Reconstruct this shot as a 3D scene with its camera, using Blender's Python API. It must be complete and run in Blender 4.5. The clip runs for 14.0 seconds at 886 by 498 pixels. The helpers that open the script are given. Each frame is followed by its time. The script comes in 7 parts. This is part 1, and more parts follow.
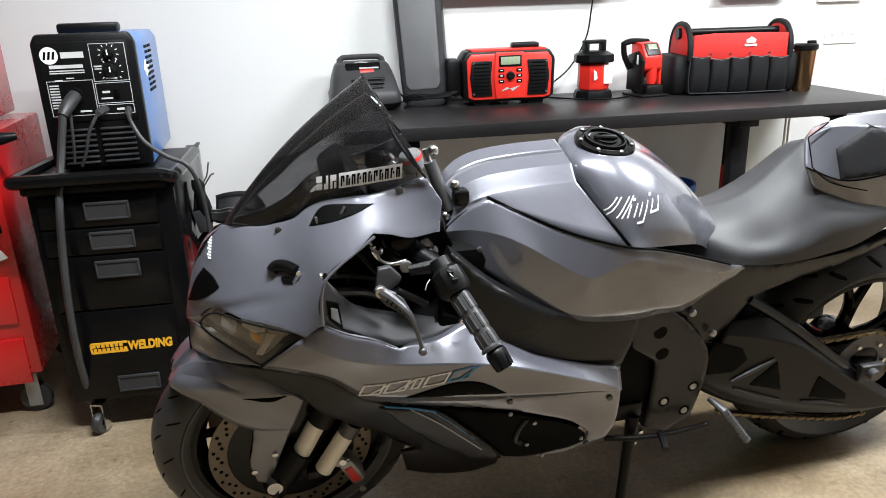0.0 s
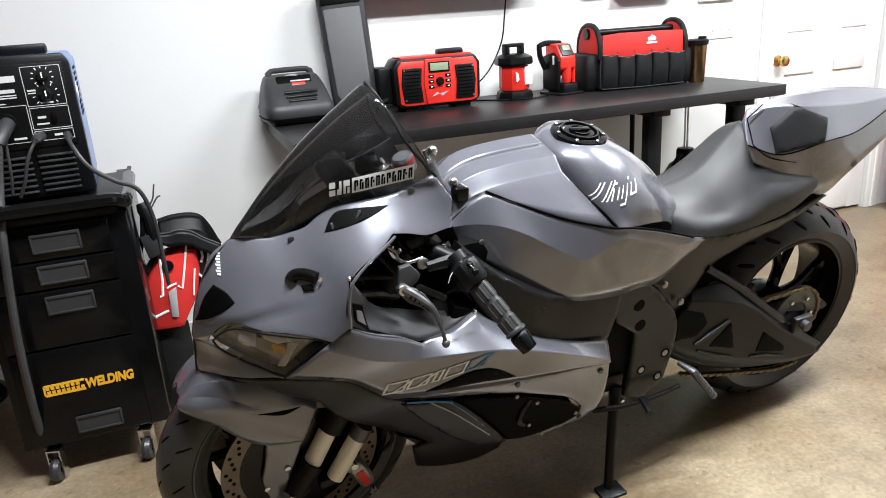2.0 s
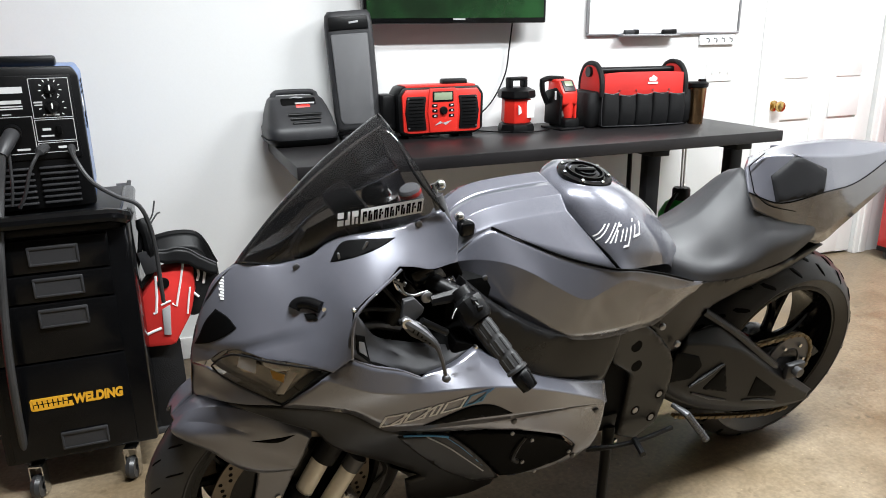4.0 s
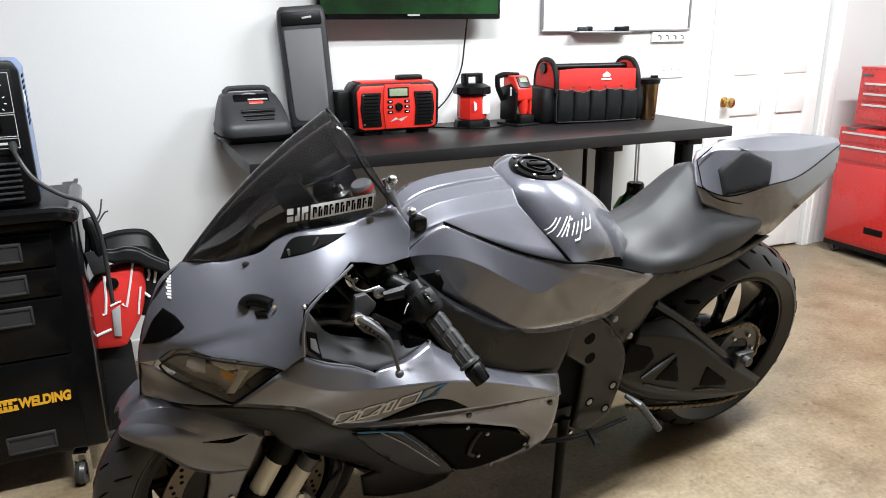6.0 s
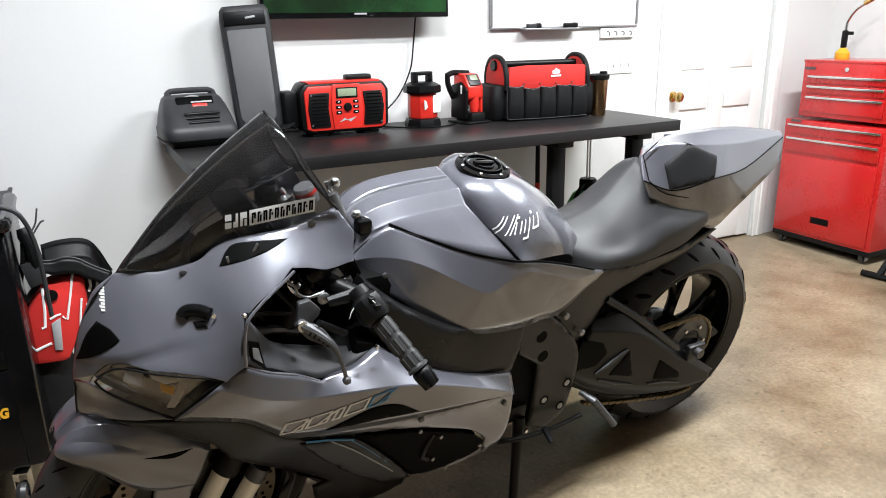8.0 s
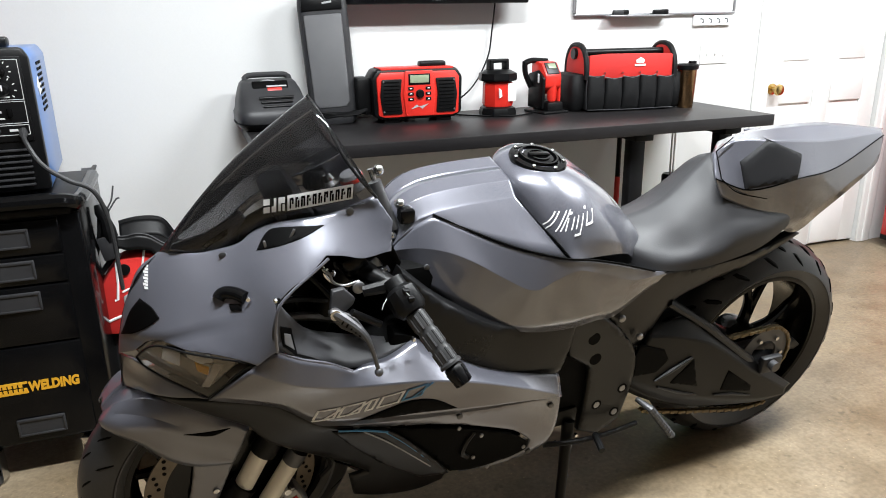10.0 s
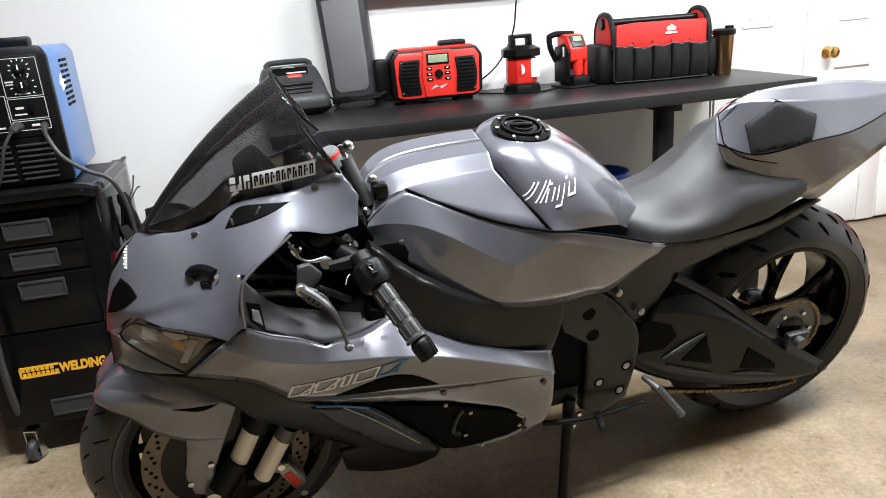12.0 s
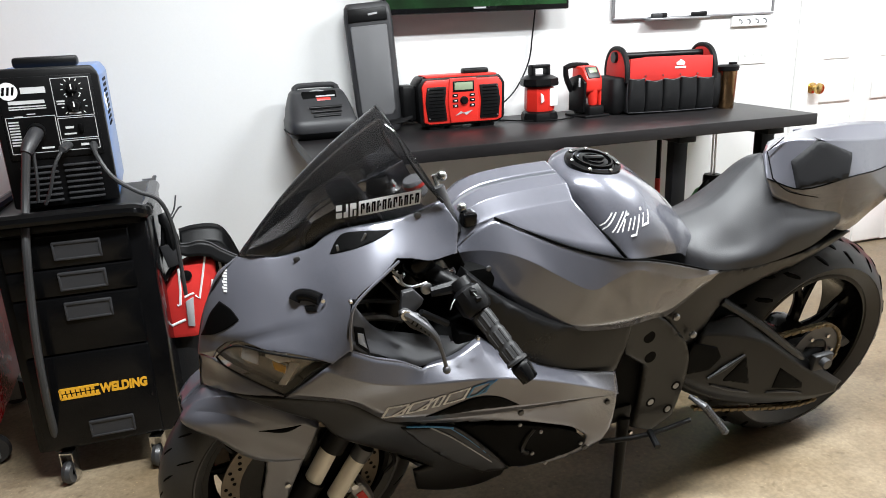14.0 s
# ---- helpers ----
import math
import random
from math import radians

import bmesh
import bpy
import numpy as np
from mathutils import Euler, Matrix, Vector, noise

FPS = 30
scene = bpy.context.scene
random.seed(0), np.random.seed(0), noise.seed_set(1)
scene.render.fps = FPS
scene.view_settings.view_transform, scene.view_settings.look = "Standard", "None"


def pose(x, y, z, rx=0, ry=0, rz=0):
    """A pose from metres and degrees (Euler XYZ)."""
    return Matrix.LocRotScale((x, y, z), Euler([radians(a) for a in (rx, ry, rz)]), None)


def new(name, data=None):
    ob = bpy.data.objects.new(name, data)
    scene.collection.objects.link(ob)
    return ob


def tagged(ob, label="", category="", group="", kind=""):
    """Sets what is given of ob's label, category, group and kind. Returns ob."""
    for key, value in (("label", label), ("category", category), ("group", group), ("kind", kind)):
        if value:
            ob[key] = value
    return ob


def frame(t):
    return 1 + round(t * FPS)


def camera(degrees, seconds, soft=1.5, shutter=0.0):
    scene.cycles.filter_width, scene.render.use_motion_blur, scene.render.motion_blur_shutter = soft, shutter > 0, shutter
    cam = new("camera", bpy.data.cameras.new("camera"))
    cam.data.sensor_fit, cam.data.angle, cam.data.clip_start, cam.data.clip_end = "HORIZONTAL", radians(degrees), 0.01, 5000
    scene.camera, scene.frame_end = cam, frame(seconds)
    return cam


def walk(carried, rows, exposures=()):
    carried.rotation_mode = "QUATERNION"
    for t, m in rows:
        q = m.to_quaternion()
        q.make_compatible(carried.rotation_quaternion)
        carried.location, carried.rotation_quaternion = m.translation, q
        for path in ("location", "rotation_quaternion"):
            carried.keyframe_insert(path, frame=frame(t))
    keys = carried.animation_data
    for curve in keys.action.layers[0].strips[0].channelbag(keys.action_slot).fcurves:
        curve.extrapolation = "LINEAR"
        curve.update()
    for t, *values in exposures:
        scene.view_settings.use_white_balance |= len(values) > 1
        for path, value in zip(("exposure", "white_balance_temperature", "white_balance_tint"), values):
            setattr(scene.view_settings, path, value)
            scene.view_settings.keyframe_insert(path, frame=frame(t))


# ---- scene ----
cam = camera(63.63, 14.0, soft=0.95)
PATH = [
    (0, -3.275, -2.747, 1.198, 70.99, 1.80, -9.73),
    (0.5, -3.291, -2.743, 1.181, 72.58, 2.99, -10.09),
    (1, -3.347, -2.740, 1.171, 71.80, 3.49, -12.49),
    (1.5, -3.463, -2.730, 1.184, 72.21, 5.39, -20.32),
    (2, -3.538, -2.739, 1.200, 71.33, 3.57, -20.85),
    (2.2, -3.556, -2.740, 1.206, 71.07, 2.07, -20.36),
    (4.3, -3.569, -2.722, 1.225, 73.19, 0.71, -21.05),
    (4.5, -3.564, -2.726, 1.221, 72.86, 1.30, -21.49),
    (5, -3.551, -2.731, 1.217, 72.52, 1.09, -23.00),
    (5.5, -3.547, -2.735, 1.222, 73.06, 0.47, -23.73),
    (6, -3.550, -2.731, 1.219, 72.88, 0.47, -24.11),
    (6.5, -3.541, -2.727, 1.220, 72.88, 0.33, -25.50),
    (7, -3.527, -2.721, 1.217, 72.79, 0.57, -27.48),
    (7.5, -3.515, -2.720, 1.215, 72.48, 0.89, -28.41),
    (8, -3.511, -2.723, 1.218, 72.71, 1.08, -27.46),
    (8.5, -3.500, -2.714, 1.217, 72.64, 1.29, -26.48),
    (9, -3.485, -2.705, 1.212, 71.91, 0.75, -24.37),
    (9.2, -3.486, -2.703, 1.213, 71.93, -0.16, -22.70),
    (11.3, -3.208, -2.761, 1.181, 71.87, 3.50, -15.72),
    (11.5, -3.205, -2.762, 1.174, 70.93, 3.01, -15.15),
    (12, -3.208, -2.771, 1.170, 71.26, 4.16, -13.98),
    (12.5, -3.228, -2.765, 1.177, 71.56, 3.25, -15.44),
    (13, -3.214, -2.780, 1.196, 72.05, 2.94, -16.11),
    (13.5, -3.300, -2.757, 1.208, 72.20, 4.53, -16.19),
    (14, -3.486, -2.747, 1.223, 72.39, 2.27, -17.75),
]
walk(cam, [(t, pose(x, y, z, rx, ry, rz)) for t, x, y, z, rx, ry, rz in PATH], exposures=[(0.0, 0.1), (2.0, 0.08), (4.5, -0.03), (9.0, -0.03), (11.5, 0.08), (12.5, 0.13), (13.0, 0.13), (14.0, 0.06)])

# ---- light: two ceiling tube fixtures, white walls ----
world = bpy.data.worlds.new("world")
world.use_nodes = True
world.node_tree.nodes["Background"].inputs[0].default_value = (0.9, 0.95, 1.0, 1)
world.node_tree.nodes["Background"].inputs[1].default_value = 0.02
scene.world = world
CEIL = 2.55
FIXTURES = [(-1.05, -1.42, 116.0), (-3.05, -1.76, 117.0)]


# ---- materials ----
def mat(name, base, rough=0.5, metal=0.0, vary=0.12, scale=6.0, fine=90.0, bump=0.0, coat=0.0, emit=None, strength=0.0, rvary=0.12, spec=0.5):
    m = bpy.data.materials.new(name)
    m.use_nodes = True
    nt = m.node_tree
    p = nt.nodes["Principled BSDF"]
    tex = nt.nodes.new("ShaderNodeTexCoord")
    big, small = nt.nodes.new("ShaderNodeTexNoise"), nt.nodes.new("ShaderNodeTexNoise")
    for n, s, d in ((big, scale, 3.0), (small, fine, 4.0)):
        n.inputs["Scale"].default_value, n.inputs["Detail"].default_value = s, d
        nt.links.new(tex.outputs["Object"], n.inputs["Vector"])
    mixer = nt.nodes.new("ShaderNodeMath")
    mixer.operation = "MULTIPLY_ADD"
    mixer.inputs[1].default_value = 0.4
    nt.links.new(small.outputs["Fac"], mixer.inputs[0])
    nt.links.new(big.outputs["Fac"], mixer.inputs[2])
    ramp = nt.nodes.new("ShaderNodeValToRGB")
    lo, hi = [max(0.0, c * (1 - vary)) for c in base], [min(1.0, c * (1 + vary)) for c in base]
    ramp.color_ramp.elements[0].position, ramp.color_ramp.elements[1].position = 0.45, 0.95
    ramp.color_ramp.elements[0].color, ramp.color_ramp.elements[1].color = (*lo, 1), (*hi, 1)
    nt.links.new(mixer.outputs[0], ramp.inputs[0])
    nt.links.new(ramp.outputs[0], p.inputs["Base Color"])
    rr = nt.nodes.new("ShaderNodeMapRange")
    rr.inputs["From Min"].default_value, rr.inputs["From Max"].default_value = 0.4, 1.0
    rr.inputs["To Min"].default_value, rr.inputs["To Max"].default_value = max(0.02, rough * (1 - rvary)), min(1, rough * (1 + rvary))
    nt.links.new(mixer.outputs[0], rr.inputs["Value"])
    nt.links.new(rr.outputs[0], p.inputs["Roughness"])
    p.inputs["Metallic"].default_value = metal
    p.inputs["Coat Weight"].default_value, p.inputs["Coat Roughness"].default_value = coat, 0.03
    p.inputs["Specular IOR Level"].default_value = spec
    if bump:
        b = nt.nodes.new("ShaderNodeBump")
        b.inputs["Strength"].default_value, b.inputs["Distance"].default_value = bump, 0.004
        nt.links.new(small.outputs["Fac"], b.inputs["Height"])
        nt.links.new(b.outputs[0], p.inputs["Normal"])
    if emit:
        p.inputs["Emission Color"].default_value, p.inputs["Emission Strength"].default_value = (*emit, 1), strength
    return m


M = {
    # tone of the unseen walls, kept dark to limit their bounce light
    "back_wall": mat("fill_cutting_wall", (0.1, 0.087, 0.075), 0.6, vary=0.06, scale=1.2, fine=160, bump=0.06),
    "liner": mat("grey_liner_plastic", (0.042, 0.042, 0.046), 0.55, spec=0.35, vary=0.08, fine=300, bump=0.03),
    "amber": mat("amber_plastic", (0.75, 0.4, 0.05), 0.25, vary=0.08),
    "wall": mat("wall_paint", (0.64, 0.64, 0.635), 0.6, vary=0.03, scale=1.2, fine=160, bump=0.06),
    "ceiling": mat("ceiling_paint", (0.8, 0.8, 0.79), 0.8, vary=0.03, scale=1.5, bump=0.1),
    "trim": mat("trim_paint", (0.82, 0.82, 0.81), 0.35, vary=0.03, scale=3),
    "door": mat("door_paint", (0.82, 0.82, 0.81), 0.35, vary=0.03, scale=3, fine=60, bump=0.05),
    "bench": mat("black_laminate", (0.011, 0.01, 0.0105), 0.4, spec=0.28, vary=0.25, scale=3, fine=200, bump=0.04),
    "steel_black": mat("black_powder_coat", (0.004, 0.004, 0.0045), 0.4, vary=0.3, fine=250, bump=0.05, spec=0.2),
    "black_gloss": mat("gloss_black_paint", (0.003, 0.003, 0.0033), 0.18, vary=0.2, spec=0.22),
    "black_plastic": mat("black_plastic", (0.0032, 0.0032, 0.0035), 0.4, vary=0.3, fine=220, bump=0.08, spec=0.2),
    "dark_satin": mat("dark_satin_paint", (0.0085, 0.0085, 0.009), 0.3, vary=0.1, fine=200, spec=0.24),
    "rubber": mat("rubber", (0.03, 0.03, 0.031), 0.37, vary=0.2, scale=9, fine=180, bump=0.06, spec=0.45),
    # near-black: painted shade in openings and recesses, also plain black parts and print
    "void": mat("black_and_recess_shade", (0.0015, 0.0015, 0.0015), 0.6, vary=0.4, spec=0.05),
    "paint": mat("grey_metallic_paint", (0.12, 0.122, 0.146), 0.28, 0.34, vary=0.05, scale=2, fine=900, coat=1.0, rvary=0.05),
    "seat": mat("seat_vinyl", (0.03, 0.03, 0.0325), 0.5, spec=0.4, vary=0.12, scale=8, fine=420, bump=0.12),
    "pad": mat("pad_vinyl", (0.008, 0.008, 0.009), 0.65, spec=0.18, vary=0.12, fine=420, bump=0.12),
    "chrome": mat("bright_steel", (0.62, 0.62, 0.62), 0.2, 1.0, vary=0.08),
    "alu": mat("cast_aluminium", (0.3, 0.3, 0.31), 0.4, 0.9, vary=0.15, bump=0.08),
    "grey_metal": mat("grey_metal", (0.1, 0.1, 0.105), 0.42, 0.6, vary=0.15),
    "gold": mat("gold_chain", (0.15, 0.11, 0.06), 0.4, 0.9, vary=0.25, fine=150),
    "fork": mat("pale_gold_tube", (0.84, 0.78, 0.66), 0.32, 0.1, vary=0.08),
    "disc": mat("brake_disc_steel", (0.15, 0.125, 0.1), 0.42, 0.85, vary=0.2, scale=20),
    "bowl": mat("dark_reflector", (0.22, 0.22, 0.225), 0.25, 0.9, vary=0.3, scale=30, fine=120),
    # near-white, barely metallic: the lamp reflection is put into the colour
    "reflector": mat("pale_painted_reflection", (0.88, 0.87, 0.85), 0.2, 0.15, vary=0.25, scale=25, fine=140),
    "white": mat("white_print", (0.8, 0.8, 0.8), 0.5, vary=0.03),
    "white_board": mat("white_board", (0.82, 0.83, 0.83), 0.2, vary=0.03, scale=2),
    "pale_print": mat("pale_grey_print", (0.5, 0.5, 0.5), 0.5, vary=0.15, fine=400),
    "grey_print": mat("silver_print", (0.34, 0.34, 0.35), 0.4, vary=0.08),
    "blue_print": mat("blue_print", (0.05, 0.22, 0.42), 0.4, vary=0.1),
    "yellow": mat("yellow_print", (0.72, 0.36, 0.02), 0.45, vary=0.08),
    "red": mat("red_enamel", (0.46, 0.01, 0.011), 0.28, vary=0.08, scale=3, coat=0.5),
    "red_plastic": mat("red_plastic", (0.58, 0.022, 0.014), 0.38, vary=0.08),
    "red_cloth": mat("red_canvas", (0.52, 0.016, 0.012), 0.75, vary=0.15, fine=300, bump=0.3),
    "black_cloth": mat("black_canvas", (0.006, 0.006, 0.0065), 0.6, spec=0.22, vary=0.3, scale=12, fine=300, bump=0.4),
    "blue": mat("blue_enamel", (0.055, 0.165, 0.45), 0.35, vary=0.07, scale=3, coat=0.3),
    "grey_plastic": mat("grey_plastic", (0.026, 0.026, 0.028), 0.45, spec=0.35, vary=0.15, bump=0.08),
    "mesh_grey": mat("grey_grille", (0.11, 0.11, 0.115), 0.55, vary=0.1, fine=500, bump=0.5),
    "bronze": mat("bronze_steel", (0.3, 0.18, 0.09), 0.26, 1.0, vary=0.2),
    "brass": mat("brass", (0.6, 0.42, 0.16), 0.25, 1.0, vary=0.15),
    "lcd": mat("lcd", (0.25, 0.3, 0.2), 0.3, vary=0.1),
    "green": mat("green_plastic", (0.02, 0.4, 0.05), 0.35, vary=0.1),
    "blue_plastic": mat("blue_plastic", (0.02, 0.1, 0.5), 0.4, vary=0.1),
    "orange": mat("orange_plastic", (0.6, 0.12, 0.02), 0.4, vary=0.1),
    "screen": mat("television_picture", (0.01, 0.02, 0.01), 0.12, vary=0.3, scale=5, emit=(0.01, 0.12, 0.02), strength=0.35),
    "lamp": mat("lamp_diffuser", (0.9, 0.9, 0.9), 0.5, vary=0.01, emit=(0.95, 0.98, 1.0), strength=9.0),
    "galv": mat("grey_sheet_steel", (0.32, 0.32, 0.33), 0.4, 0.7, vary=0.15, scale=5),
}


def floor_material():
    m = bpy.data.materials.new("sealed_concrete")
    m.use_nodes = True
    nt = m.node_tree
    p = nt.nodes["Principled BSDF"]
    tex = nt.nodes.new("ShaderNodeTexCoord")

    def noise_node(scale, detail, rough=0.55):
        n = nt.nodes.new("ShaderNodeTexNoise")
        n.inputs["Scale"].default_value, n.inputs["Detail"].default_value, n.inputs["Roughness"].default_value = scale, detail, rough
        nt.links.new(tex.outputs["Object"], n.inputs["Vector"])
        return n

    def ramp_node(a, b, pa, pb):
        r = nt.nodes.new("ShaderNodeValToRGB")
        r.color_ramp.elements[0].position, r.color_ramp.elements[1].position = pa, pb
        r.color_ramp.elements[0].color, r.color_ramp.elements[1].color = (*a, 1), (*b, 1)
        return r

    def mix_node(kind, fac):
        x = nt.nodes.new("ShaderNodeMix")
        x.data_type, x.blend_type = "RGBA", kind
        x.inputs["Factor"].default_value = fac
        return x
    big, mid, fine, spots = noise_node(1.1, 5), noise_node(6.5, 6, 0.65), noise_node(70, 5), noise_node(24, 2)
    base = ramp_node((0.14, 0.1, 0.057), (0.32, 0.265, 0.19), 0.38, 0.64)
    nt.links.new(big.outputs["Fac"], base.inputs[0])
    blotch = ramp_node((0.62, 0.58, 0.52), (1.12, 1.1, 1.06), 0.36, 0.6)
    nt.links.new(mid.outputs["Fac"], blotch.inputs[0])
    m1 = mix_node("MULTIPLY", 0.55)
    nt.links.new(base.outputs[0], m1.inputs["A"])
    nt.links.new(blotch.outputs[0], m1.inputs["B"])
    dots = ramp_node((0.2, 0.15, 0.1), (1, 1, 1), 0.3, 0.35)
    nt.links.new(spots.outputs["Fac"], dots.inputs[0])
    m2 = mix_node("MULTIPLY", 0.35)
    nt.links.new(m1.outputs["Result"], m2.inputs["A"])
    nt.links.new(dots.outputs[0], m2.inputs["B"])
    grit = ramp_node((0.55, 0.52, 0.48), (1.25, 1.22, 1.18), 0.38, 0.62)
    nt.links.new(fine.outputs["Fac"], grit.inputs[0])
    m3 = mix_node("MULTIPLY", 0.36)
    nt.links.new(m2.outputs["Result"], m3.inputs["A"])
    nt.links.new(grit.outputs[0], m3.inputs["B"])
    flecks = noise_node(130, 1)
    chips = ramp_node((1, 1, 1), (2.2, 2.1, 1.9), 0.73, 0.76)
    nt.links.new(flecks.outputs["Fac"], chips.inputs[0])
    m4 = mix_node("MULTIPLY", 0.8)
    nt.links.new(m3.outputs["Result"], m4.inputs["A"])
    nt.links.new(chips.outputs[0], m4.inputs["B"])
    nt.links.new(m4.outputs["Result"], p.inputs["Base Color"])
    rr = nt.nodes.new("ShaderNodeMapRange")
    rr.inputs["To Min"].default_value, rr.inputs["To Max"].default_value = 0.2, 0.5
    nt.links.new(mid.outputs["Fac"], rr.inputs["Value"])
    nt.links.new(rr.outputs[0], p.inputs["Roughness"])
    b = nt.nodes.new("ShaderNodeBump")
    b.inputs["Strength"].default_value, b.inputs["Distance"].default_value = 0.25, 0.003
    nt.links.new(fine.outputs["Fac"], b.inputs["Height"])
    nt.links.new(b.outputs[0], p.inputs["Normal"])
    return m


def smoke_material(name, tint, rough, film, sheet=False):
    m = bpy.data.materials.new(name)
    m.use_nodes = True
    nt = m.node_tree
    nt.nodes.remove(nt.nodes["Principled BSDF"])
    out = nt.nodes["Material Output"]
    clear, gloss, mixer, fres = nt.nodes.new("ShaderNodeBsdfTransparent"), nt.nodes.new("ShaderNodeBsdfGlossy"), nt.nodes.new("ShaderNodeMixShader"), nt.nodes.new("ShaderNodeFresnel")
    clear.inputs[0].default_value = (*tint, 1)
    gloss.inputs["Roughness"].default_value = rough
    fres.inputs["IOR"].default_value = 1.5
    gleam = fres.outputs[0]
    if sheet:
        facing, power = nt.nodes.new("ShaderNodeLayerWeight"), nt.nodes.new("ShaderNodeMath")
        power.operation = "POWER"
        power.inputs[1].default_value = 3.0
        nt.links.new(facing.outputs["Facing"], power.inputs[0])
        gleam = power.outputs[0]
    nt.links.new(gleam, mixer.inputs[0])
    nt.links.new(clear.outputs[0], mixer.inputs[1])
    nt.links.new(gloss.outputs[0], mixer.inputs[2])
    haze, top = nt.nodes.new("ShaderNodeBsdfDiffuse"), nt.nodes.new("ShaderNodeMixShader")
    haze.inputs[0].default_value = (0.09, 0.09, 0.095, 1)
    top.inputs[0].default_value = film
    nt.links.new(mixer.outputs[0], top.inputs[1])
    nt.links.new(haze.outputs[0], top.inputs[2])
    nt.links.new(top.outputs[0], out.inputs[0])
    return m


M["paint"].node_tree.nodes["Principled BSDF"].inputs["Coat IOR"].default_value = 1.6
shade = M["screen"].node_tree.nodes.new("ShaderNodeValToRGB")
shade.color_ramp.elements[0].position, shade.color_ramp.elements[1].position = 0.4, 0.72
shade.color_ramp.elements[0].color, shade.color_ramp.elements[1].color = (0.001, 0.008, 0.003, 1), (0.012, 0.17, 0.03, 1)
M["screen"].node_tree.links.new(M["screen"].node_tree.nodes["Noise Texture"].outputs["Fac"], shade.inputs[0])
M["screen"].node_tree.links.new(shade.outputs[0], M["screen"].node_tree.nodes["Principled BSDF"].inputs["Emission Color"])
M["floor"] = floor_material()
M["smoke"] = smoke_material("smoked_acrylic", (0.7, 0.7, 0.71), 0.05, 0.06)
M["lens"] = smoke_material("tinted_lens", (0.93, 0.91, 0.88), 0.03, 0.0, True)


# ---- mesh tools ----
def part(name, bm, material, parent=None, label="", smooth=True, angle=35):
    me = bpy.data.meshes.new(name)
    bmesh.ops.recalc_face_normals(bm, faces=bm.faces) if smooth != "keep" else None
    bm.to_mesh(me)
    bm.free()
    me.materials.append(M[material])
    if smooth:
        me.shade_smooth()
        me.set_sharp_from_angle(angle=radians(angle))
    ob = new(name, me)
    if parent:
        ob.parent = parent
    if label:
        ob["label"] = label
    return ob


def thing(name, label, category, x=0, y=0, z=0, rz=0, group="", rx=0, ry=0):
    ob = new(name)
    ob.empty_display_size = 0.05
    ob.matrix_basis = pose(x, y, z, rx, ry, rz)
    return tagged(ob, label, category, group)


def box(bm, c, s, bevel=0.0, turn=None, seg=2):
    made = bmesh.ops.create_cube(bm, size=1.0)["verts"]
    for v in made:
        v.co = Vector((v.co.x * s[0], v.co.y * s[1], v.co.z * s[2]))
    if bevel:
        edges = list({e for v in made for e in v.link_edges})
        made = list({v for f in bmesh.ops.bevel(bm, geom=edges, offset=bevel, segments=seg, affect="EDGES", profile=0.5)["faces"] for v in f.verts} | {v for v in made if v.is_valid})
    m = Matrix.Translation(c) @ (turn or Matrix())
    bmesh.ops.transform(bm, matrix=m, verts=made)
    return bm


def boxes(*rows):
    bm = bmesh.new()
    for r in rows:
        box(bm, *r)
    return bm


def tube(bm, pts, r, n=10, cap=True):
    pts = [Vector(p) for p in pts]
    rs = r if isinstance(r, (list, tuple)) else [r] * len(pts)
    rings, side = [], None
    for i, p in enumerate(pts):
        d = (pts[min(i + 1, len(pts) - 1)] - pts[max(i - 1, 0)]).normalized()
        side = (side - d * side.dot(d)).normalized() if side and (side - d * side.dot(d)).length > 1e-4 else d.orthogonal().normalized()
        up = d.cross(side)
        rings.append([bm.verts.new(p + (side * math.cos(2 * math.pi * k / n) + up * math.sin(2 * math.pi * k / n)) * rs[i]) for k in range(n)])
    for a, b in zip(rings, rings[1:]):
        for k in range(n):
            bm.faces.new((a[k], a[(k + 1) % n], b[(k + 1) % n], b[k]))
    if cap:
        bm.faces.new(rings[0][::-1])
        bm.faces.new(rings[-1])
    return bm


def smooth_line(pts, n=6, closed=False, corner=50):
    """A curve through the points that keeps their sharp corners."""
    pts = [Vector(p) for p in pts]
    k, out = len(pts), []
    for i in range(k if closed else k - 1):
        a, b = pts[i], pts[(i + 1) % k]
        before = pts[i - 1] if closed or i else None
        after = pts[(i + 2) % k] if closed or i + 2 < k else None
        sharp = lambda u, v: u.length > 1e-6 and v.length > 1e-6 and u.angle(v) > radians(corner)
        ta = (b - before) * 0.5 if before is not None and not sharp(a - before, b - a) else (b - a)
        tb = (after - a) * 0.5 if after is not None and not sharp(b - a, after - b) else (b - a)
        lim = (b - a).length
        ta, tb = (v * min(1, 1.2 * lim / max(v.length, 1e-9)) for v in (ta, tb))
        for s in range(n):
            t = s / n
            out.append((2 * t**3 - 3 * t**2 + 1) * a + (t**3 - 2 * t**2 + t) * ta + (-2 * t**3 + 3 * t**2) * b + (t**3 - t**2) * tb)
    if not closed:
        out.append(pts[-1])
    return out


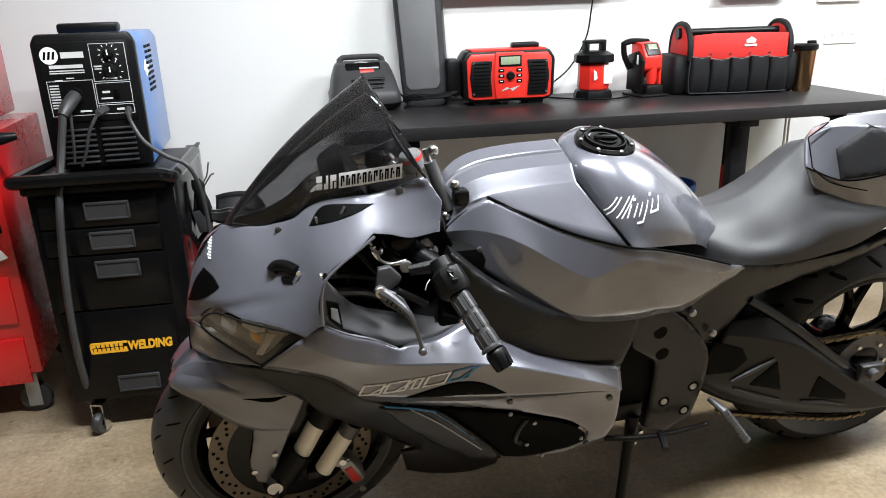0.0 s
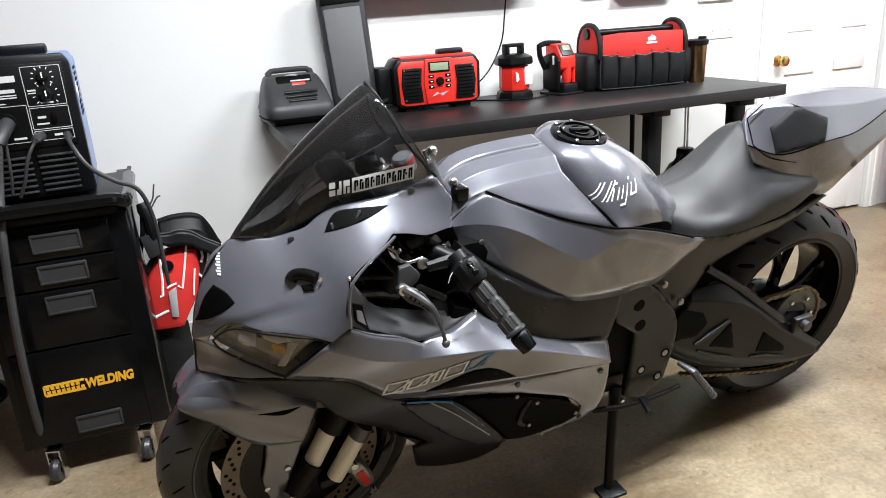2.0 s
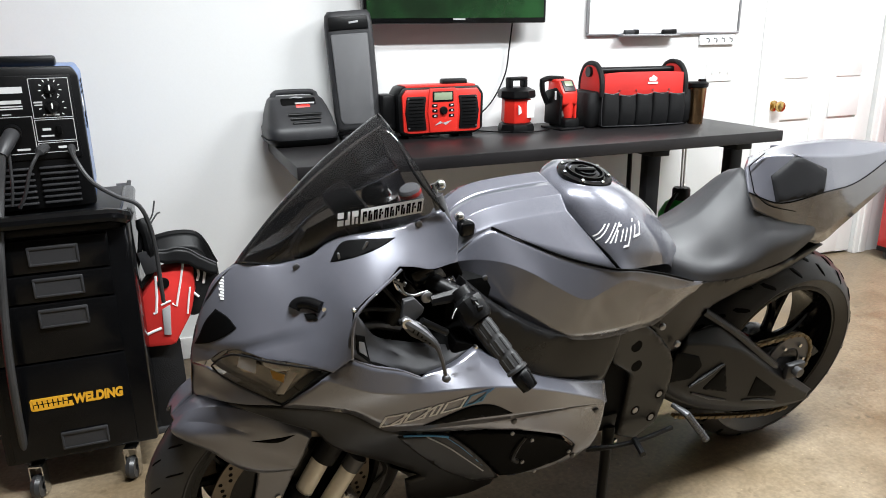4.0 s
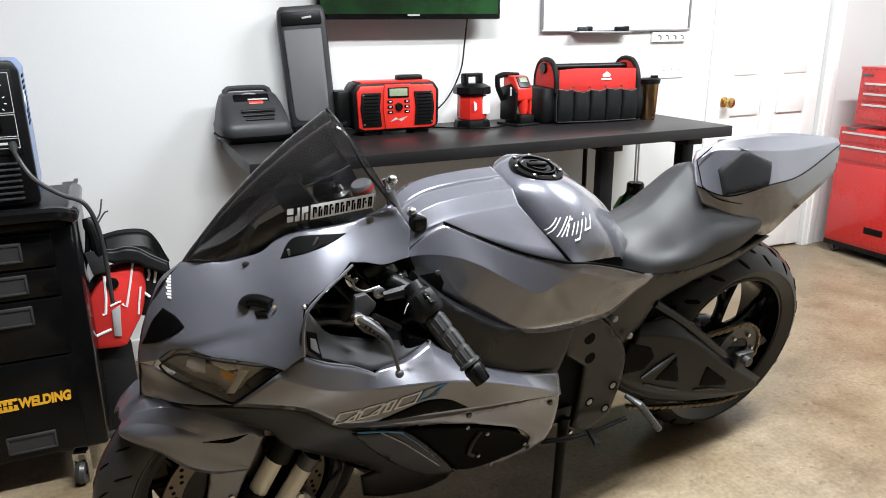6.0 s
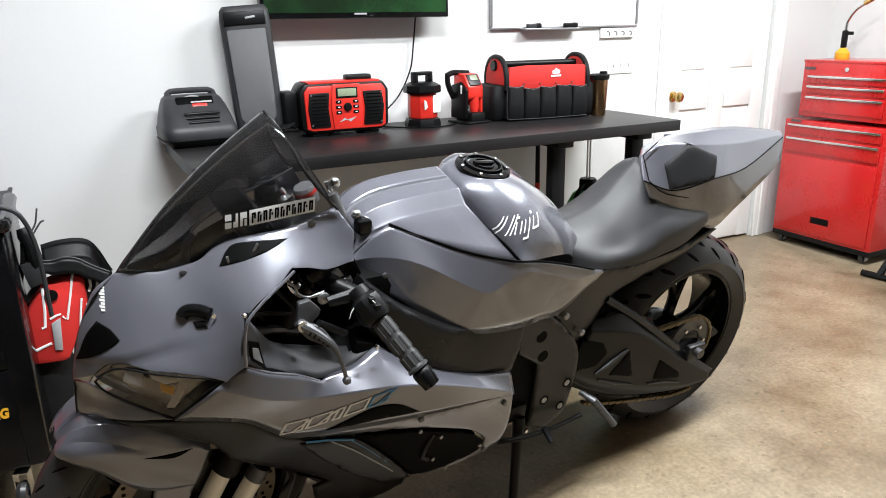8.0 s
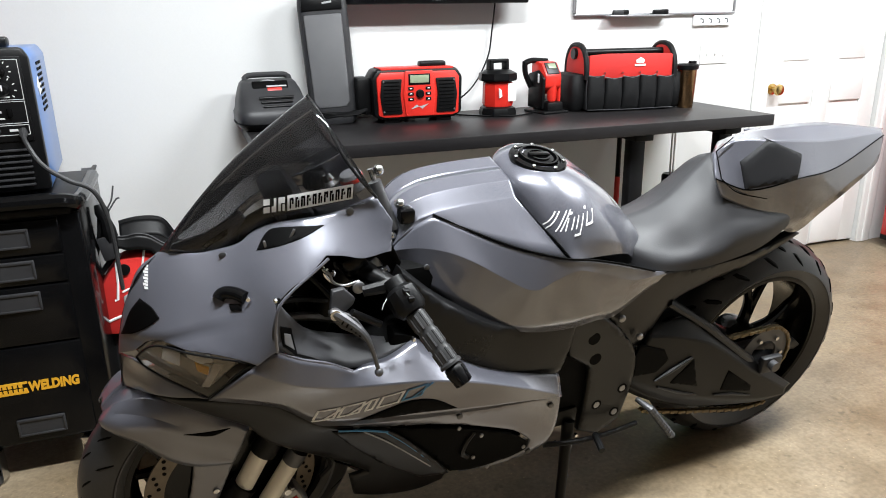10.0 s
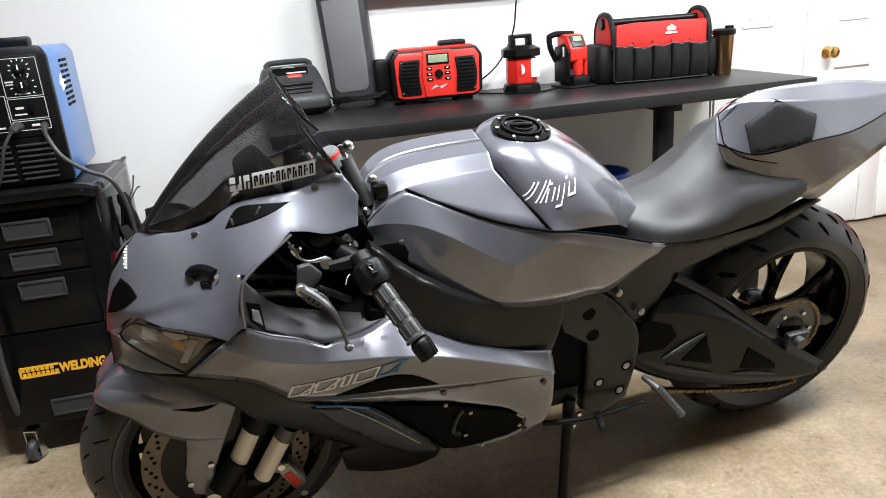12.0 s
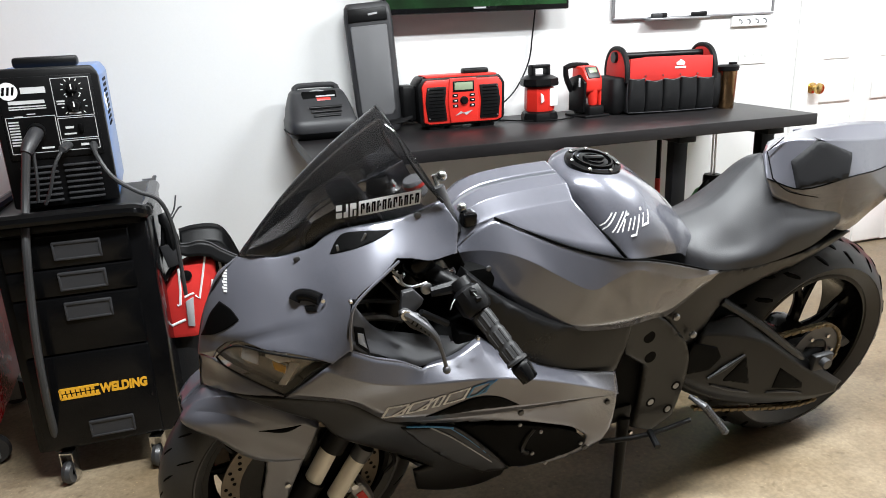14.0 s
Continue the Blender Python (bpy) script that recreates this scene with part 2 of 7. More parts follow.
def spread(points, value, stiff=2e-4):
    """A smooth surface value over (x, z) through scattered points (thin plate)."""
    p, v = np.array(points, float), np.array(value, float)
    d = np.linalg.norm(p[:, None] - p[None], axis=2)
    k = np.where(d > 0, d * d * np.log(np.maximum(d, 1e-9)), 0) + stiff * np.eye(len(p))
    q = np.c_[np.ones(len(p)), p]
    a = np.block([[k, q], [q.T, np.zeros((3, 3))]])
    w = np.linalg.lstsq(a, np.r_[v, 0, 0, 0], rcond=None)[0]

    def at(x, z):
        d = np.hypot(p[:, 0] - x, p[:, 1] - z)
        return float(np.where(d > 0, d * d * np.log(np.maximum(d, 1e-9)), 0) @ w[:-3] + w[-3] + w[-2] * x + w[-1] * z)
    return at


from mathutils import geometry
from mathutils.bvhtree import BVHTree


def panel_mesh(outline, inner, side=1, thick=0.004, edge=0.007, res=0.016, proud=0.0, skin=None, stiff=2e-4, fold=None, extra=()):
    """A moulded shell panel: a closed outline with its own half-widths, rolled in at the rim."""
    ctrl = list(outline) + list(inner)
    width = spread([(c[0], c[2]) for c in ctrl], [c[1] for c in ctrl], stiff)
    own = width
    if skin:
        def width(x, z):
            y, guess = skin(x, z), own(x, z)
            return y if y is not None and abs(y - guess) < 0.03 else guess
    rim = [(v.x, v.z) for v in smooth_line(outline, 5, True, 32)]
    rim2 = np.array(rim)
    nxt = np.roll(rim2, -1, axis=0)

    def inside(x, z):
        a, b = rim2, nxt
        cross = (a[:, 1] > z) != (b[:, 1] > z)
        with np.errstate(divide="ignore", invalid="ignore"):
            xs = (b[:, 0] - a[:, 0]) * (z - a[:, 1]) / (b[:, 1] - a[:, 1]) + a[:, 0]
        return bool(np.sum(cross & (x < xs)) % 2)

    def gap(x, z):
        d = nxt - rim2
        t = np.clip(((x - rim2[:, 0]) * d[:, 0] + (z - rim2[:, 1]) * d[:, 1]) / np.maximum((d**2).sum(1), 1e-12), 0, 1)
        return float(np.hypot(rim2[:, 0] + t * d[:, 0] - x, rim2[:, 1] + t * d[:, 1] - z).min())
    pts = list(rim)
    lo, hi = rim2.min(0), rim2.max(0)
    # a row just inside the rim carries the rolled edge
    for i, (x, z) in enumerate(rim):
        a, b = Vector(rim[i - 1]), Vector(rim[(i + 1) % len(rim)])
        d = (b - a).normalized() if (b - a).length > 1e-9 else Vector((1, 0))
        for s in (1, -1):
            for reach in (0.35, 1.0):
                q = (x - d.y * edge * reach * s, z + d.x * edge * reach * s)
                if inside(*q) and gap(*q) > edge * reach * 0.8:
                    pts.append(q)
    for i, x in enumerate(np.arange(lo[0], hi[0], res)):
        for z in np.arange(lo[1] + (i % 2) * res / 2, hi[1], res):
            if inside(x, z) and gap(x, z) > edge * 1.5 and all(math.hypot(x - q[0], z - q[1]) > 0.006 for q in extra):
                pts.append((float(x), float(z)))
    pts += [q for q in extra if inside(*q) and gap(*q) > edge]
    n = len(rim)
    verts, edges, faces, *_ = geometry.delaunay_2d_cdt([Vector(p) for p in pts], [(i, (i + 1) % n) for i in range(n)], [], 1, 1e-5)
    bm = bmesh.new()
    outer, back = [], []
    for v in verts:
        d = min(1.0, gap(v.x, v.y) / edge)
        y = width(v.x, v.y) + proud + (fold(v.x, v.y) if fold else 0.0) - edge * 0.8 * (1 - math.sqrt(max(0.0, 1 - (1 - d) ** 2)))
        outer.append(bm.verts.new((v.x, side * y, v.y)))
        back.append(bm.verts.new((v.x, side * (y - thick), v.y)))
    rims = {}
    for f in faces:
        f = list(f) if side < 0 else list(f)[::-1]
        bm.faces.new([outer[i] for i in f])
        bm.faces.new([back[i] for i in f[::-1]])
        for a, b in zip(f, f[1:] + f[:1]):
            rims[(a, b)] = True
    for a, b in rims:
        if (b, a) not in rims:
            bm.faces.new((outer[b], outer[a], back[a], back[b]))
    return bm


def along(line, n):
    """n points evenly spaced along a polyline."""
    line = [Vector(p) for p in line]
    reach = [0.0]
    for a, b in zip(line, line[1:]):
        reach.append(reach[-1] + (b - a).length)
    out, k = [], 0
    for i in range(n):
        d = reach[-1] * i / (n - 1)
        while k < len(line) - 2 and reach[k + 1] < d:
            k += 1
        out.append(line[k].lerp(line[k + 1], (d - reach[k]) / max(1e-9, reach[k + 1] - reach[k])))
    return out


def ruled(lines, n=48, rows=5, side=1, bulge=0.0):
    """Facets stretched between neighbouring lines, crisp where they meet."""
    bm = bmesh.new()
    runs = [along(smooth_line(line, 4), n) for line in lines]
    grid = [runs[0]]
    for a, b in zip(runs, runs[1:]):
        for r in range(1, rows + 1):
            f = r / rows
            grid.append([p.lerp(q, f) + Vector((0, bulge * math.sin(math.pi * f), 0)) for p, q in zip(a, b)])
    verts = [[bm.verts.new((p.x, side * p.y, p.z)) for p in row] for row in grid]
    for a, b in zip(verts, verts[1:]):
        for k in range(n - 1):
            bm.faces.new((a[k], a[k + 1], b[k + 1], b[k]))
    return bm


def stack(levels, n=40, power=4.0):
    """Rounded-box rings (z, half x, half y, shift y) stacked upwards and closed."""
    bm = bmesh.new()
    rings = []
    for z, hx, hy, sy in levels:
        ring = []
        for k in range(n):
            a = 2 * math.pi * (k + 0.5) / n
            c, q = math.cos(a), math.sin(a)
            ring.append(bm.verts.new((hx * math.copysign(abs(c) ** (2 / power), c), sy + hy * math.copysign(abs(q) ** (2 / power), q), z)))
        rings.append(ring)
    for a, b in zip(rings, rings[1:]):
        for k in range(n):
            bm.faces.new((a[k], a[(k + 1) % n], b[(k + 1) % n], b[k]))
    bm.faces.new(rings[0][::-1])
    bm.faces.new(rings[-1])
    return bm


def loft(sections, close_ends=True, mirror=True, tilt=0.0, low=0.72):
    """Sections are half profiles from the middle outwards; each is mirrored across y = 0 and joined to the next."""
    bm = bmesh.new()
    rings = []
    for s in sections:
        half = [Vector(p) for p in s]
        ring = half + ([Vector((p.x, -p.y, p.z + tilt * p.y * min(1.0, max(0.0, (p.z - low) / 0.12)))) for p in half[::-1] if p.y > 1e-4] if mirror else [])
        rings.append([bm.verts.new(p) for p in ring])
    n = len(rings[0])
    for a, b in zip(rings, rings[1:]):
        for k in range(n):
            bm.faces.new((a[k], a[(k + 1) % n], b[(k + 1) % n], b[k]))
    if close_ends:
        bm.faces.new(rings[0])
        bm.faces.new(rings[-1][::-1])
    return bm


def blend_sections(rows, between=5, along=4):
    """Rows of (x, half profile of (y, z)), smoothed across and along."""
    fine = [(x, [Vector((x, y, z)) for y, z in prof]) for x, prof in rows]
    lines = [smooth_line([prof[k] for _, prof in fine], along, corner=70) for k in range(len(fine[0][1]))]
    return [[Vector((p.x, max(p.y, 0), p.z)) for p in smooth_line([line[i] for line in lines], between, corner=75)] for i in range(len(lines[0]))]


def revolve(profile, n=48, axis="y"):
    """Turns (radius, along) about the axis; the profile is closed."""
    bm = bmesh.new()
    rings = []
    for k in range(n):
        a = 2 * math.pi * k / n
        c, s = math.cos(a), math.sin(a)
        rings.append([bm.verts.new((r * c, t, r * s) if axis == "y" else (r * c, r * s, t)) for r, t in profile])
    m = len(profile)
    for k in range(n):
        a, b = rings[k], rings[(k + 1) % n]
        for j in range(m):
            bm.faces.new((a[j], a[(j + 1) % m], b[(j + 1) % m], b[j]))
    return bm


def turned(profile, n=28):
    """A solid of revolution about z from (radius, height) with closed ends."""
    bm = bmesh.new()
    rings = [[bm.verts.new((r * math.cos(2 * math.pi * k / n), r * math.sin(2 * math.pi * k / n), z)) for k in range(n)] for r, z in profile]
    for a, b in zip(rings, rings[1:]):
        for k in range(n):
            bm.faces.new((a[k], a[(k + 1) % n], b[(k + 1) % n], b[k]))
    bm.faces.new(rings[0][::-1])
    bm.faces.new(rings[-1])
    return bm


def prism(outline, a, b, axis="y", bevel=0.0):
    """A flat outline pushed from a to b along the axis. Outline in the two other axes."""
    bm = bmesh.new()
    place = {"y": lambda u, v, t: (u, t, v), "x": lambda u, v, t: (t, u, v), "z": lambda u, v, t: (u, v, t)}[axis]
    lo, hi = [[bm.verts.new(place(u, v, t)) for u, v in outline] for t in (a, b)]
    bm.faces.new(lo)
    bm.faces.new(hi[::-1])
    for k in range(len(lo)):
        bm.faces.new((lo[k], lo[(k + 1) % len(lo)], hi[(k + 1) % len(lo)], hi[k]))
    bmesh.ops.recalc_face_normals(bm, faces=bm.faces)
    if bevel:
        bmesh.ops.bevel(bm, geom=list(bm.edges), offset=bevel, segments=2, affect="EDGES", profile=0.5)
    return bm


def lettering(name, words, size, m, material, parent, depth=0.001, shear=0.0, bold=0.0):
    cu = bpy.data.curves.new(name, "FONT")
    cu.body, cu.size, cu.extrude, cu.shear, cu.offset = words, size, depth, shear, bold
    tmp = new(name + "_tmp", cu)
    me = bpy.data.meshes.new_from_object(tmp.evaluated_get(bpy.context.evaluated_depsgraph_get()))
    bpy.data.objects.remove(tmp)
    me.name = name
    me.materials.clear()
    me.materials.append(M[material])
    ob = new(name, me)
    ob.parent, ob.matrix_basis = parent, m
    return ob


def structure(name, bm, material, label, category, smooth=False):
    return tagged(part(name, bm, material, smooth=smooth), label, category, kind="structure")


# ---- room ----
WALL, LEFT, RIGHT, BACK = 0.06, -6.2, 0.46, -7.6
DL, DR, DTOP = -0.775, -0.035, 2.03
structure("floor", boxes(((-2.87, -3.7, -0.05), (7.0, 8.2, 0.1))), "floor", "stained tan sealed concrete garage floor", "floor")
structure("ceiling", boxes(((-2.87, -3.7, CEIL + 0.05), (7.0, 8.2, 0.1))), "ceiling", "plain white painted garage ceiling", "ceiling")
structure("wall_north", boxes((((LEFT + DL) / 2, WALL + 0.06, CEIL / 2), (DL - LEFT, 0.12, CEIL)), (((DR + RIGHT) / 2, WALL + 0.06, CEIL / 2), (RIGHT - DR, 0.12, CEIL)),
                              (((DL + DR) / 2, WALL + 0.06, (DTOP + CEIL) / 2), (DR - DL, 0.12, CEIL - DTOP))), "wall", "white painted drywall behind the workbench", "wall")
structure("wall_east", boxes(((RIGHT + 0.06, -3.7, CEIL / 2), (0.12, 7.8, CEIL))), "wall", "white painted drywall behind the tool chest", "wall")
# unseen west and south walls, added dark to cut fill on the bike
structure("wall_west", boxes(((LEFT - 0.06, -3.7, CEIL / 2), (0.12, 7.8, CEIL))), "back_wall", "unseen plain wall, toned dark tan to cut fill light", "wall")
structure("wall_south", boxes(((-2.87, BACK - 0.06, CEIL / 2), (6.9, 0.12, CEIL))), "back_wall", "unseen plain wall, toned dark tan to cut fill light", "wall")


def room_door():
    door = tagged(new("door_1"), "white six-panel interior door, closed, with brass knob", "door", kind="structure")
    w, cx = DR - DL, (DL + DR) / 2
    part("door_slab", boxes(((cx, WALL + 0.045, DTOP / 2 + 0.006), (w - 0.012, 0.03, DTOP - 0.012))), "door", door, smooth=False)
    # stiles and rails stand proud of the sunk panels
    y = WALL + 0.024
    for x in (DL + 0.056, cx, DR - 0.056):
        part("stile", boxes(((x, y, DTOP / 2 + 0.006), (0.1, 0.012, DTOP - 0.014), 0.003)), "door", door)
    for z, h in ((0.14, 0.24), (0.86, 0.17), (1.55, 0.1), (DTOP - 0.07, 0.12)):
        for x in (cx - w / 4, cx + w / 4):
            part("rail", boxes(((x, y, z), (w / 2 - 0.13, 0.0118, h), 0.003)), "door", door)
    for z0, z1 in ((0.26, 0.775), (0.945, 1.5), (1.6, DTOP - 0.13)):
        for x in (cx - w / 4, cx + w / 4):
            part("raised_panel", boxes(((x, WALL + 0.028, (z0 + z1) / 2), (w / 2 - 0.19, 0.01, z1 - z0 - 0.07), 0.0045)), "door", door)
    knob = part("door_knob", turned([(0.026, 0.0), (0.027, 0.006), (0.012, 0.01), (0.011, 0.03), (0.022, 0.036), (0.027, 0.048), (0.024, 0.058), (0.012, 0.063)], 24), "brass", door, "polished brass knob")
    knob.matrix_basis = pose(DL + 0.052, WALL + 0.018, 0.85, 90)
    lock = part("strike_plate", boxes(((DL + 0.004, WALL + 0.03, 0.85), (0.004, 0.02, 0.06))), "brass", door, smooth=False)
    return door


room_door()


def casing(name, x0, x1, z0, z1):
    c = boxes((((x0 + x1) / 2, WALL - 0.008, (z0 + z1) / 2), (x1 - x0, 0.016, z1 - z0), 0.005), (((x0 + x1) / 2, WALL - 0.012, (z0 + z1) / 2), ((x1 - x0) * 0.3 + 0.0, 0.02, z1 - z0 - 0.004 if z1 - z0 > 0.3 else (z1 - z0) * 0.3), 0.004))
    structure(name, c, "trim", "white painted moulded door casing", "trim", smooth=True)


casing("trim_left", DL - 0.08, DL + 0.002, 0.0, DTOP + 0.06)
casing("trim_right", DR - 0.002, DR + 0.085, 0.0, DTOP + 0.06)
structure("trim_head", boxes(((((DL + DR) / 2), WALL - 0.008, DTOP + 0.03), (DR - DL - 0.004, 0.016, 0.058), 0.005)), "trim", "white painted moulded door casing", "trim", smooth=True)
structure("baseboard", boxes((((LEFT + DL - 0.082) / 2, WALL - 0.007, 0.045), (DL - 0.082 - LEFT, 0.014, 0.09), 0.004)), "trim", "low white painted baseboard along the wall", "baseboard")

for fx, fy, watts in FIXTURES:
    fix = thing("ceiling_light", "white two-tube ceiling light fixture, switched on", "ceiling light", fx, fy, CEIL, group="ceiling lights")
    part("housing", boxes(((0, 0, -0.02), (1.26, 0.16, 0.04), 0.006)), "trim", fix)
    for dy in (-0.045, 0.045):
        part("diffuser", tube(bmesh.new(), [(-0.6, dy, -0.058), (0.6, dy, -0.058)], 0.016, 12), "lamp", fix, "glowing white tube")
    la = bpy.data.lights.new("tube_light", "AREA")
    la.shape, la.size, la.size_y, la.energy, la.color = "RECTANGLE", 1.2, 0.14, watts, (0.93, 0.975, 1.0)
    lo = new("tube_light", la)
    lo.matrix_basis = pose(fx, fy, CEIL - 0.08)

# ---- workbench ----
BZ, BX0, BX1, BY0 = 0.84, -3.22, -1.318, -0.578
bench = thing("workbench", "long black workbench with dark laminate top and steel legs", "workbench")
part("benchtop", boxes((((BX0 + BX1) / 2, (BY0 + 0.05) / 2, BZ - 0.021), (BX1 - BX0, 0.05 - BY0, 0.042), 0.003)), "bench", bench)
for x in (BX0 + 0.2, -1.86, BX1 - 0.15):
    part("leg", boxes(((x, BY0 + 0.1, 0.4), (0.06, 0.045, 0.796), 0.004)), "steel_black", bench)
    part("foot_rail", boxes(((x, (BY0 + 0.07) / 2, 0.03), (0.058, 0.34, 0.05), 0.004)), "steel_black", bench)
for x in (BX0 + 0.2, -1.86, BX1 - 0.15):
    part("bracket", boxes(((x, BY0 + 0.27, 0.783), (0.075, 0.46, 0.028), 0.003)), "steel_black", bench)
    part("bolt", tube(bmesh.new(), [(x - 0.015, BY0 + 0.076, 0.775), (x - 0.015, BY0 + 0.068, 0.775)], 0.008, 8), "chrome", bench)


def radio():
    t = thing("jobsite_radio", "red and black jobsite radio with two speakers on the bench", "radio", -2.6, -0.14, BZ, -1.5)
    frame_line = [(-0.168, 0.03), (-0.172, 0.16), (-0.15, 0.192), (0.15, 0.192), (0.172, 0.16), (0.168, 0.03), (0.14, 0.012), (-0.14, 0.012)]
    part("body", prism(frame_line, -0.045, 0.09, bevel=0.01), "black_plastic", t)
    part("front_frame", prism([(-0.152, 0.03), (-0.156, 0.16), (-0.14, 0.182), (0.14, 0.182), (0.156, 0.16), (0.152, 0.03), (0.13, 0.022), (-0.13, 0.022)], -0.054, -0.04, bevel=0.004), "red_plastic", t, "red front frame")
    part("top_plate", prism([(-0.135, 0.186), (-0.14, 0.196), (0.14, 0.196), (0.135, 0.186)], -0.04, 0.07, bevel=0.003), "red_plastic", t)
    part("front_panel", prism([(-0.052, 0.024), (-0.06, 0.1), (-0.052, 0.186), (0.052, 0.186), (0.06, 0.1), (0.052, 0.024)], -0.062, -0.05, bevel=0.004), "red_plastic", t)
    for s in (-1, 1):
        part("foot", boxes(((s * 0.1, 0.02, 0.008), (0.06, 0.11, 0.016), 0.004)), "black_plastic", t)
        grille = part("speaker_grille", prism([(s * 0.064, 0.034), (s * 0.07, 0.1), (s * 0.064, 0.158), (s * 0.138, 0.158), (s * 0.146, 0.1), (s * 0.138, 0.034)], -0.06, -0.05, bevel=0.004), "black_plastic", t, "black speaker grille")
        for z in (0.044, 0.15):
            part("grille_screw", turned([(0.004, 0), (0.003, 0.002)], 8), "alu", grille).matrix_basis = pose(s * 0.133, -0.06, z, 90)
        for k in range(9):
            part("grille_slot", boxes(((s * 0.104, -0.0605, 0.048 + k * 0.0125), (0.058, 0.003, 0.004), 0.001)), "void", grille)
    bezel = part("display_bezel", boxes(((0.0, -0.0625, 0.156), (0.082, 0.004, 0.038), 0.001)), "black_plastic", t)
    part("display", boxes(((0.0, -0.0648, 0.157), (0.07, 0.003, 0.027), 0.0008)), "lcd", bezel, "grey-green display")
    part("dial", turned([(0.015, 0), (0.015, 0.01), (0.011, 0.014)], 20), "black_plastic", t).matrix_basis = pose(0, -0.061, 0.105, 90)
    for s in (-1, 1):
        for z in (0.124, 0.105, 0.086):
            b = part("button", boxes(((s * 0.033, -0.063, z), (0.021, 0.005, 0.011), 0.002)), "black_plastic", t)
            part("button_mark", boxes(((s * 0.033, -0.066, z), (0.008, 0.001, 0.003))), "white", b, smooth=False)
    part("logo_bar", prism([(-0.034, 0.05), (-0.012, 0.066), (-0.004, 0.057), (0.034, 0.068), (0.008, 0.05), (-0.002, 0.059)], -0.0635, -0.0615), "grey_print", t, smooth=False)
    part("antenna_cap", boxes(((0.075, 0.03, 0.203), (0.1, 0.05, 0.022), 0.008)), "black_plastic", t)
    part("battery", boxes(((-0.195, 0.03, 0.1), (0.05, 0.09, 0.13), 0.01)), "black_plastic", t)


def tower():
    t = thing("tower_heater", "grey tower heater with a tall grille leaning on the wall", "heater", -2.885, -0.05, BZ - 0.004, -14, rx=-3.5, ry=-3.5)
    part("body", stack([(0.0, 0.07, 0.05, 0.0), (0.02, 0.082, 0.06, 0.0), (0.1, 0.086, 0.06, 0.004), (0.3, 0.088, 0.055, 0.008), (0.42, 0.088, 0.06, 0.004), (0.452, 0.084, 0.056, 0.004), (0.466, 0.074, 0.046, 0.004)], 48, 6), "grey_plastic", t, angle=50)
    part("grille", prism([(-0.05, 0.06), (0.05, 0.06), (0.064, 0.08), (0.067, 0.385), (-0.067, 0.385), (-0.064, 0.08)], -0.062, -0.045, bevel=0.006), "mesh_grey", t, "pale grey mesh grille")
    part("control_cap", prism([(-0.072, 0.4), (0.072, 0.4), (0.07, 0.446), (-0.07, 0.446)], -0.06, -0.045, bevel=0.003), "black_plastic", t)
    part("logo_bar", boxes(((0.02, -0.061, 0.424), (0.034, 0.002, 0.007), 0.0005, pose(0, 0, 0, 0, -6).to_3x3().to_4x4())), "grey_print", t)
    for x in (-0.045, 0.045):
        part("grip_hole", stack([(0.455, 0.024, 0.02, 0.004), (0.4675, 0.024, 0.02, 0.004)], 20, 2.5), "void", t).location.x = x
    part("power_cord", tube(bmesh.new(), [(0.02 + 0.1 * math.cos(a * 0.7), -0.085 + 0.03 * math.sin(a * 0.7), 0.03 + 0.004 * (a % 5)) for a in range(0, 27)], 0.005, 6), "black_plastic", t)


def charger():
    t = thing("battery_charger", "dark grey domed battery charger on the bench end", "charger", -3.12, -0.08, BZ, 3)
    part("body", stack([(0.012, 0.112, 0.096, 0.0), (0.03, 0.126, 0.108, 0.0), (0.06, 0.127, 0.107, 0.003), (0.072, 0.121, 0.1, 0.006), (0.1, 0.116, 0.087, 0.018), (0.132, 0.107, 0.069, 0.032), (0.156, 0.097, 0.049, 0.046), (0.166, 0.086, 0.036, 0.052)], 48, 5), "grey_plastic", t, angle=50)
    part("base_skirt", stack([(0.0, 0.1, 0.09, 0.0), (0.012, 0.122, 0.104, 0.0), (0.026, 0.129, 0.111, 0.0)], 40, 6), "black_plastic", t)
    part("handle", tube(bmesh.new(), smooth_line([(-0.08, 0.01, 0.138), (-0.078, 0.05, 0.172), (-0.06, 0.058, 0.18), (0.06, 0.058, 0.18), (0.078, 0.05, 0.172), (0.08, 0.01, 0.138)], 4), 0.01, 10), "grey_plastic", t)
    turn = pose(0, 0, 0, 58).to_3x3().to_4x4()
    part("handle_recess", boxes(((0, -0.018, 0.141), (0.125, 0.05, 0.012), 0.004, turn)), "void", t)
    part("label_stripe", boxes(((0.012, -0.029, 0.133), (0.05, 0.014, 0.012), 0.001, turn)), "red_plastic", t)
    part("label_bar", boxes(((0.02, -0.022, 0.144), (0.07, 0.006, 0.012), 0.001, turn)), "grey_print", t)
    for k in range(3):
        part("vent_rib", boxes(((0.01, -0.07 - 0.009 * k, 0.112 - 0.014 * k), (0.12 - 0.01 * k, 0.008, 0.006), 0.002, turn)), "black_plastic", t)
    part("clamp_cable", tube(bmesh.new(), smooth_line([(-0.05, 0.004, 0.153), (-0.01, -0.008, 0.166), (0.04, -0.006, 0.156), (0.05, -0.016, 0.143)], 6), 0.003, 6), "grey_print", t)
    part("power_cord", tube(bmesh.new(), smooth_line([(0.1, 0.06, 0.05), (0.14, 0.02, 0.04), (0.15, -0.04, 0.012), (0.13, -0.1, 0.006)], 6), 0.004, 6), "black_plastic", t)


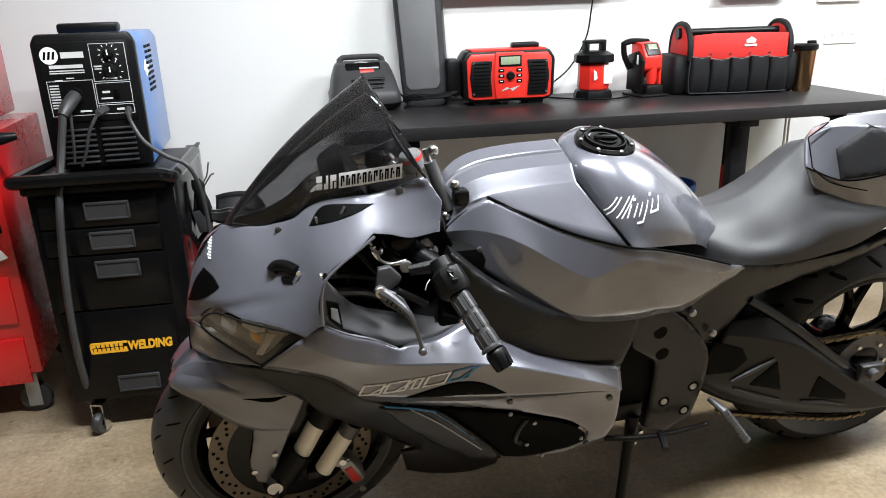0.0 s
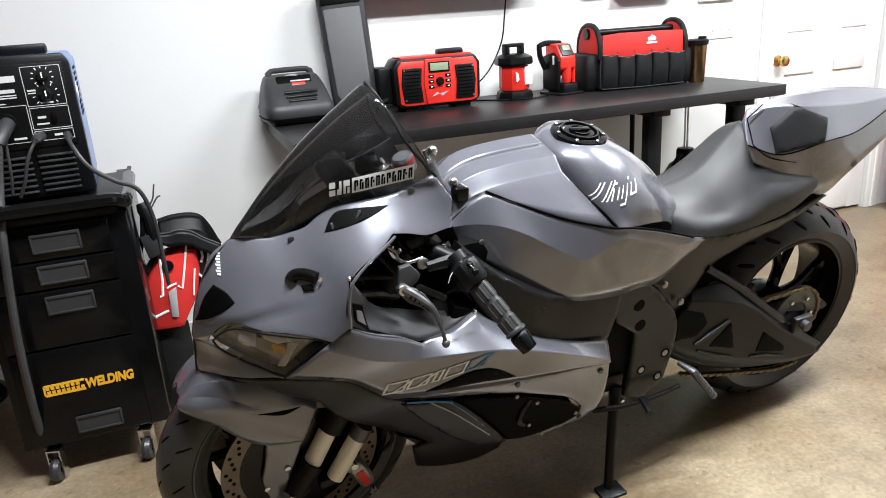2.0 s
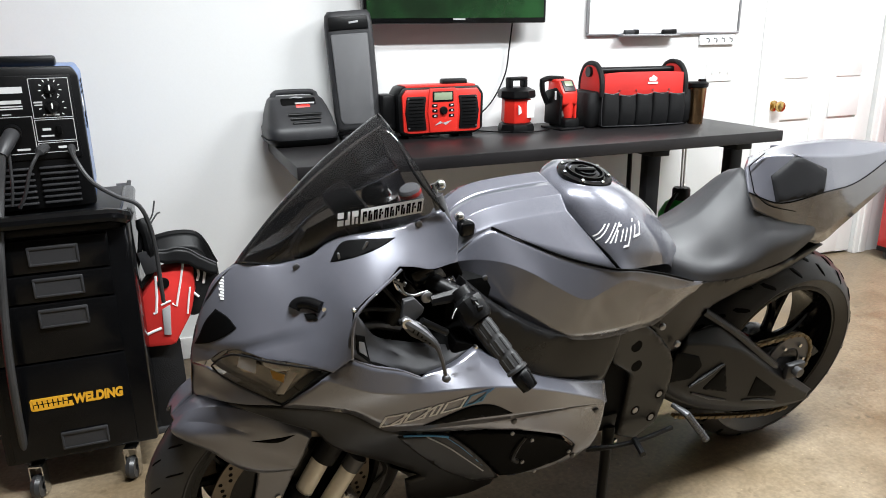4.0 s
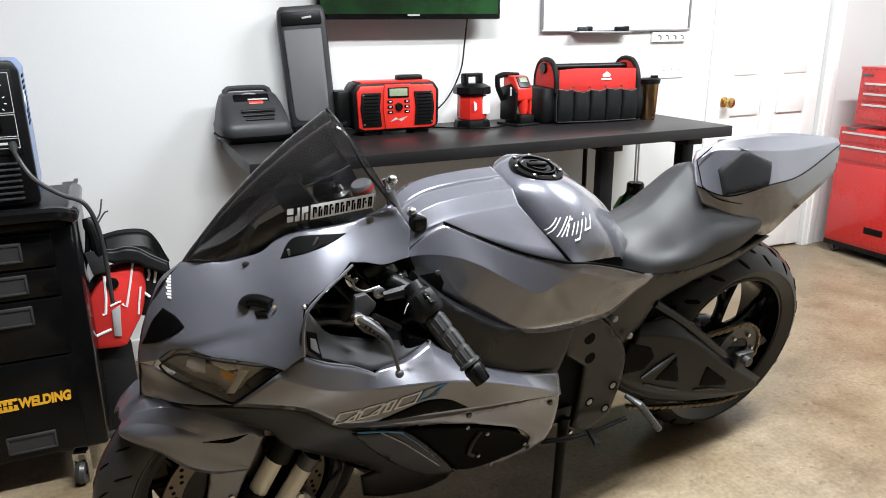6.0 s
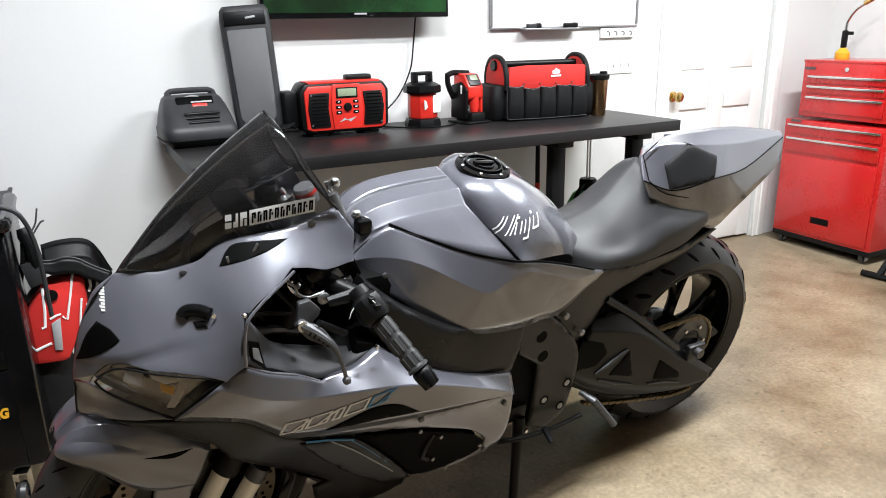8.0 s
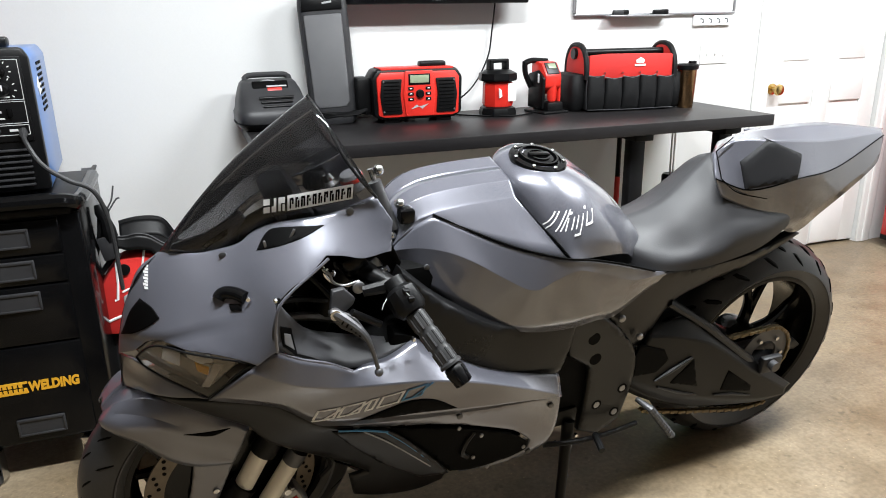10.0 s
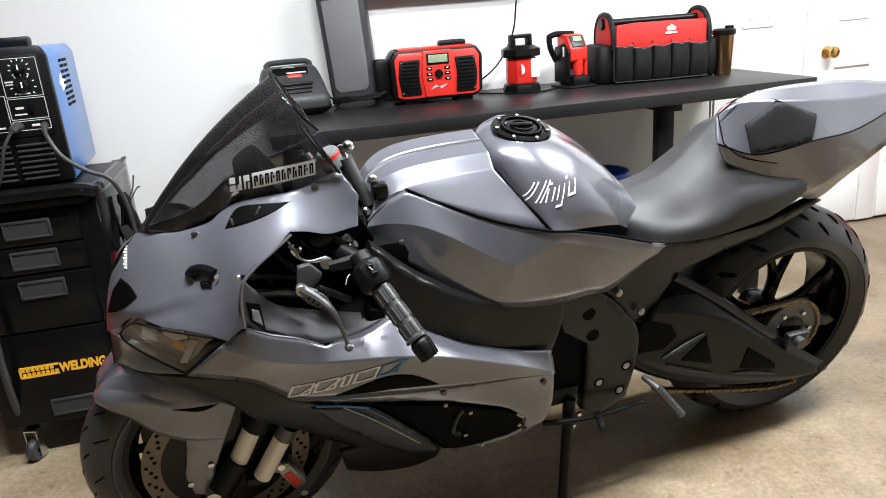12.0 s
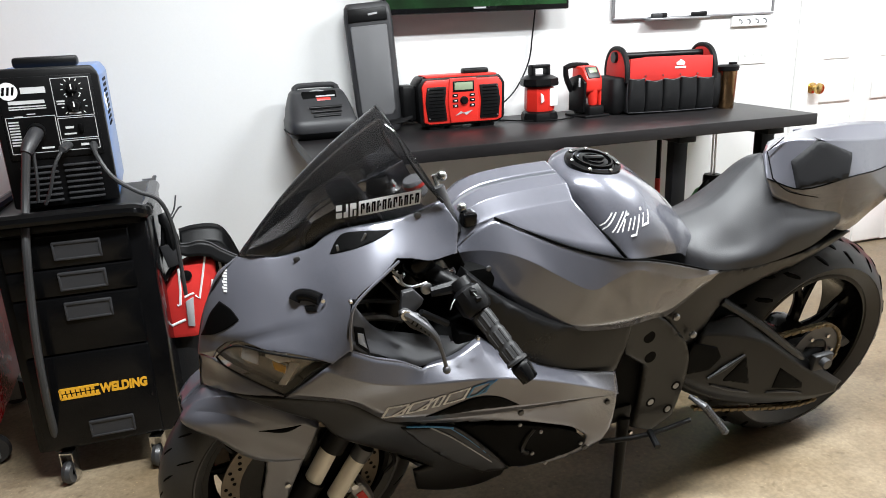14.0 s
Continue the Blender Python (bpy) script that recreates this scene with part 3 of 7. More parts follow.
def lantern():
    t = thing("work_lantern", "red and black cordless work lantern standing on its charger", "lantern", -2.262, -0.13, BZ, 12)
    part("base", turned([(0.072, 0.0), (0.074, 0.012), (0.068, 0.03), (0.058, 0.036)], 8), "black_plastic", t)
    part("body", turned([(0.056, 0.036), (0.06, 0.045), (0.058, 0.125), (0.052, 0.132)], 8), "red_plastic", t)
    part("head", turned([(0.072, 0.132), (0.076, 0.138), (0.074, 0.16), (0.05, 0.172)], 8), "black_plastic", t)
    part("handle", boxes(((-0.036, 0, 0.185), (0.016, 0.034, 0.036), 0.005), ((0.036, 0, 0.185), (0.016, 0.034, 0.036), 0.005), ((0, 0, 0.205), (0.088, 0.034, 0.014), 0.005)), "black_plastic", t)
    part("label_plate", boxes(((0.028, -0.0555, 0.09), (0.036, 0.004, 0.068), 0.001)), "white", t, "pale printed label")
    part("logo_bar", prism([(-0.03, 0.07), (-0.018, 0.078), (-0.022, 0.1), (-0.032, 0.108)], -0.057, -0.052), "white", t, smooth=False)
    tagged(part("charging_cord", tube(bmesh.new(), smooth_line([(-2.204, 0.03, 1.27), (-2.213, 0.04, 1.16), (-2.232, 0.04, 1.05), (-2.3, 0.03, 0.94), (-2.41, -0.01, 0.87), (-2.42, -0.08, BZ + 0.004), (-2.34, -0.16, BZ + 0.004), (-2.22, -0.21, BZ + 0.004), (-2.13, -0.17, BZ + 0.004)], 8), 0.0032, 6), "black_plastic"), "thin black charging cord hanging down the wall", "cord")


def inflator():
    t = thing("cordless_inflator", "red and black cordless tyre inflator on the bench", "inflator", -2.06, -0.13, BZ, 8)
    part("body", prism([(-0.052, 0.1), (-0.052, 0.145), (-0.018, 0.194), (0.05, 0.198), (0.055, 0.06), (-0.01, 0.075)], -0.03, 0.046, axis="x", bevel=0.008), "red_plastic", t)
    screen = part("screen_panel", boxes(((0.008, -0.036, 0.171), (0.056, 0.05, 0.006), 0.002, pose(0, 0, 0, 55).to_3x3().to_4x4())), "grey_plastic", t)
    part("display", boxes(((0.008, -0.034, 0.179), (0.036, 0.022, 0.006), 0.001, pose(0, 0, 0, 55).to_3x3().to_4x4())), "lcd", screen, "small grey gauge display")
    part("side_cheek", prism([(-0.045, 0.02), (-0.05, 0.135), (-0.01, 0.165), (0.05, 0.15), (0.055, 0.02)], -0.042, -0.028, axis="x", bevel=0.004), "black_plastic", t)
    part("stripe", boxes(((-0.0425, -0.02, 0.135), (0.002, 0.01, 0.034), 0.0005)), "white", t)
    part("handle", tube(bmesh.new(), smooth_line([(0.03, 0.03, 0.195), (-0.04, 0.03, 0.2), (-0.075, 0.03, 0.192), (-0.07, 0.03, 0.15), (-0.045, 0.03, 0.1)], 4), 0.011, 10), "black_plastic", t)
    part("nozzle", tube(bmesh.new(), [(0.012, -0.03, 0.105), (0.012, -0.034, 0.06), (0.012, -0.034, 0.045)], [0.022, 0.019, 0.015], 16), "red_plastic", t)
    part("leg", boxes(((0.043, -0.03, 0.075), (0.01, 0.03, 0.12), 0.004)), "red_plastic", t)
    part("battery", boxes(((0.012, -0.01, 0.022), (0.075, 0.11, 0.044), 0.01)), "black_plastic", t)
    part("base_plate", boxes(((0.005, -0.01, 0.005), (0.12, 0.14, 0.01), 0.004)), "black_plastic", t)


def tool_bag():
    t = thing("tool_bag", "red and black open canvas tool bag with tube handle", "tool bag", -1.725, -0.14, BZ, -7)
    t.scale.z = 0.9
    w, d = 0.375, 0.2
    part("bag_body", stack([(0.0, w / 2 - 0.012, d / 2 - 0.014, 0), (0.012, w / 2 - 0.002, d / 2 - 0.002, 0), (0.08, w / 2 + 0.004, d / 2 + 0.004, 0), (0.15, w / 2 - 0.002, d / 2 - 0.002, 0)], 56, 10), "black_cloth", t)
    for y, name in ((-d / 2 + 0.004, "front_band"), (d / 2 - 0.004, "rear_band")):
        part(name, prism([(-w / 2 + 0.008, 0.14), (-w / 2 + 0.012, 0.24), (-0.1, 0.246), (0.1, 0.244), (w / 2 - 0.012, 0.24), (w / 2 - 0.008, 0.14)], y - 0.006, y + 0.006, bevel=0.003), "red_cloth", t, "red canvas band")
    for s in (-1, 1):
        hump = [(-0.1, 0.14), (-0.1, 0.2), (-0.078, 0.25), (-0.035, 0.28), (0.035, 0.28), (0.078, 0.25), (0.1, 0.2), (0.1, 0.14)]
        part("end_panel", prism(hump, s * w / 2 - 0.006, s * w / 2 + 0.006, axis="x", bevel=0.003), "red_cloth", t)
        part("end_trim", tube(bmesh.new(), smooth_line([(s * w / 2, y, z) for y, z in hump], 4, corner=80), 0.011, 8), "black_cloth", t)
        pk = part("end_pocket", stack([(0.0, 0.024, d / 2 - 0.03, 0), (0.02, 0.036, d / 2 - 0.014, 0), (0.09, 0.042, d / 2 - 0.008, 0), (0.155, 0.036, d / 2 - 0.01, 0), (0.162, 0.03, d / 2 - 0.016, 0)], 32, 3.5), "black_cloth", t, angle=50)
        pk.location.x = s * (w / 2 + 0.022)
        part("handle_cap", turned([(0.024, -0.01), (0.024, 0.012)], 16), "black_plastic", t).matrix_basis = pose(s * w / 2 + 0.008 * s, 0, 0.245, 0, 90)
    part("handle_tube", tube(bmesh.new(), [(-w / 2, 0, 0.248), (w / 2, 0, 0.248)], 0.016, 12), "black_plastic", t)
    for k in range(5):
        x = -w / 2 + 0.039 + k * 0.074
        top = 0.148 + (0.006, -0.004, 0.0, 0.004, -0.002)[k]
        pk = part("front_pocket", stack([(0.012, 0.034, 0.012, 0), (0.03, 0.036, 0.021, 0), (0.09, 0.036, 0.026, 0), (top, 0.035, 0.017, 0)], 28, 3.0), "black_cloth", t, angle=50)
        pk.location = (x, -d / 2 - 0.002, 0)
        part("pocket_binding", tube(bmesh.new(), smooth_line([(x - 0.035, -d / 2 - 0.006, top + 0.004), (x, -d / 2 - 0.019, top - 0.003), (x + 0.035, -d / 2 - 0.006, top + 0.003)], 4), 0.0022, 6), "mesh_grey", t)
        part("rivet", turned([(0.004, 0), (0.003, 0.003)], 8), "chrome", t).matrix_basis = pose(x + 0.037, -d / 2 - 0.004, 0.166, 90)
    part("piping", tube(bmesh.new(), [(-w / 2 + 0.004, -d / 2 - 0.012, 0.01), (0, -d / 2 - 0.016, 0.008), (w / 2 - 0.004, -d / 2 - 0.012, 0.01)], 0.0022, 6), "grey_plastic", t, "grey piping")
    part("piping", tube(bmesh.new(), smooth_line([(-w / 2 + 0.002, -d / 2 - 0.008, 0.012), (-w / 2 - 0.002, -d / 2 - 0.01, 0.09), (-w / 2 + 0.006, -d / 2 - 0.004, 0.2)], 4), 0.0022, 6), "grey_plastic", t)
    part("logo_shape", prism([(0.02, 0.205), (0.05, 0.205), (0.055, 0.217), (0.036, 0.23), (0.03, 0.223), (0.018, 0.217)], -d / 2 - 0.005, -d / 2 - 0.001), "white", t, smooth=False)
    part("logo_bar", boxes(((0.036, -d / 2 - 0.003, 0.196), (0.045, 0.004, 0.008))), "white", t, smooth=False)


def mug():
    t = thing("travel_mug", "bronze steel travel mug with black lid", "mug", -1.478, -0.25, BZ)
    part("cup", turned([(0.03, 0.0), (0.032, 0.004), (0.033, 0.03), (0.034, 0.032), (0.038, 0.15)], 28), "bronze", t)
    part("lid", turned([(0.04, 0.15), (0.043, 0.153), (0.044, 0.168), (0.036, 0.174)], 28), "black_plastic", t)
    part("lid_tab", boxes(((0.022, 0, 0.178), (0.03, 0.02, 0.012), 0.004)), "black_plastic", t)


radio(), tower(), charger(), lantern(), inflator(), tool_bag(), mug()

# ---- on the wall ----
tv = thing("television", "flat black television with a green picture, wall mounted", "television", -2.475, WALL - 0.09, 1.263)
part("tv_frame", boxes(((0, 0, 0.21), (0.755, 0.05, 0.435), 0.006)), "black_gloss", tv)
part("tv_picture", boxes(((0, -0.0255, 0.215), (0.73, 0.004, 0.405))), "screen", tv, "lit dark green picture", smooth=False)
part("tv_mount", boxes(((0, 0.056, 0.25), (0.2, 0.064, 0.2), 0.01)), "steel_black", tv)
part("logo_bar", boxes(((0.0, -0.0262, 0.008), (0.05, 0.003, 0.006))), "grey_print", tv, smooth=False)

wb = thing("whiteboard", "white marker board in a thin aluminium frame on the wall", "whiteboard", -1.43, WALL, 1.2)
part("board", boxes(((0, -0.008, 0.3), (0.8, 0.012, 0.58), 0.002)), "white_board", wb)
for z in (0.006, 0.594):
    part("frame_rail", boxes(((0, -0.01, z), (0.82, 0.018, 0.009), 0.002)), "galv", wb)
for x in (-0.407, 0.407):
    part("frame_post", boxes(((x, -0.01, 0.3), (0.009, 0.018, 0.574), 0.002)), "galv", wb)
part("pen_tray", boxes(((-0.11, -0.035, 0.0), (0.3, 0.05, 0.008), 0.002)), "galv", wb)
for x, c in ((-0.2, "grey_plastic"), (0.0, "black_plastic")):
    e = thing("marker", "short black board marker lying on the pen tray", "marker", -1.43 + x, WALL - 0.035, 1.204, group="markers on the tray")
    part("barrel", boxes(((0, 0, 0.01), (0.075, 0.02, 0.02), 0.006)), c, e)
    part("marker_cap", boxes(((0.022, 0, 0.0105), (0.03, 0.022, 0.022), 0.006)), "black_plastic", e)

hook = thing("hook_rail", "white key rail with four small hooks on the wall", "hook rail", -1.135, WALL, 1.155)
part("rail_board", boxes(((0, -0.008, 0.02), (0.2, 0.016, 0.044), 0.003)), "trim", hook)
for k in range(4):
    part("hook", tube(bmesh.new(), smooth_line([(-0.066 + k * 0.044, -0.016, 0.028), (-0.066 + k * 0.044, -0.032, 0.024), (-0.066 + k * 0.044, -0.036, 0.014), (-0.066 + k * 0.044, -0.03, 0.01)], 3), 0.003, 6), "grey_metal", hook)
sw = thing("switch_plate", "white three-gang wall switch plate", "switch", -1.1, WALL, 0.985)
part("plate", boxes(((0, -0.003, 0.042), (0.155, 0.007, 0.085), 0.003)), "trim", sw)
for k in range(3):
    part("toggle", boxes(((-0.046 + k * 0.046, -0.01, 0.044 + 0.004 * (k % 2)), (0.008, 0.016, 0.018), 0.002)), "trim", sw)

# ---- red tool chest by the east wall ----
chest = thing("tool_chest", "red two-part steel tool chest on castors", "tool chest", -0.02, -0.345, 0.0)
part("cabinet", boxes(((0.2, 0, 0.385), (0.36, 0.575, 0.63), 0.006)), "red", chest)
part("top_box", boxes(((0.2, -0.02, 0.865), (0.32, 0.5, 0.29), 0.006)), "red", chest)
part("top_lid", boxes(((0.2, -0.02, 1.008), (0.326, 0.506, 0.014), 0.004)), "red", chest)
part("base_rail", boxes(((0.2, 0, 0.06), (0.36, 0.575, 0.03), 0.004)), "steel_black", chest)
for z, h, y0, wd in ((0.655, 0.06, 0, 0.53), (0.57, 0.085, 0, 0.53), (0.3, 0.42, 0, 0.53), (0.92, 0.045, -0.02, 0.43), (0.868, 0.045, -0.02, 0.43), (0.79, 0.09, -0.02, 0.43)):
    xf = 0.02 if z < 0.7 else 0.04
    dr = part("drawer_front", boxes(((xf - 0.004, y0, z), (0.012, wd, h), 0.004)), "red", chest)
    if z != 0.3:
        part("pull_strip", boxes(((xf - 0.014, y0, z + h / 2 - 0.012), (0.012, wd - 0.01, 0.013), 0.004)), "chrome", dr, "bright aluminium pull strip")
part("badge", boxes(((0.012, 0.0, 0.175), (0.004, 0.11, 0.04), 0.002)), "black_plastic", chest)
for y, z, x in ((0.19, 0.972, 0.038), (0.22, 0.694, 0.018)):
    part("maker_plate", boxes(((x, y, z), (0.003, 0.06, 0.012))), "grey_metal", chest, smooth=False)
part("lock", turned([(0.012, 0), (0.011, 0.006)], 16), "chrome", chest).matrix_basis = pose(0.038, -0.02, 0.972, 0, -90)
for x in (0.06, 0.34):
    for y in (-0.24, 0.24):
        cst = part("castor", revolve([(0.012, -0.011), (0.03, -0.011), (0.033, 0), (0.03, 0.011), (0.012, 0.011)], 20), "rubber", chest)
        cst.matrix_basis = pose(x, y, 0.033)
        part("castor_fork", boxes(((0, -0.016, 0.008), (0.03, 0.003, 0.05)), ((0, 0.016, 0.008), (0.03, 0.003, 0.05)), ((0, 0, 0.0325), (0.034, 0.036, 0.004))), "galv", cst, smooth=False)

torch = thing("blow_torch", "yellow gas cylinder with brass blow torch head", "blow torch", 0.2, -0.2, 1.015)
part("cylinder", turned([(0.034, 0.0), (0.036, 0.005), (0.036, 0.03), (0.02, 0.05), (0.012, 0.056)], 24), "yellow", torch)
part("valve", boxes(((0, 0, 0.1), (0.024, 0.026, 0.09), 0.006), ((0.0, -0.02, 0.13), (0.016, 0.05, 0.018), 0.004)), "black_plastic", torch)
part("burner_tube", tube(bmesh.new(), smooth_line([(0, 0, 0.145), (0.0, -0.005, 0.19), (0, -0.04, 0.245), (0, -0.09, 0.28)], 5), 0.008, 10), "chrome", torch)
part("burner_tip", tube(bmesh.new(), [(0, -0.085, 0.277), (0, -0.13, 0.3)], 0.012, 10), "brass", torch)
wallhook = thing("air_hose_fitting", "orange hose reel bracket fixed to the wall", "bracket", RIGHT, -0.42, 1.2)
part("bracket_plate", boxes(((-0.02, 0, 0.09), (0.04, 0.09, 0.22), 0.008)), "orange", wallhook)
part("reel_arm", boxes(((-0.08, -0.06, 0.17), (0.1, 0.16, 0.05), 0.012)), "red_plastic", wallhook)
part("grip", boxes(((-0.1, -0.08, 0.12), (0.05, 0.1, 0.05), 0.012)), "black_plastic", wallhook)

stand = thing("folding_stand", "black steel folding stand leg beside the chest", "stand", -0.143, -0.7, 0.0)
part("foot_bar", tube(bmesh.new(), [(0, 0, 0.016), (0.06, -0.5, 0.016)], 0.016, 8), "steel_black", stand)
part("post", tube(bmesh.new(), [(0.012, -0.08, 0.02), (0.2, -0.16, 0.45), (0.3, -0.2, 0.66)], 0.017, 8), "steel_black", stand)
part("top_rail", boxes(((0.26, -0.28, 0.68), (0.12, 0.5, 0.04), 0.008)), "steel_black", stand)

# ---- behind the bike under the bench ----
jug = thing("weed_sprayer", "green pump sprayer with black cap and pale rod", "sprayer", -1.515, -0.25, 0.0)
part("tank", turned([(0.075, 0.0), (0.085, 0.02), (0.092, 0.38), (0.09, 0.45), (0.066, 0.496), (0.04, 0.515)], 28), "green", jug)
part("cap", turned([(0.036, 0.508), (0.038, 0.512), (0.038, 0.558), (0.033, 0.566)], 20), "black_plastic", jug)
for dx in (-0.006, 0.008):
    part("pump_rod", tube(bmesh.new(), [(dx, 0, 0.563), (dx + 0.004, 0.01, 0.79)], 0.004, 8), "white", jug)
part("hose", tube(bmesh.new(), smooth_line([(-0.02, -0.01, 0.55), (-0.055, -0.02, 0.53), (-0.085, -0.02, 0.48), (-0.098, -0.02, 0.4)], 5), 0.009, 8), "black_plastic", jug)
pail = thing("plastic_pail", "blue plastic pail on the floor under the bench", "pail", -1.94, -0.12, 0.0)
part("shell", turned([(0.09, 0.0), (0.095, 0.01), (0.115, 0.45), (0.122, 0.455), (0.122, 0.487), (0.113, 0.488), (0.106, 0.45)], 28), "blue_plastic", pail)
broom = thing("broom", "thin red and black broom leaning under the bench", "broom", -1.66, -0.07, 0.0)
part("broom_handle", tube(bmesh.new(), [(0, 0, 0.1), (0.036, 0.052, 0.515)], 0.012, 8), "red_plastic", broom)
part("broom_grip", tube(bmesh.new(), [(0.036, 0.052, 0.51), (0.06, 0.09, 0.78)], 0.011, 8), "black_plastic", broom)
part("broom_head", boxes(((0, 0, 0.06), (0.2, 0.05, 0.1), 0.01)), "black_plastic", broom)

# ---- welding cabinet and welder ----
CX0, CX1, CY, CTOP = -4.085, -3.725, -0.715, 0.79
cart = thing("welding_cabinet", "black steel welding cabinet with four drawers on castors", "welding cabinet", (CX0 + CX1) / 2, CY, 0.0, 0)
W = CX1 - CX0
part("carcass", boxes(((0.014, 0.23, 0.425), (W + 0.028, 0.46, 0.65), 0.01)), "black_gloss", cart)
for z0, z1, hz in ((0.645, 0.735, 0.69), (0.565, 0.64, 0.605), (0.4, 0.56, 0.52), (0.115, 0.395, 0.16)):
    dr = part("drawer", boxes(((0.0, -0.006, (z0 + z1) / 2), (W - 0.05, 0.018, z1 - z0), 0.005)), "black_gloss", cart)
    hs = part("handle", boxes(((0.025, -0.012, hz + 0.022), (0.116, 0.02, 0.008), 0.002), ((0.025, -0.012, hz - 0.022), (0.116, 0.02, 0.006), 0.002), ((-0.031, -0.012, hz), (0.006, 0.02, 0.05), 0.002), ((0.081, -0.012, hz), (0.006, 0.02, 0.05), 0.002)), "grey_plastic", dr, "grey recessed pull")
    part("recess", boxes(((0.025, -0.017, hz), (0.106, 0.004, 0.04))), "grey_plastic", hs, smooth=False)
part("top_rim", tube(bmesh.new(), smooth_line([(-W / 2 - 0.02, 0.4, CTOP - 0.02), (-W / 2 - 0.025, 0.0, CTOP - 0.01), (-W / 2 + 0.01, -0.035, CTOP - 0.005), (W / 2 - 0.01, -0.035, CTOP - 0.005), (W / 2 + 0.025, 0.0, CTOP - 0.02), (W / 2 + 0.02, 0.4, CTOP - 0.03)], 5), 0.019, 10), "black_gloss", cart, "rounded black top rim")
part("top_tray", boxes(((0, 0.22, CTOP - 0.035), (W + 0.02, 0.46, 0.03), 0.008)), "steel_black", cart)
for x in (-W / 2 + 0.07, W / 2 - 0.05):
    for y in (-0.01, 0.42):
        cst = part("castor", revolve([(0.01, -0.012), (0.03, -0.012), (0.034, 0), (0.03, 0.012), (0.01, 0.012)], 20), "rubber", cart)
        cst.matrix_basis = pose(x, y, 0.034, 0, 0, 75)
        part("castor_fork", boxes(((0.01, -0.017, 0.018), (0.03, 0.003, 0.085)), ((0.01, 0.017, 0.018), (0.03, 0.003, 0.085)), ((0.01, 0, 0.061), (0.034, 0.036, 0.004))), "chrome", cst, smooth=False)
lettering("drawer_lettering", "WELDING", 0.03, pose(0.012, -0.0165, 0.268, 90) @ Matrix.Diagonal((0.9, 1.25, 1, 1)), "yellow", cart, 0.0006, 0.1, 0.0016)
part("drawer_badge", boxes(((-0.04, -0.0162, 0.294), (0.1, 0.003, 0.006)), ((-0.04, -0.0162, 0.266), (0.1, 0.003, 0.006)), ((-0.09, -0.0162, 0.28), (0.005, 0.003, 0.028)), *[((-0.082 + k * 0.0125, -0.0162, 0.2865), (0.009, 0.003, 0.009)) for k in range(7)], *[((-0.08 + k * 0.012, -0.0162, 0.2735), (0.0085, 0.003, 0.009)) for k in range(8)]), "yellow", cart, "orange-yellow badge bars", smooth=False)
tray = thing("side_tray", "grey sheet steel tray hung on the cabinet side", "tray", CX1 - 0.002, -0.45, 0.0)
part("tray_box", boxes(((0.02, 0.12, 0.66), (0.006, 0.26, 0.21)), ((-0.0, 0.12, 0.558), (0.04, 0.26, 0.006)), ((-0.0, 0.247, 0.66), (0.04, 0.006, 0.21)), ((-0.0, -0.007, 0.66), (0.04, 0.006, 0.21))), "galv", tray, smooth=False)
part("tray_lip", boxes(((0.02, 0.12, 0.768), (0.012, 0.27, 0.008), 0.002)), "steel_black", tray)

welder = thing("welder", "blue and black portable welder with white panel printing", "welder", -3.905, -0.59, CTOP - 0.012, 4)
part("cover", prism([(0.13, 0.0), (0.13, 0.345), (0.115, 0.37), (-0.115, 0.37), (-0.13, 0.345), (-0.13, 0.0)], 0.03, 0.46, bevel=0.006), "blue", welder, "blue enamelled cover")
part("front_bezel", prism([(0.132, 0.004), (0.132, 0.35), (0.118, 0.374), (-0.118, 0.374), (-0.132, 0.35), (-0.132, 0.004)], 0.0, 0.034, bevel=0.008), "black_plastic", welder)
part("front_plate", boxes(((0, -0.001, 0.245), (0.226, 0.006, 0.215), 0.002)), "black_plastic", welder)
for k in range(7):
    for s in (-1, 1):
        part("louvre", boxes(((s * 0.052, -0.003, 0.022 + k * 0.0155), (0.09, 0.012, 0.006), 0.002)), "grey_plastic", welder)
part("carry_handle", boxes(((0.0, 0.12, 0.385), (0.16, 0.06, 0.028), 0.008)), "black_plastic", welder)
for j in range(2):
    for k in range(9):
        part("side_slot", boxes(((0.1305, 0.2 + j * 0.07 + (k % 2) * 0.004, 0.325 - k * 0.016), (0.003, 0.05, 0.008))), "void", welder, smooth=False)


def outline_bars(x0, x1, z0, z1, t=0.0014):
    xm, zm = (x0 + x1) / 2, (z0 + z1) / 2
    return [((xm, -0.0045, z0), (x1 - x0, 0.0016, t)), ((xm, -0.0045, z1), (x1 - x0, 0.0016, t)), ((x0, -0.0045, zm), (t, 0.0016, z1 - z0)), ((x1, -0.0045, zm), (t, 0.0016, z1 - z0))]


bars = outline_bars(0.015, 0.106, 0.245, 0.345) + outline_bars(0.015, 0.106, 0.185, 0.24) + outline_bars(-0.106, 0.01, 0.155, 0.25) + outline_bars(0.015, 0.106, 0.155, 0.18)
bars += [((-0.03, -0.0045, 0.318), (0.058, 0.0016, 0.016)), ((-0.05, -0.0045, 0.288), (0.085, 0.0016, 0.009)), ((-0.05, -0.0045, 0.277), (0.088, 0.0016, 0.003)), ((-0.05, -0.0045, 0.271), (0.088, 0.0016, 0.003))]
bars += [((-0.075 + 0.03 * (k % 2), -0.0045, 0.262 - 0.005 * k), (0.02, 0.0016, 0.0025)) for k in range(1, 3)]
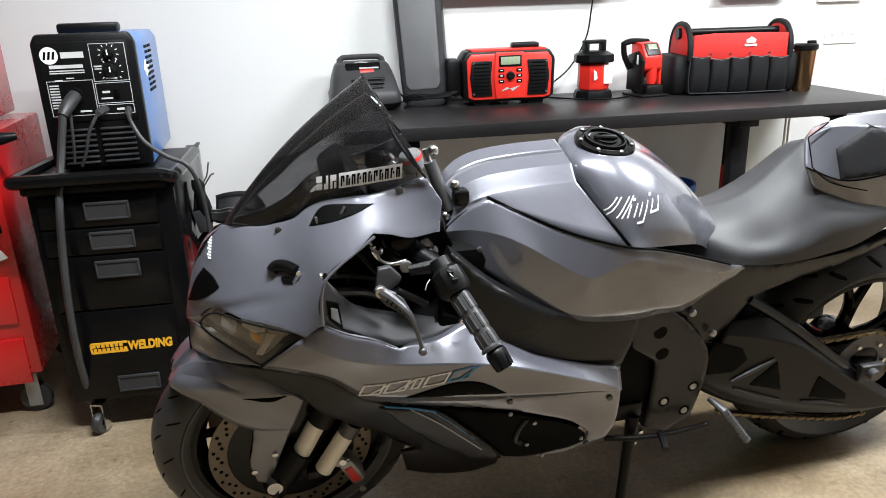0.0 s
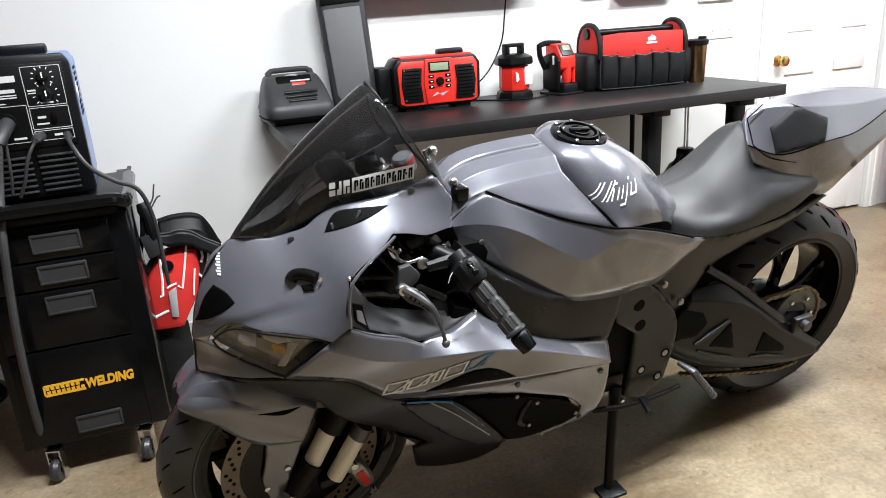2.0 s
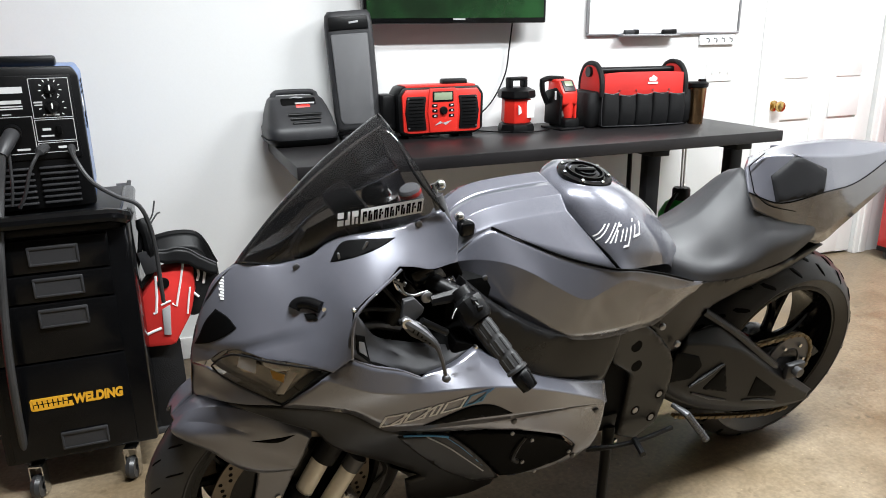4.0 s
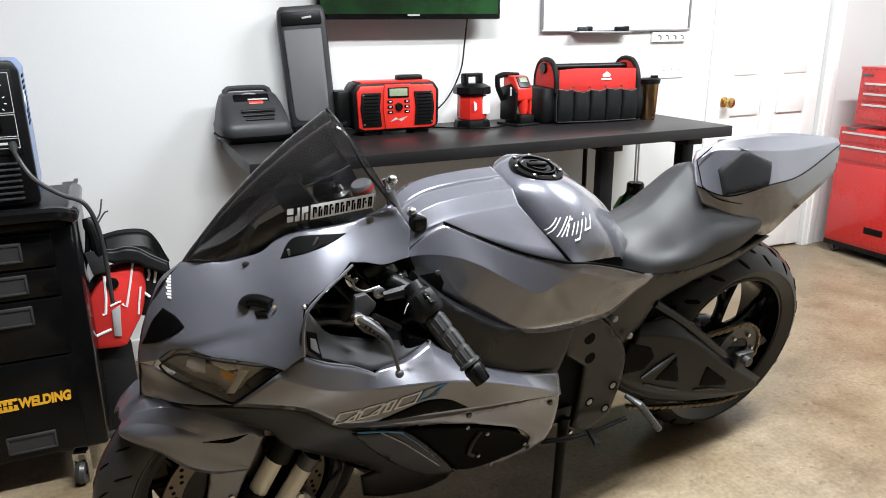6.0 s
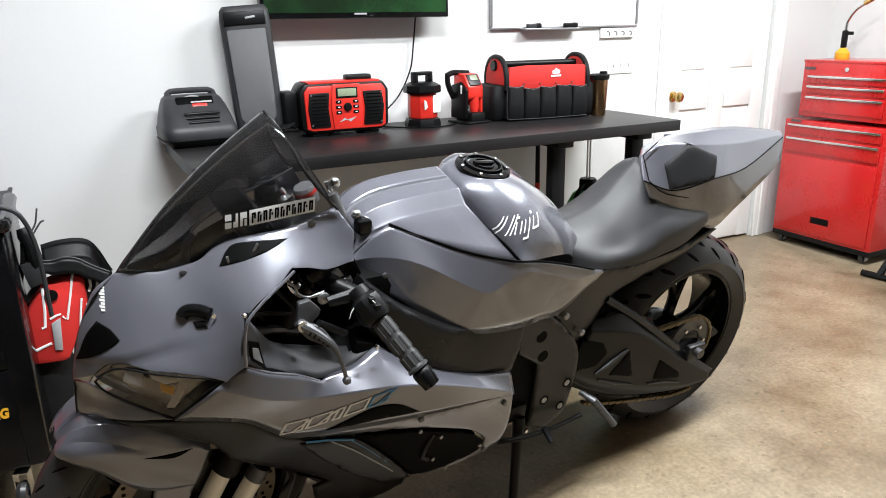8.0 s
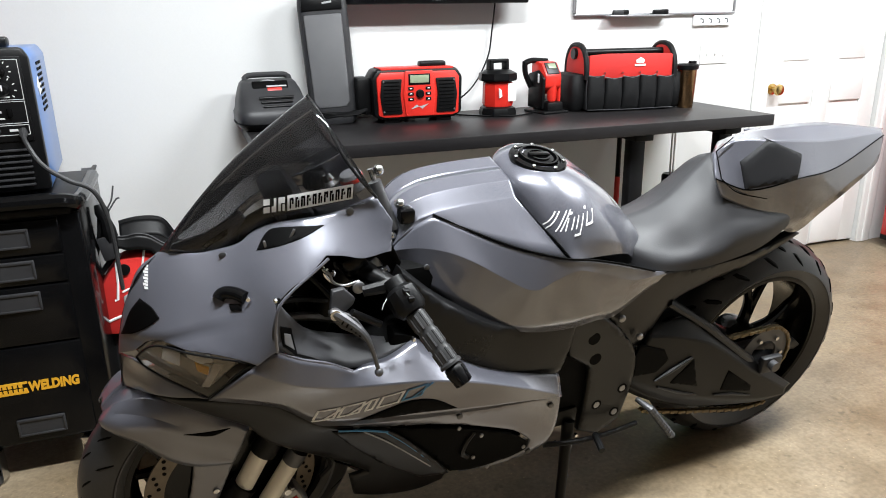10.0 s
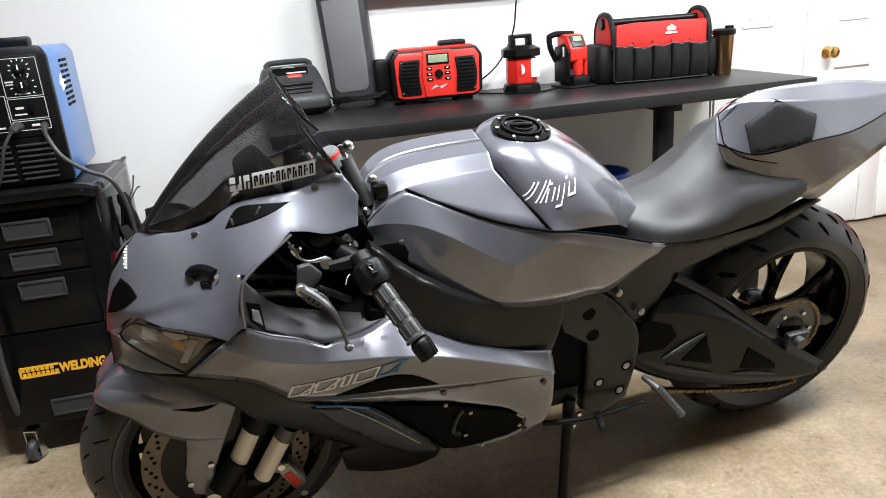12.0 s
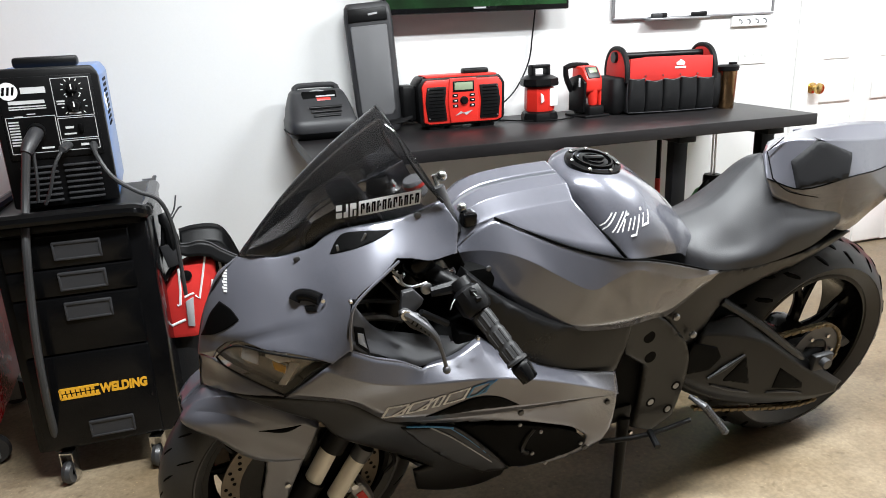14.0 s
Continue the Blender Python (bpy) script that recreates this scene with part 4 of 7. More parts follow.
bars += [((-0.09, -0.0045, 0.238 - 0.0075 * k), (0.024, 0.0016, 0.0035)) for k in range(9)] + [((0.06, -0.0045, 0.252), (0.03, 0.0016, 0.004)), ((0.04, -0.0045, 0.215), (0.02, 0.0016, 0.006)), ((0.04, -0.0045, 0.198), (0.03, 0.0016, 0.004)), ((0.07, -0.0045, 0.167), (0.02, 0.0016, 0.006)), ((-0.02, -0.0045, 0.166), (0.03, 0.0016, 0.005)), ((0.03, -0.0045, 0.285), (0.02, 0.0016, 0.004)), ((0.03, -0.0045, 0.278), (0.018, 0.0016, 0.003))]
part("panel_print", boxes(*bars), "pale_print", welder, "white panel lines and bars", smooth=False)
part("round_logo", turned([(0.023, 0), (0.0225, 0.002)], 28), "white", welder, "round white badge").matrix_basis = pose(-0.088, -0.0035, 0.318, 90)
for s in (-1, 0, 1):
    part("logo_stripe", prism([(-0.093 + s * 0.011, 0.308), (-0.087 + s * 0.011, 0.308), (-0.082 + s * 0.011, 0.329), (-0.088 + s * 0.011, 0.329)], -0.0066, -0.005), "void", welder, smooth=False)
for z, r in ((0.318, 0.014), (0.272, 0.017)):
    kn = part("control_knob", turned([(r, 0), (r, 0.006), (r * 0.7, 0.014), (r * 0.6, 0.016)], 24), "black_plastic", welder)
    kn.matrix_basis = pose(0.062, -0.003, z, 90)
    part("pointer", boxes(((0, 0.004, 0.0165), (0.003, 0.014, 0.002))), "white", kn, smooth=False)
    for k in range(9):
        an = radians(-40 + 32.5 * k)
        part("tick", boxes(((1.7 * r * math.cos(an), 1.7 * r * math.sin(an), 0.001), (0.006, 0.002, 0.0014), 0, pose(0, 0, 0, 0, 0, math.degrees(an)).to_3x3().to_4x4())), "white", kn, smooth=False)
part("rocker_switch", boxes(((0.068, -0.007, 0.212), (0.012, 0.01, 0.024), 0.002)), "void", welder)
part("gun_socket", tube(bmesh.new(), [(-0.04, 0.0, 0.212), (-0.04, -0.02, 0.208)], 0.022, 16), "black_plastic", welder)
part("gun_plug", tube(bmesh.new(), [(-0.04, -0.015, 0.21), (-0.055, -0.06, 0.185), (-0.065, -0.075, 0.165)], [0.019, 0.018, 0.014], 14), "grey_plastic", welder)
part("gun_cable", tube(bmesh.new(), smooth_line([(-0.064, -0.073, 0.17), (-0.085, -0.1, 0.05), (-0.1, -0.155, -0.08), (-0.12, -0.17, -0.3), (-0.13, -0.16, -0.5), (-0.14, -0.1, -0.68)], 6), 0.0105, 10), "rubber", welder, "thick black gun cable")
part("trigger_cable", tube(bmesh.new(), smooth_line([(-0.05, -0.05, 0.18), (-0.055, -0.06, 0.09), (-0.065, -0.05, 0.03)], 5), 0.004, 8), "rubber", welder)
part("gas_plug", tube(bmesh.new(), smooth_line([(0.03, 0.0, 0.168), (0.015, -0.03, 0.16), (-0.01, -0.05, 0.12), (-0.03, -0.05, 0.06), (-0.05, -0.04, 0.02)], 5), [0.012] * 6 + [0.0045] * 15, 8), "rubber", welder)
part("ground_cable", tube(bmesh.new(), smooth_line([(0.09, 0.0, 0.165), (0.095, -0.04, 0.14), (0.125, -0.06, 0.08), (0.18, -0.07, 0.035), (0.235, -0.07, 0.0), (0.26, -0.05, -0.1), (0.265, -0.03, -0.3)], 6), [0.01] * 4 + [0.0062] * 33, 8), "rubber", welder, "black ground cable")
part("side_decal", prism([(0.14, 0.24), (0.2, 0.25), (0.21, 0.27), (0.16, 0.275), (0.165, 0.29), (0.145, 0.285), (0.12, 0.262)], 0.1302, 0.1315, axis="x"), "white", welder, smooth=False)

# ---- red roller cabinet at the end of the row ----
rc = thing("roller_cabinet", "red steel roller cabinet with stickers and push handle", "roller cabinet", -4.45, -0.6, 0.0, 4)
part("cabinet_body", boxes(((0.0, 0.25, 0.52), (0.5, 0.5, 0.74), 0.008)), "red", rc)
part("top_chest", boxes(((-0.04, 0.26, 1.04), (0.46, 0.44, 0.28), 0.008)), "red", rc)
part("push_handle", tube(bmesh.new(), [(0.1, -0.04, 0.86), (0.3, -0.04, 0.885), (0.335, -0.03, 0.888)], [0.017, 0.017, 0.01], 12), "black_plastic", rc)
for z in (0.2, 0.4, 0.6, 0.78):
    part("drawer_front", boxes(((0, -0.004, z), (0.44, 0.014, 0.15), 0.004)), "red", rc)
st = part("sticker", boxes(((0.18, -0.0125, 0.66), (0.11, 0.002, 0.1), 0.0005)), "void", rc, "black and white weld sticker")
lettering("sticker_word", "WELD", 0.036, pose(0.135, -0.0138, 0.652, 90, 0, 0), "white", st, 0.0004)
part("sticker_bar", boxes(((0.18, -0.0138, 0.636), (0.08, 0.001, 0.008)), ((0.18, -0.0138, 0.695), (0.06, 0.001, 0.008))), "white", st, smooth=False)
part("sticker", prism([(0.16, 0.53), (0.19, 0.52), (0.235, 0.535), (0.22, 0.56), (0.2, 0.548), (0.19, 0.585), (0.165, 0.57)], -0.0135, -0.0115), "white", rc, smooth=False)
lampr = part("magnet_dish", revolve([(0.045, -0.01), (0.06, -0.012), (0.062, 0.0), (0.055, 0.004), (0.045, 0.0)], 32), "chrome", rc, "bright round magnetic dish")
lampr.matrix_basis = pose(0.2, 0.0, 1.04, 0, 0, 20)
for x in (-0.19, 0.2):
    for y in (0.05, 0.45):
        cst = part("castor", revolve([(0.012, -0.014), (0.045, -0.014), (0.05, 0), (0.045, 0.014), (0.012, 0.014)], 20), "rubber", rc)
        cst.matrix_basis = pose(x, y, 0.05)
        part("castor_fork", boxes(((0, -0.02, 0.03), (0.04, 0.004, 0.11)), ((0, 0.02, 0.03), (0.04, 0.004, 0.11)), ((0, 0, 0.086), (0.044, 0.044, 0.004))), "galv", cst, smooth=False)

# ---- riding gear beside the cabinet ----
armour = thing("chest_armour", "red and white motocross chest armour hung beside the cabinet", "body armour", 0, -0.5, 0)
part("front_plate", prism([(-3.705, 0.469), (-3.659, 0.537), (-3.638, 0.548), (-3.582, 0.561), (-3.545, 0.555), (-3.545, 0.479), (-3.567, 0.399), (-3.593, 0.357), (-3.615, 0.319), (-3.623, 0.305), (-3.707, 0.310), (-3.709, 0.396)], -0.03, 0.06, bevel=0.014), "red_cloth", armour)
part("side_plate", prism([(-3.555, 0.547), (-3.476, 0.529), (-3.496, 0.430), (-3.542, 0.391), (-3.573, 0.387), (-3.554, 0.477)], -0.02, 0.08, bevel=0.014), "black_cloth", armour)
for run, y, r in (([(-3.573, 0.568), (-3.586, 0.513), (-3.606, 0.435), (-3.617, 0.446)], -0.03, 0.0035), ([(-3.654, 0.538), (-3.658, 0.471), (-3.665, 0.422), (-3.673, 0.420)], -0.03, 0.004), ([(-3.561, 0.491), (-3.570, 0.447), (-3.577, 0.406)], -0.03, 0.003), ([(-3.709, 0.353), (-3.682, 0.363), (-3.656, 0.371)], -0.03, 0.0045), ([(-3.649, 0.444), (-3.633, 0.451), (-3.620, 0.454)], -0.03, 0.0035), ([(-3.533, 0.549), (-3.532, 0.522), (-3.539, 0.505)], -0.02, 0.004), ([(-3.560, 0.477), (-3.539, 0.453)], -0.022, 0.004), ([(-3.512, 0.537), (-3.521, 0.495)], -0.022, 0.004)):
    part("white_stripe", tube(bmesh.new(), [(x, y, z) for x, z in run], r, 6), "white", armour)
part("badge", prism([(-3.648, 0.430), (-3.623, 0.443), (-3.631, 0.345), (-3.651, 0.349)], -0.036, -0.028, bevel=0.002), "grey_print", armour, "grey and white badge")
v0 = (-3.635, 0.514)
part("vent", turned([(0.017, 0), (0.017, 0.006), (0.009, 0.008)], 18), "black_plastic", armour).matrix_basis = pose(v0[0], -0.03, v0[1], 90)
brace = thing("neck_brace", "black padded neck brace resting on the armour", "neck brace", 0, -0.47, 0)
rear_edge = smooth_line([(-3.646, 0.11, 0.612), (-3.601, 0.11, 0.620), (-3.551, 0.11, 0.619), (-3.520, 0.11, 0.606), (-3.498, 0.11, 0.569), (-3.484, 0.11, 0.532), (-3.473, 0.11, 0.507)], 5)
front_edge = smooth_line([(-3.644, -0.06, 0.614), (-3.616, -0.06, 0.612), (-3.586, -0.06, 0.616), (-3.554, -0.06, 0.607), (-3.524, -0.06, 0.584), (-3.498, -0.06, 0.567), (-3.477, -0.06, 0.554)], 5)
lower_edge = [p + Vector((0.004 * math.sin(k), -0.012, -0.03 - 0.014 * math.sin(math.pi * k / len(front_edge)))) for k, p in enumerate(front_edge)]
for name, a, b, tone in (("rear_collar", rear_edge, [p + Vector((0, -0.04, -0.05)) for p in rear_edge], "black_plastic"), ("brace_pad", [p + Vector((0, -0.04, -0.05)) for p in rear_edge], [p + Vector((0, 0.0, -0.02)) for p in front_edge], "black_cloth"), ("front_band", front_edge, lower_edge, "black_plastic")):
    sheet = part(name, ruled([a, b], 30, 4), tone, brace, angle=50)
    mod = sheet.modifiers.new("sheet", "SOLIDIFY")
    mod.thickness, mod.offset = 0.012, 0.0
part("band_edge", tube(bmesh.new(), [p + Vector((0, -0.005, 0.004)) for p in front_edge], 0.0028, 6), "grey_plastic", brace)
part("rim_bead", tube(bmesh.new(), rear_edge, 0.009, 8), "black_plastic", brace)
clampt = thing("ground_clamp", "black ground clamp with bare wire ends", "clamp", 0, -0.52, 0)
(c0, c1, c2) = [(-3.675, 0.714), (-3.659, 0.644), (-3.656, 0.557)]
part("jaw", tube(bmesh.new(), smooth_line([(c0[0], 0, c0[1]), (c1[0], -0.01, c1[1]), (c2[0], 0, c2[1])], 3), [0.014, 0.02, 0.014, 0.019, 0.021, 0.017, 0.013], 10), "black_plastic", clampt)
part("strap_end", boxes(((c2[0] - 0.01, -0.02, c2[1] + 0.03), (0.045, 0.01, 0.07), 0.003, pose(0, 0, 0, 0, -12).to_3x3().to_4x4())), "grey_plastic", clampt)
for dx in (0.0, 0.012):
    part("wire", tube(bmesh.new(), smooth_line([(c0[0] + 0.02, 0, c0[1] - 0.015 - dx), (c0[0] + 0.035 + dx, 0, c0[1] + 0.01), (c0[0] + 0.045 + dx, 0, c0[1] + 0.05 - 3 * dx)], 4), 0.0025, 6), "grey_metal", clampt)
s_run = [(x, 0, z) for x, z in [(-3.700, 0.504), (-3.704, 0.558), (-3.690, 0.608), (-3.685, 0.625)]]
part("cord", tube(bmesh.new(), smooth_line([(c2[0], 0.01, c2[1])] + s_run + [(c0[0], 0.01, c0[1] - 0.02)], 5), 0.008, 8), "black_plastic", clampt)
for k in (0, 2):
    (f0, f1) = [(-3.698, 0.270), (-3.715, 0.146), (-3.648, 0.270), (-3.674, 0.146)][k:k + 2]
    boot = thing("riding_boot", "black riding boot standing below the armour", "boot", f1[0], -0.45, 0, 12, "riding boots")
    part("shaft", loft(blend_sections([(-0.05, [(0, 0.3), (0.03, 0.3), (0.04, 0.2), (0.03, 0.02)]), (0.0, [(0, 0.33), (0.045, 0.33), (0.05, 0.2), (0.045, 0.02)]), (0.06, [(0, 0.3), (0.03, 0.3), (0.045, 0.15), (0.04, 0.02)])], 3, 3)), "black_cloth", boot)
    part("sole", boxes(((0.005, 0, 0.01), (0.13, 0.1, 0.02), 0.006)), "rubber", boot)

# ---- motorcycle: its own axes are forward, left and up ----
bike = thing("motorcycle", "grey sport motorcycle with smoked windscreen leaning on its kickstand", "motorcycle", -2.008, -1.15, 0.002)
bike.matrix_basis = pose(-2.008, -1.15, 0.002, 0, 0, 183.7) @ pose(0, 0, 0, -10.0)


def shell(name, data, material, label="", both=True, parent=None, **k):
    for side in ((1, -1) if both else (1,)):
        ob = part(name, panel_mesh(*data, side=side, **k), material, parent or bike, label, angle=65)
        first = ob if side == 1 else first
    return first


def skin_of(*obs):
    """Meets the named parts' outer skin from the left side."""
    trees = []
    for ob in obs:
        me = ob.data
        trees.append(BVHTree.FromPolygons([v.co for v in me.vertices], [tuple(p.vertices) for p in me.polygons]))

    def at(x, z):
        hits = [h[0].y for h in (t.ray_cast(Vector((x, 0.6, z)), Vector((0, -1, 0))) for t in trees) if h[0] is not None]
        return max(hits) if hits else None
    return at


COWL = ([(1.489, 0.000, 0.821), (1.463, 0.022, 0.829), (1.422, 0.034, 0.828), (1.391, 0.042, 0.834), (1.355, 0.054, 0.848), (1.328, 0.063, 0.870), (1.297, 0.073, 0.886), (1.247, 0.090, 0.898), (1.187, 0.106, 0.910), (1.115, 0.125, 0.937), (1.089, 0.140, 0.895), (1.098, 0.155, 0.845), (1.150, 0.165, 0.842), (1.190, 0.172, 0.853), (1.219, 0.178, 0.857), (1.255, 0.187, 0.834), (1.288, 0.196, 0.814), (1.314, 0.205, 0.790), (1.322, 0.210, 0.748), (1.322, 0.213, 0.711), (1.356, 0.200, 0.681), (1.382, 0.190, 0.687), (1.420, 0.172, 0.692), (1.462, 0.148, 0.693), (1.491, 0.124, 0.696), (1.517, 0.100, 0.692), (1.538, 0.080, 0.674), (1.554, 0.066, 0.653), (1.582, 0.000, 0.625), (1.576, 0.000, 0.659), (1.562, 0.000, 0.711), (1.545, 0.000, 0.754), (1.524, 0.000, 0.792)], [(1.403, 0.112, 0.761), (1.354, 0.127, 0.781), (1.322, 0.100, 0.854), (1.476, 0.084, 0.751), (1.441, 0.118, 0.728), (1.493, 0.106, 0.712), (1.384, 0.166, 0.734), (1.322, 0.140, 0.824), (1.435, 0.076, 0.793)])
CHIN = ([(1.581, 0.000, 0.622), (1.555, 0.062, 0.643), (1.511, 0.100, 0.619), (1.473, 0.133, 0.606), (1.442, 0.158, 0.594), (1.491, 0.128, 0.587), (1.538, 0.085, 0.576), (1.587, 0.000, 0.548)], [])
LOWER = ([(1.538, 0.085, 0.573), (1.491, 0.128, 0.584), (1.442, 0.157, 0.590), (1.370, 0.180, 0.583), (1.321, 0.195, 0.572), (1.281, 0.204, 0.542), (1.247, 0.208, 0.518), (1.184, 0.208, 0.495), (1.114, 0.206, 0.475), (1.050, 0.196, 0.404), (0.954, 0.172, 0.271), (0.959, 0.155, 0.230), (1.014, 0.140, 0.203), (1.094, 0.135, 0.209), (1.163, 0.135, 0.235), (1.177, 0.150, 0.309), (1.144, 0.155, 0.318), (1.224, 0.165, 0.386), (1.292, 0.165, 0.430), (1.345, 0.160, 0.465), (1.376, 0.155, 0.508), (1.435, 0.135, 0.532), (1.494, 0.110, 0.557)], [])
REAR_LOWER = ([(1.248, 0.212, 0.523), (1.186, 0.219, 0.514), (1.119, 0.223, 0.505), (1.049, 0.223, 0.494), (0.962, 0.219, 0.478), (0.871, 0.214, 0.464), (0.788, 0.207, 0.451), (0.700, 0.199, 0.435), (0.696, 0.196, 0.385), (0.697, 0.190, 0.329), (0.710, 0.184, 0.287), (0.754, 0.178, 0.262), (0.836, 0.174, 0.250), (0.925, 0.170, 0.255), (0.893, 0.174, 0.261), (0.799, 0.180, 0.271), (0.760, 0.184, 0.289), (0.759, 0.188, 0.315), (0.807, 0.194, 0.360), (0.872, 0.200, 0.394), (0.941, 0.205, 0.425), (1.019, 0.209, 0.453), (1.116, 0.211, 0.479), (1.185, 0.212, 0.499)], [])
FRAME = ([(1.076, 0.165, 0.798), (0.975, 0.178, 0.710), (0.829, 0.180, 0.635), (0.669, 0.175, 0.615), (0.670, 0.170, 0.548), (0.692, 0.170, 0.465), (0.813, 0.182, 0.501), (0.922, 0.184, 0.546), (0.979, 0.180, 0.576), (1.033, 0.172, 0.649), (1.069, 0.160, 0.713), (1.085, 0.158, 0.768)], [(0.905, 0.190, 0.617)])
PLATE = ([(0.672, 0.172, 0.621), (0.584, 0.165, 0.596), (0.480, 0.155, 0.492), (0.454, 0.150, 0.396), (0.473, 0.150, 0.270), (0.536, 0.150, 0.234), (0.596, 0.150, 0.260), (0.593, 0.152, 0.365), (0.598, 0.155, 0.455), (0.665, 0.162, 0.507), (0.695, 0.170, 0.600)], [])
SUBF = ([(0.575, 0.150, 0.592), (0.543, 0.150, 0.625), (0.486, 0.145, 0.660), (0.423, 0.140, 0.674), (0.263, 0.125, 0.658), (0.112, 0.115, 0.666), (-0.018, 0.105, 0.696), (-0.045, 0.100, 0.688), (0.083, 0.100, 0.631), (0.243, 0.105, 0.594), (0.339, 0.110, 0.565), (0.393, 0.120, 0.514), (0.436, 0.130, 0.460), (0.483, 0.140, 0.490)], [])
FOLD = [(1.350, 0.762), (1.409, 0.742), (1.471, 0.723), (1.513, 0.706), (1.557, 0.684)]


def fold_height(x):
    return float(np.interp(x, [p[0] for p in FOLD], [p[1] for p in FOLD]))


def nose_fold(x, z):
    """The step that sweeps back from the nose above the headlight."""
    d = fold_height(x) - z
    deep = float(np.interp(x, (1.34, 1.40, 1.47, 1.53, 1.57), (0.0, 0.003, 0.008, 0.009, 0.004)))
    return -deep * math.exp(-max(0.0, d - 0.015) / 0.02) * min(1.0, d / 0.015) if d > 0 else 0.0


fold_points = [(float(x), fold_height(x) - drop) for x in np.arange(1.345, 1.56, 0.006) for drop in (-0.005, 0.0, 0.0075, 0.015, 0.021)]
cowl = shell("upper_cowl", COWL, "paint", "grey nose fairing", edge=0.002, stiff=0.004, res=0.011, fold=nose_fold, extra=fold_points)
shell("fairing_chin", CHIN, "paint", edge=0.002)


def facets(name, lines, material, label="", n=64, rows=5, bulge=0.0, width=0.003, thick=0.005, sides=(-1, 1)):
    """Crisp-edged bodywork stretched between crease lines, on both sides; gives back the left one."""
    for side in sides:
        ob = part(name, ruled(lines, n, rows, side, bulge), material, bike, label, angle=16)
        mod = ob.modifiers.new("edges", "BEVEL")
        mod.width, mod.segments, mod.angle_limit = width, 2, radians(15)
        mod = ob.modifiers.new("sheet", "SOLIDIFY")
        mod.thickness, mod.offset = thick, 0.0
    return ob


SIDE_LINES = [
    [(1.356, 0.197, 0.679), (1.322, 0.207, 0.704), (1.280, 0.216, 0.684), (1.235, 0.222, 0.669), (1.191, 0.222, 0.642), (1.171, 0.207, 0.638), (1.107, 0.185, 0.631), (1.048, 0.165, 0.647), (1.002, 0.168, 0.615), (0.955, 0.176, 0.587), (0.907, 0.181, 0.558), (0.849, 0.184, 0.530), (0.782, 0.184, 0.507), (0.703, 0.180, 0.485)],
    [(1.373, 0.198, 0.667), (1.328, 0.215, 0.650), (1.280, 0.228, 0.634), (1.209, 0.236, 0.619), (1.123, 0.239, 0.607), (1.032, 0.236, 0.589), (0.934, 0.230, 0.556), (0.825, 0.218, 0.506), (0.701, 0.199, 0.438)],
    [(1.440, 0.160, 0.595), (1.370, 0.183, 0.586), (1.321, 0.198, 0.575), (1.282, 0.208, 0.547), (1.248, 0.214, 0.524), (1.187, 0.221, 0.516), (1.120, 0.225, 0.507), (1.050, 0.225, 0.495), (0.963, 0.221, 0.480), (0.872, 0.216, 0.466), (0.789, 0.209, 0.453), (0.701, 0.201, 0.436)],
]
left_side = facets("side_fairing", SIDE_LINES, "paint", "grey side fairing")
lower = shell("lower_fairing", LOWER, "dark_satin", "dark lower fairing")
rear_lower = shell("lower_fairing", REAR_LOWER, "paint", "grey rear lip of the lower fairing", edge=0.004, res=0.012)
COVER_LINES = [
    [(1.056, 0.070, 0.807), (1.026, 0.076, 0.841), (0.985, 0.080, 0.866), (0.942, 0.100, 0.848), (0.904, 0.124, 0.834), (0.854, 0.148, 0.816), (0.802, 0.167, 0.800), (0.725, 0.181, 0.778), (0.650, 0.172, 0.759), (0.556, 0.158, 0.726), (0.452, 0.140, 0.683), (0.379, 0.126, 0.664)],
    [(1.065, 0.075, 0.798), (1.020, 0.094, 0.806), (0.973, 0.124, 0.806), (0.924, 0.150, 0.789), (0.871, 0.168, 0.758), (0.804, 0.190, 0.724), (0.758, 0.189, 0.736), (0.694, 0.184, 0.749), (0.618, 0.172, 0.718), (0.537, 0.160, 0.686), (0.452, 0.143, 0.672), (0.378, 0.127, 0.663)],
    [(1.067, 0.072, 0.777), (1.040, 0.086, 0.756), (1.016, 0.106, 0.730), (0.970, 0.136, 0.700), (0.915, 0.156, 0.668), (0.857, 0.172, 0.634), (0.780, 0.178, 0.612), (0.687, 0.176, 0.601), (0.617, 0.168, 0.602), (0.564, 0.153, 0.589), (0.520, 0.147, 0.608), (0.456, 0.138, 0.642), (0.375, 0.126, 0.659)],
]
cover = facets("side_cover", COVER_LINES, "paint", "grey tank side cover")
shell("main_frame", FRAME, "dark_satin", "satin black main frame", thick=0.03)
plate = shell("frame_plate", PLATE, "dark_satin", "", thick=0.02)
shell("subframe", SUBF, "dark_satin", "", thick=0.02)
front_skin = skin_of(cowl, left_side, lower, rear_lower)
LENS = ([(1.550, 0.063, 0.649), (1.535, 0.080, 0.673), (1.516, 0.100, 0.690), (1.491, 0.122, 0.694), (1.462, 0.146, 0.692), (1.420, 0.170, 0.689), (1.382, 0.188, 0.685), (1.358, 0.198, 0.679), (1.390, 0.187, 0.659), (1.415, 0.171, 0.626), (1.441, 0.158, 0.599), (1.472, 0.133, 0.609), (1.510, 0.102, 0.623), (1.539, 0.078, 0.637)], [])
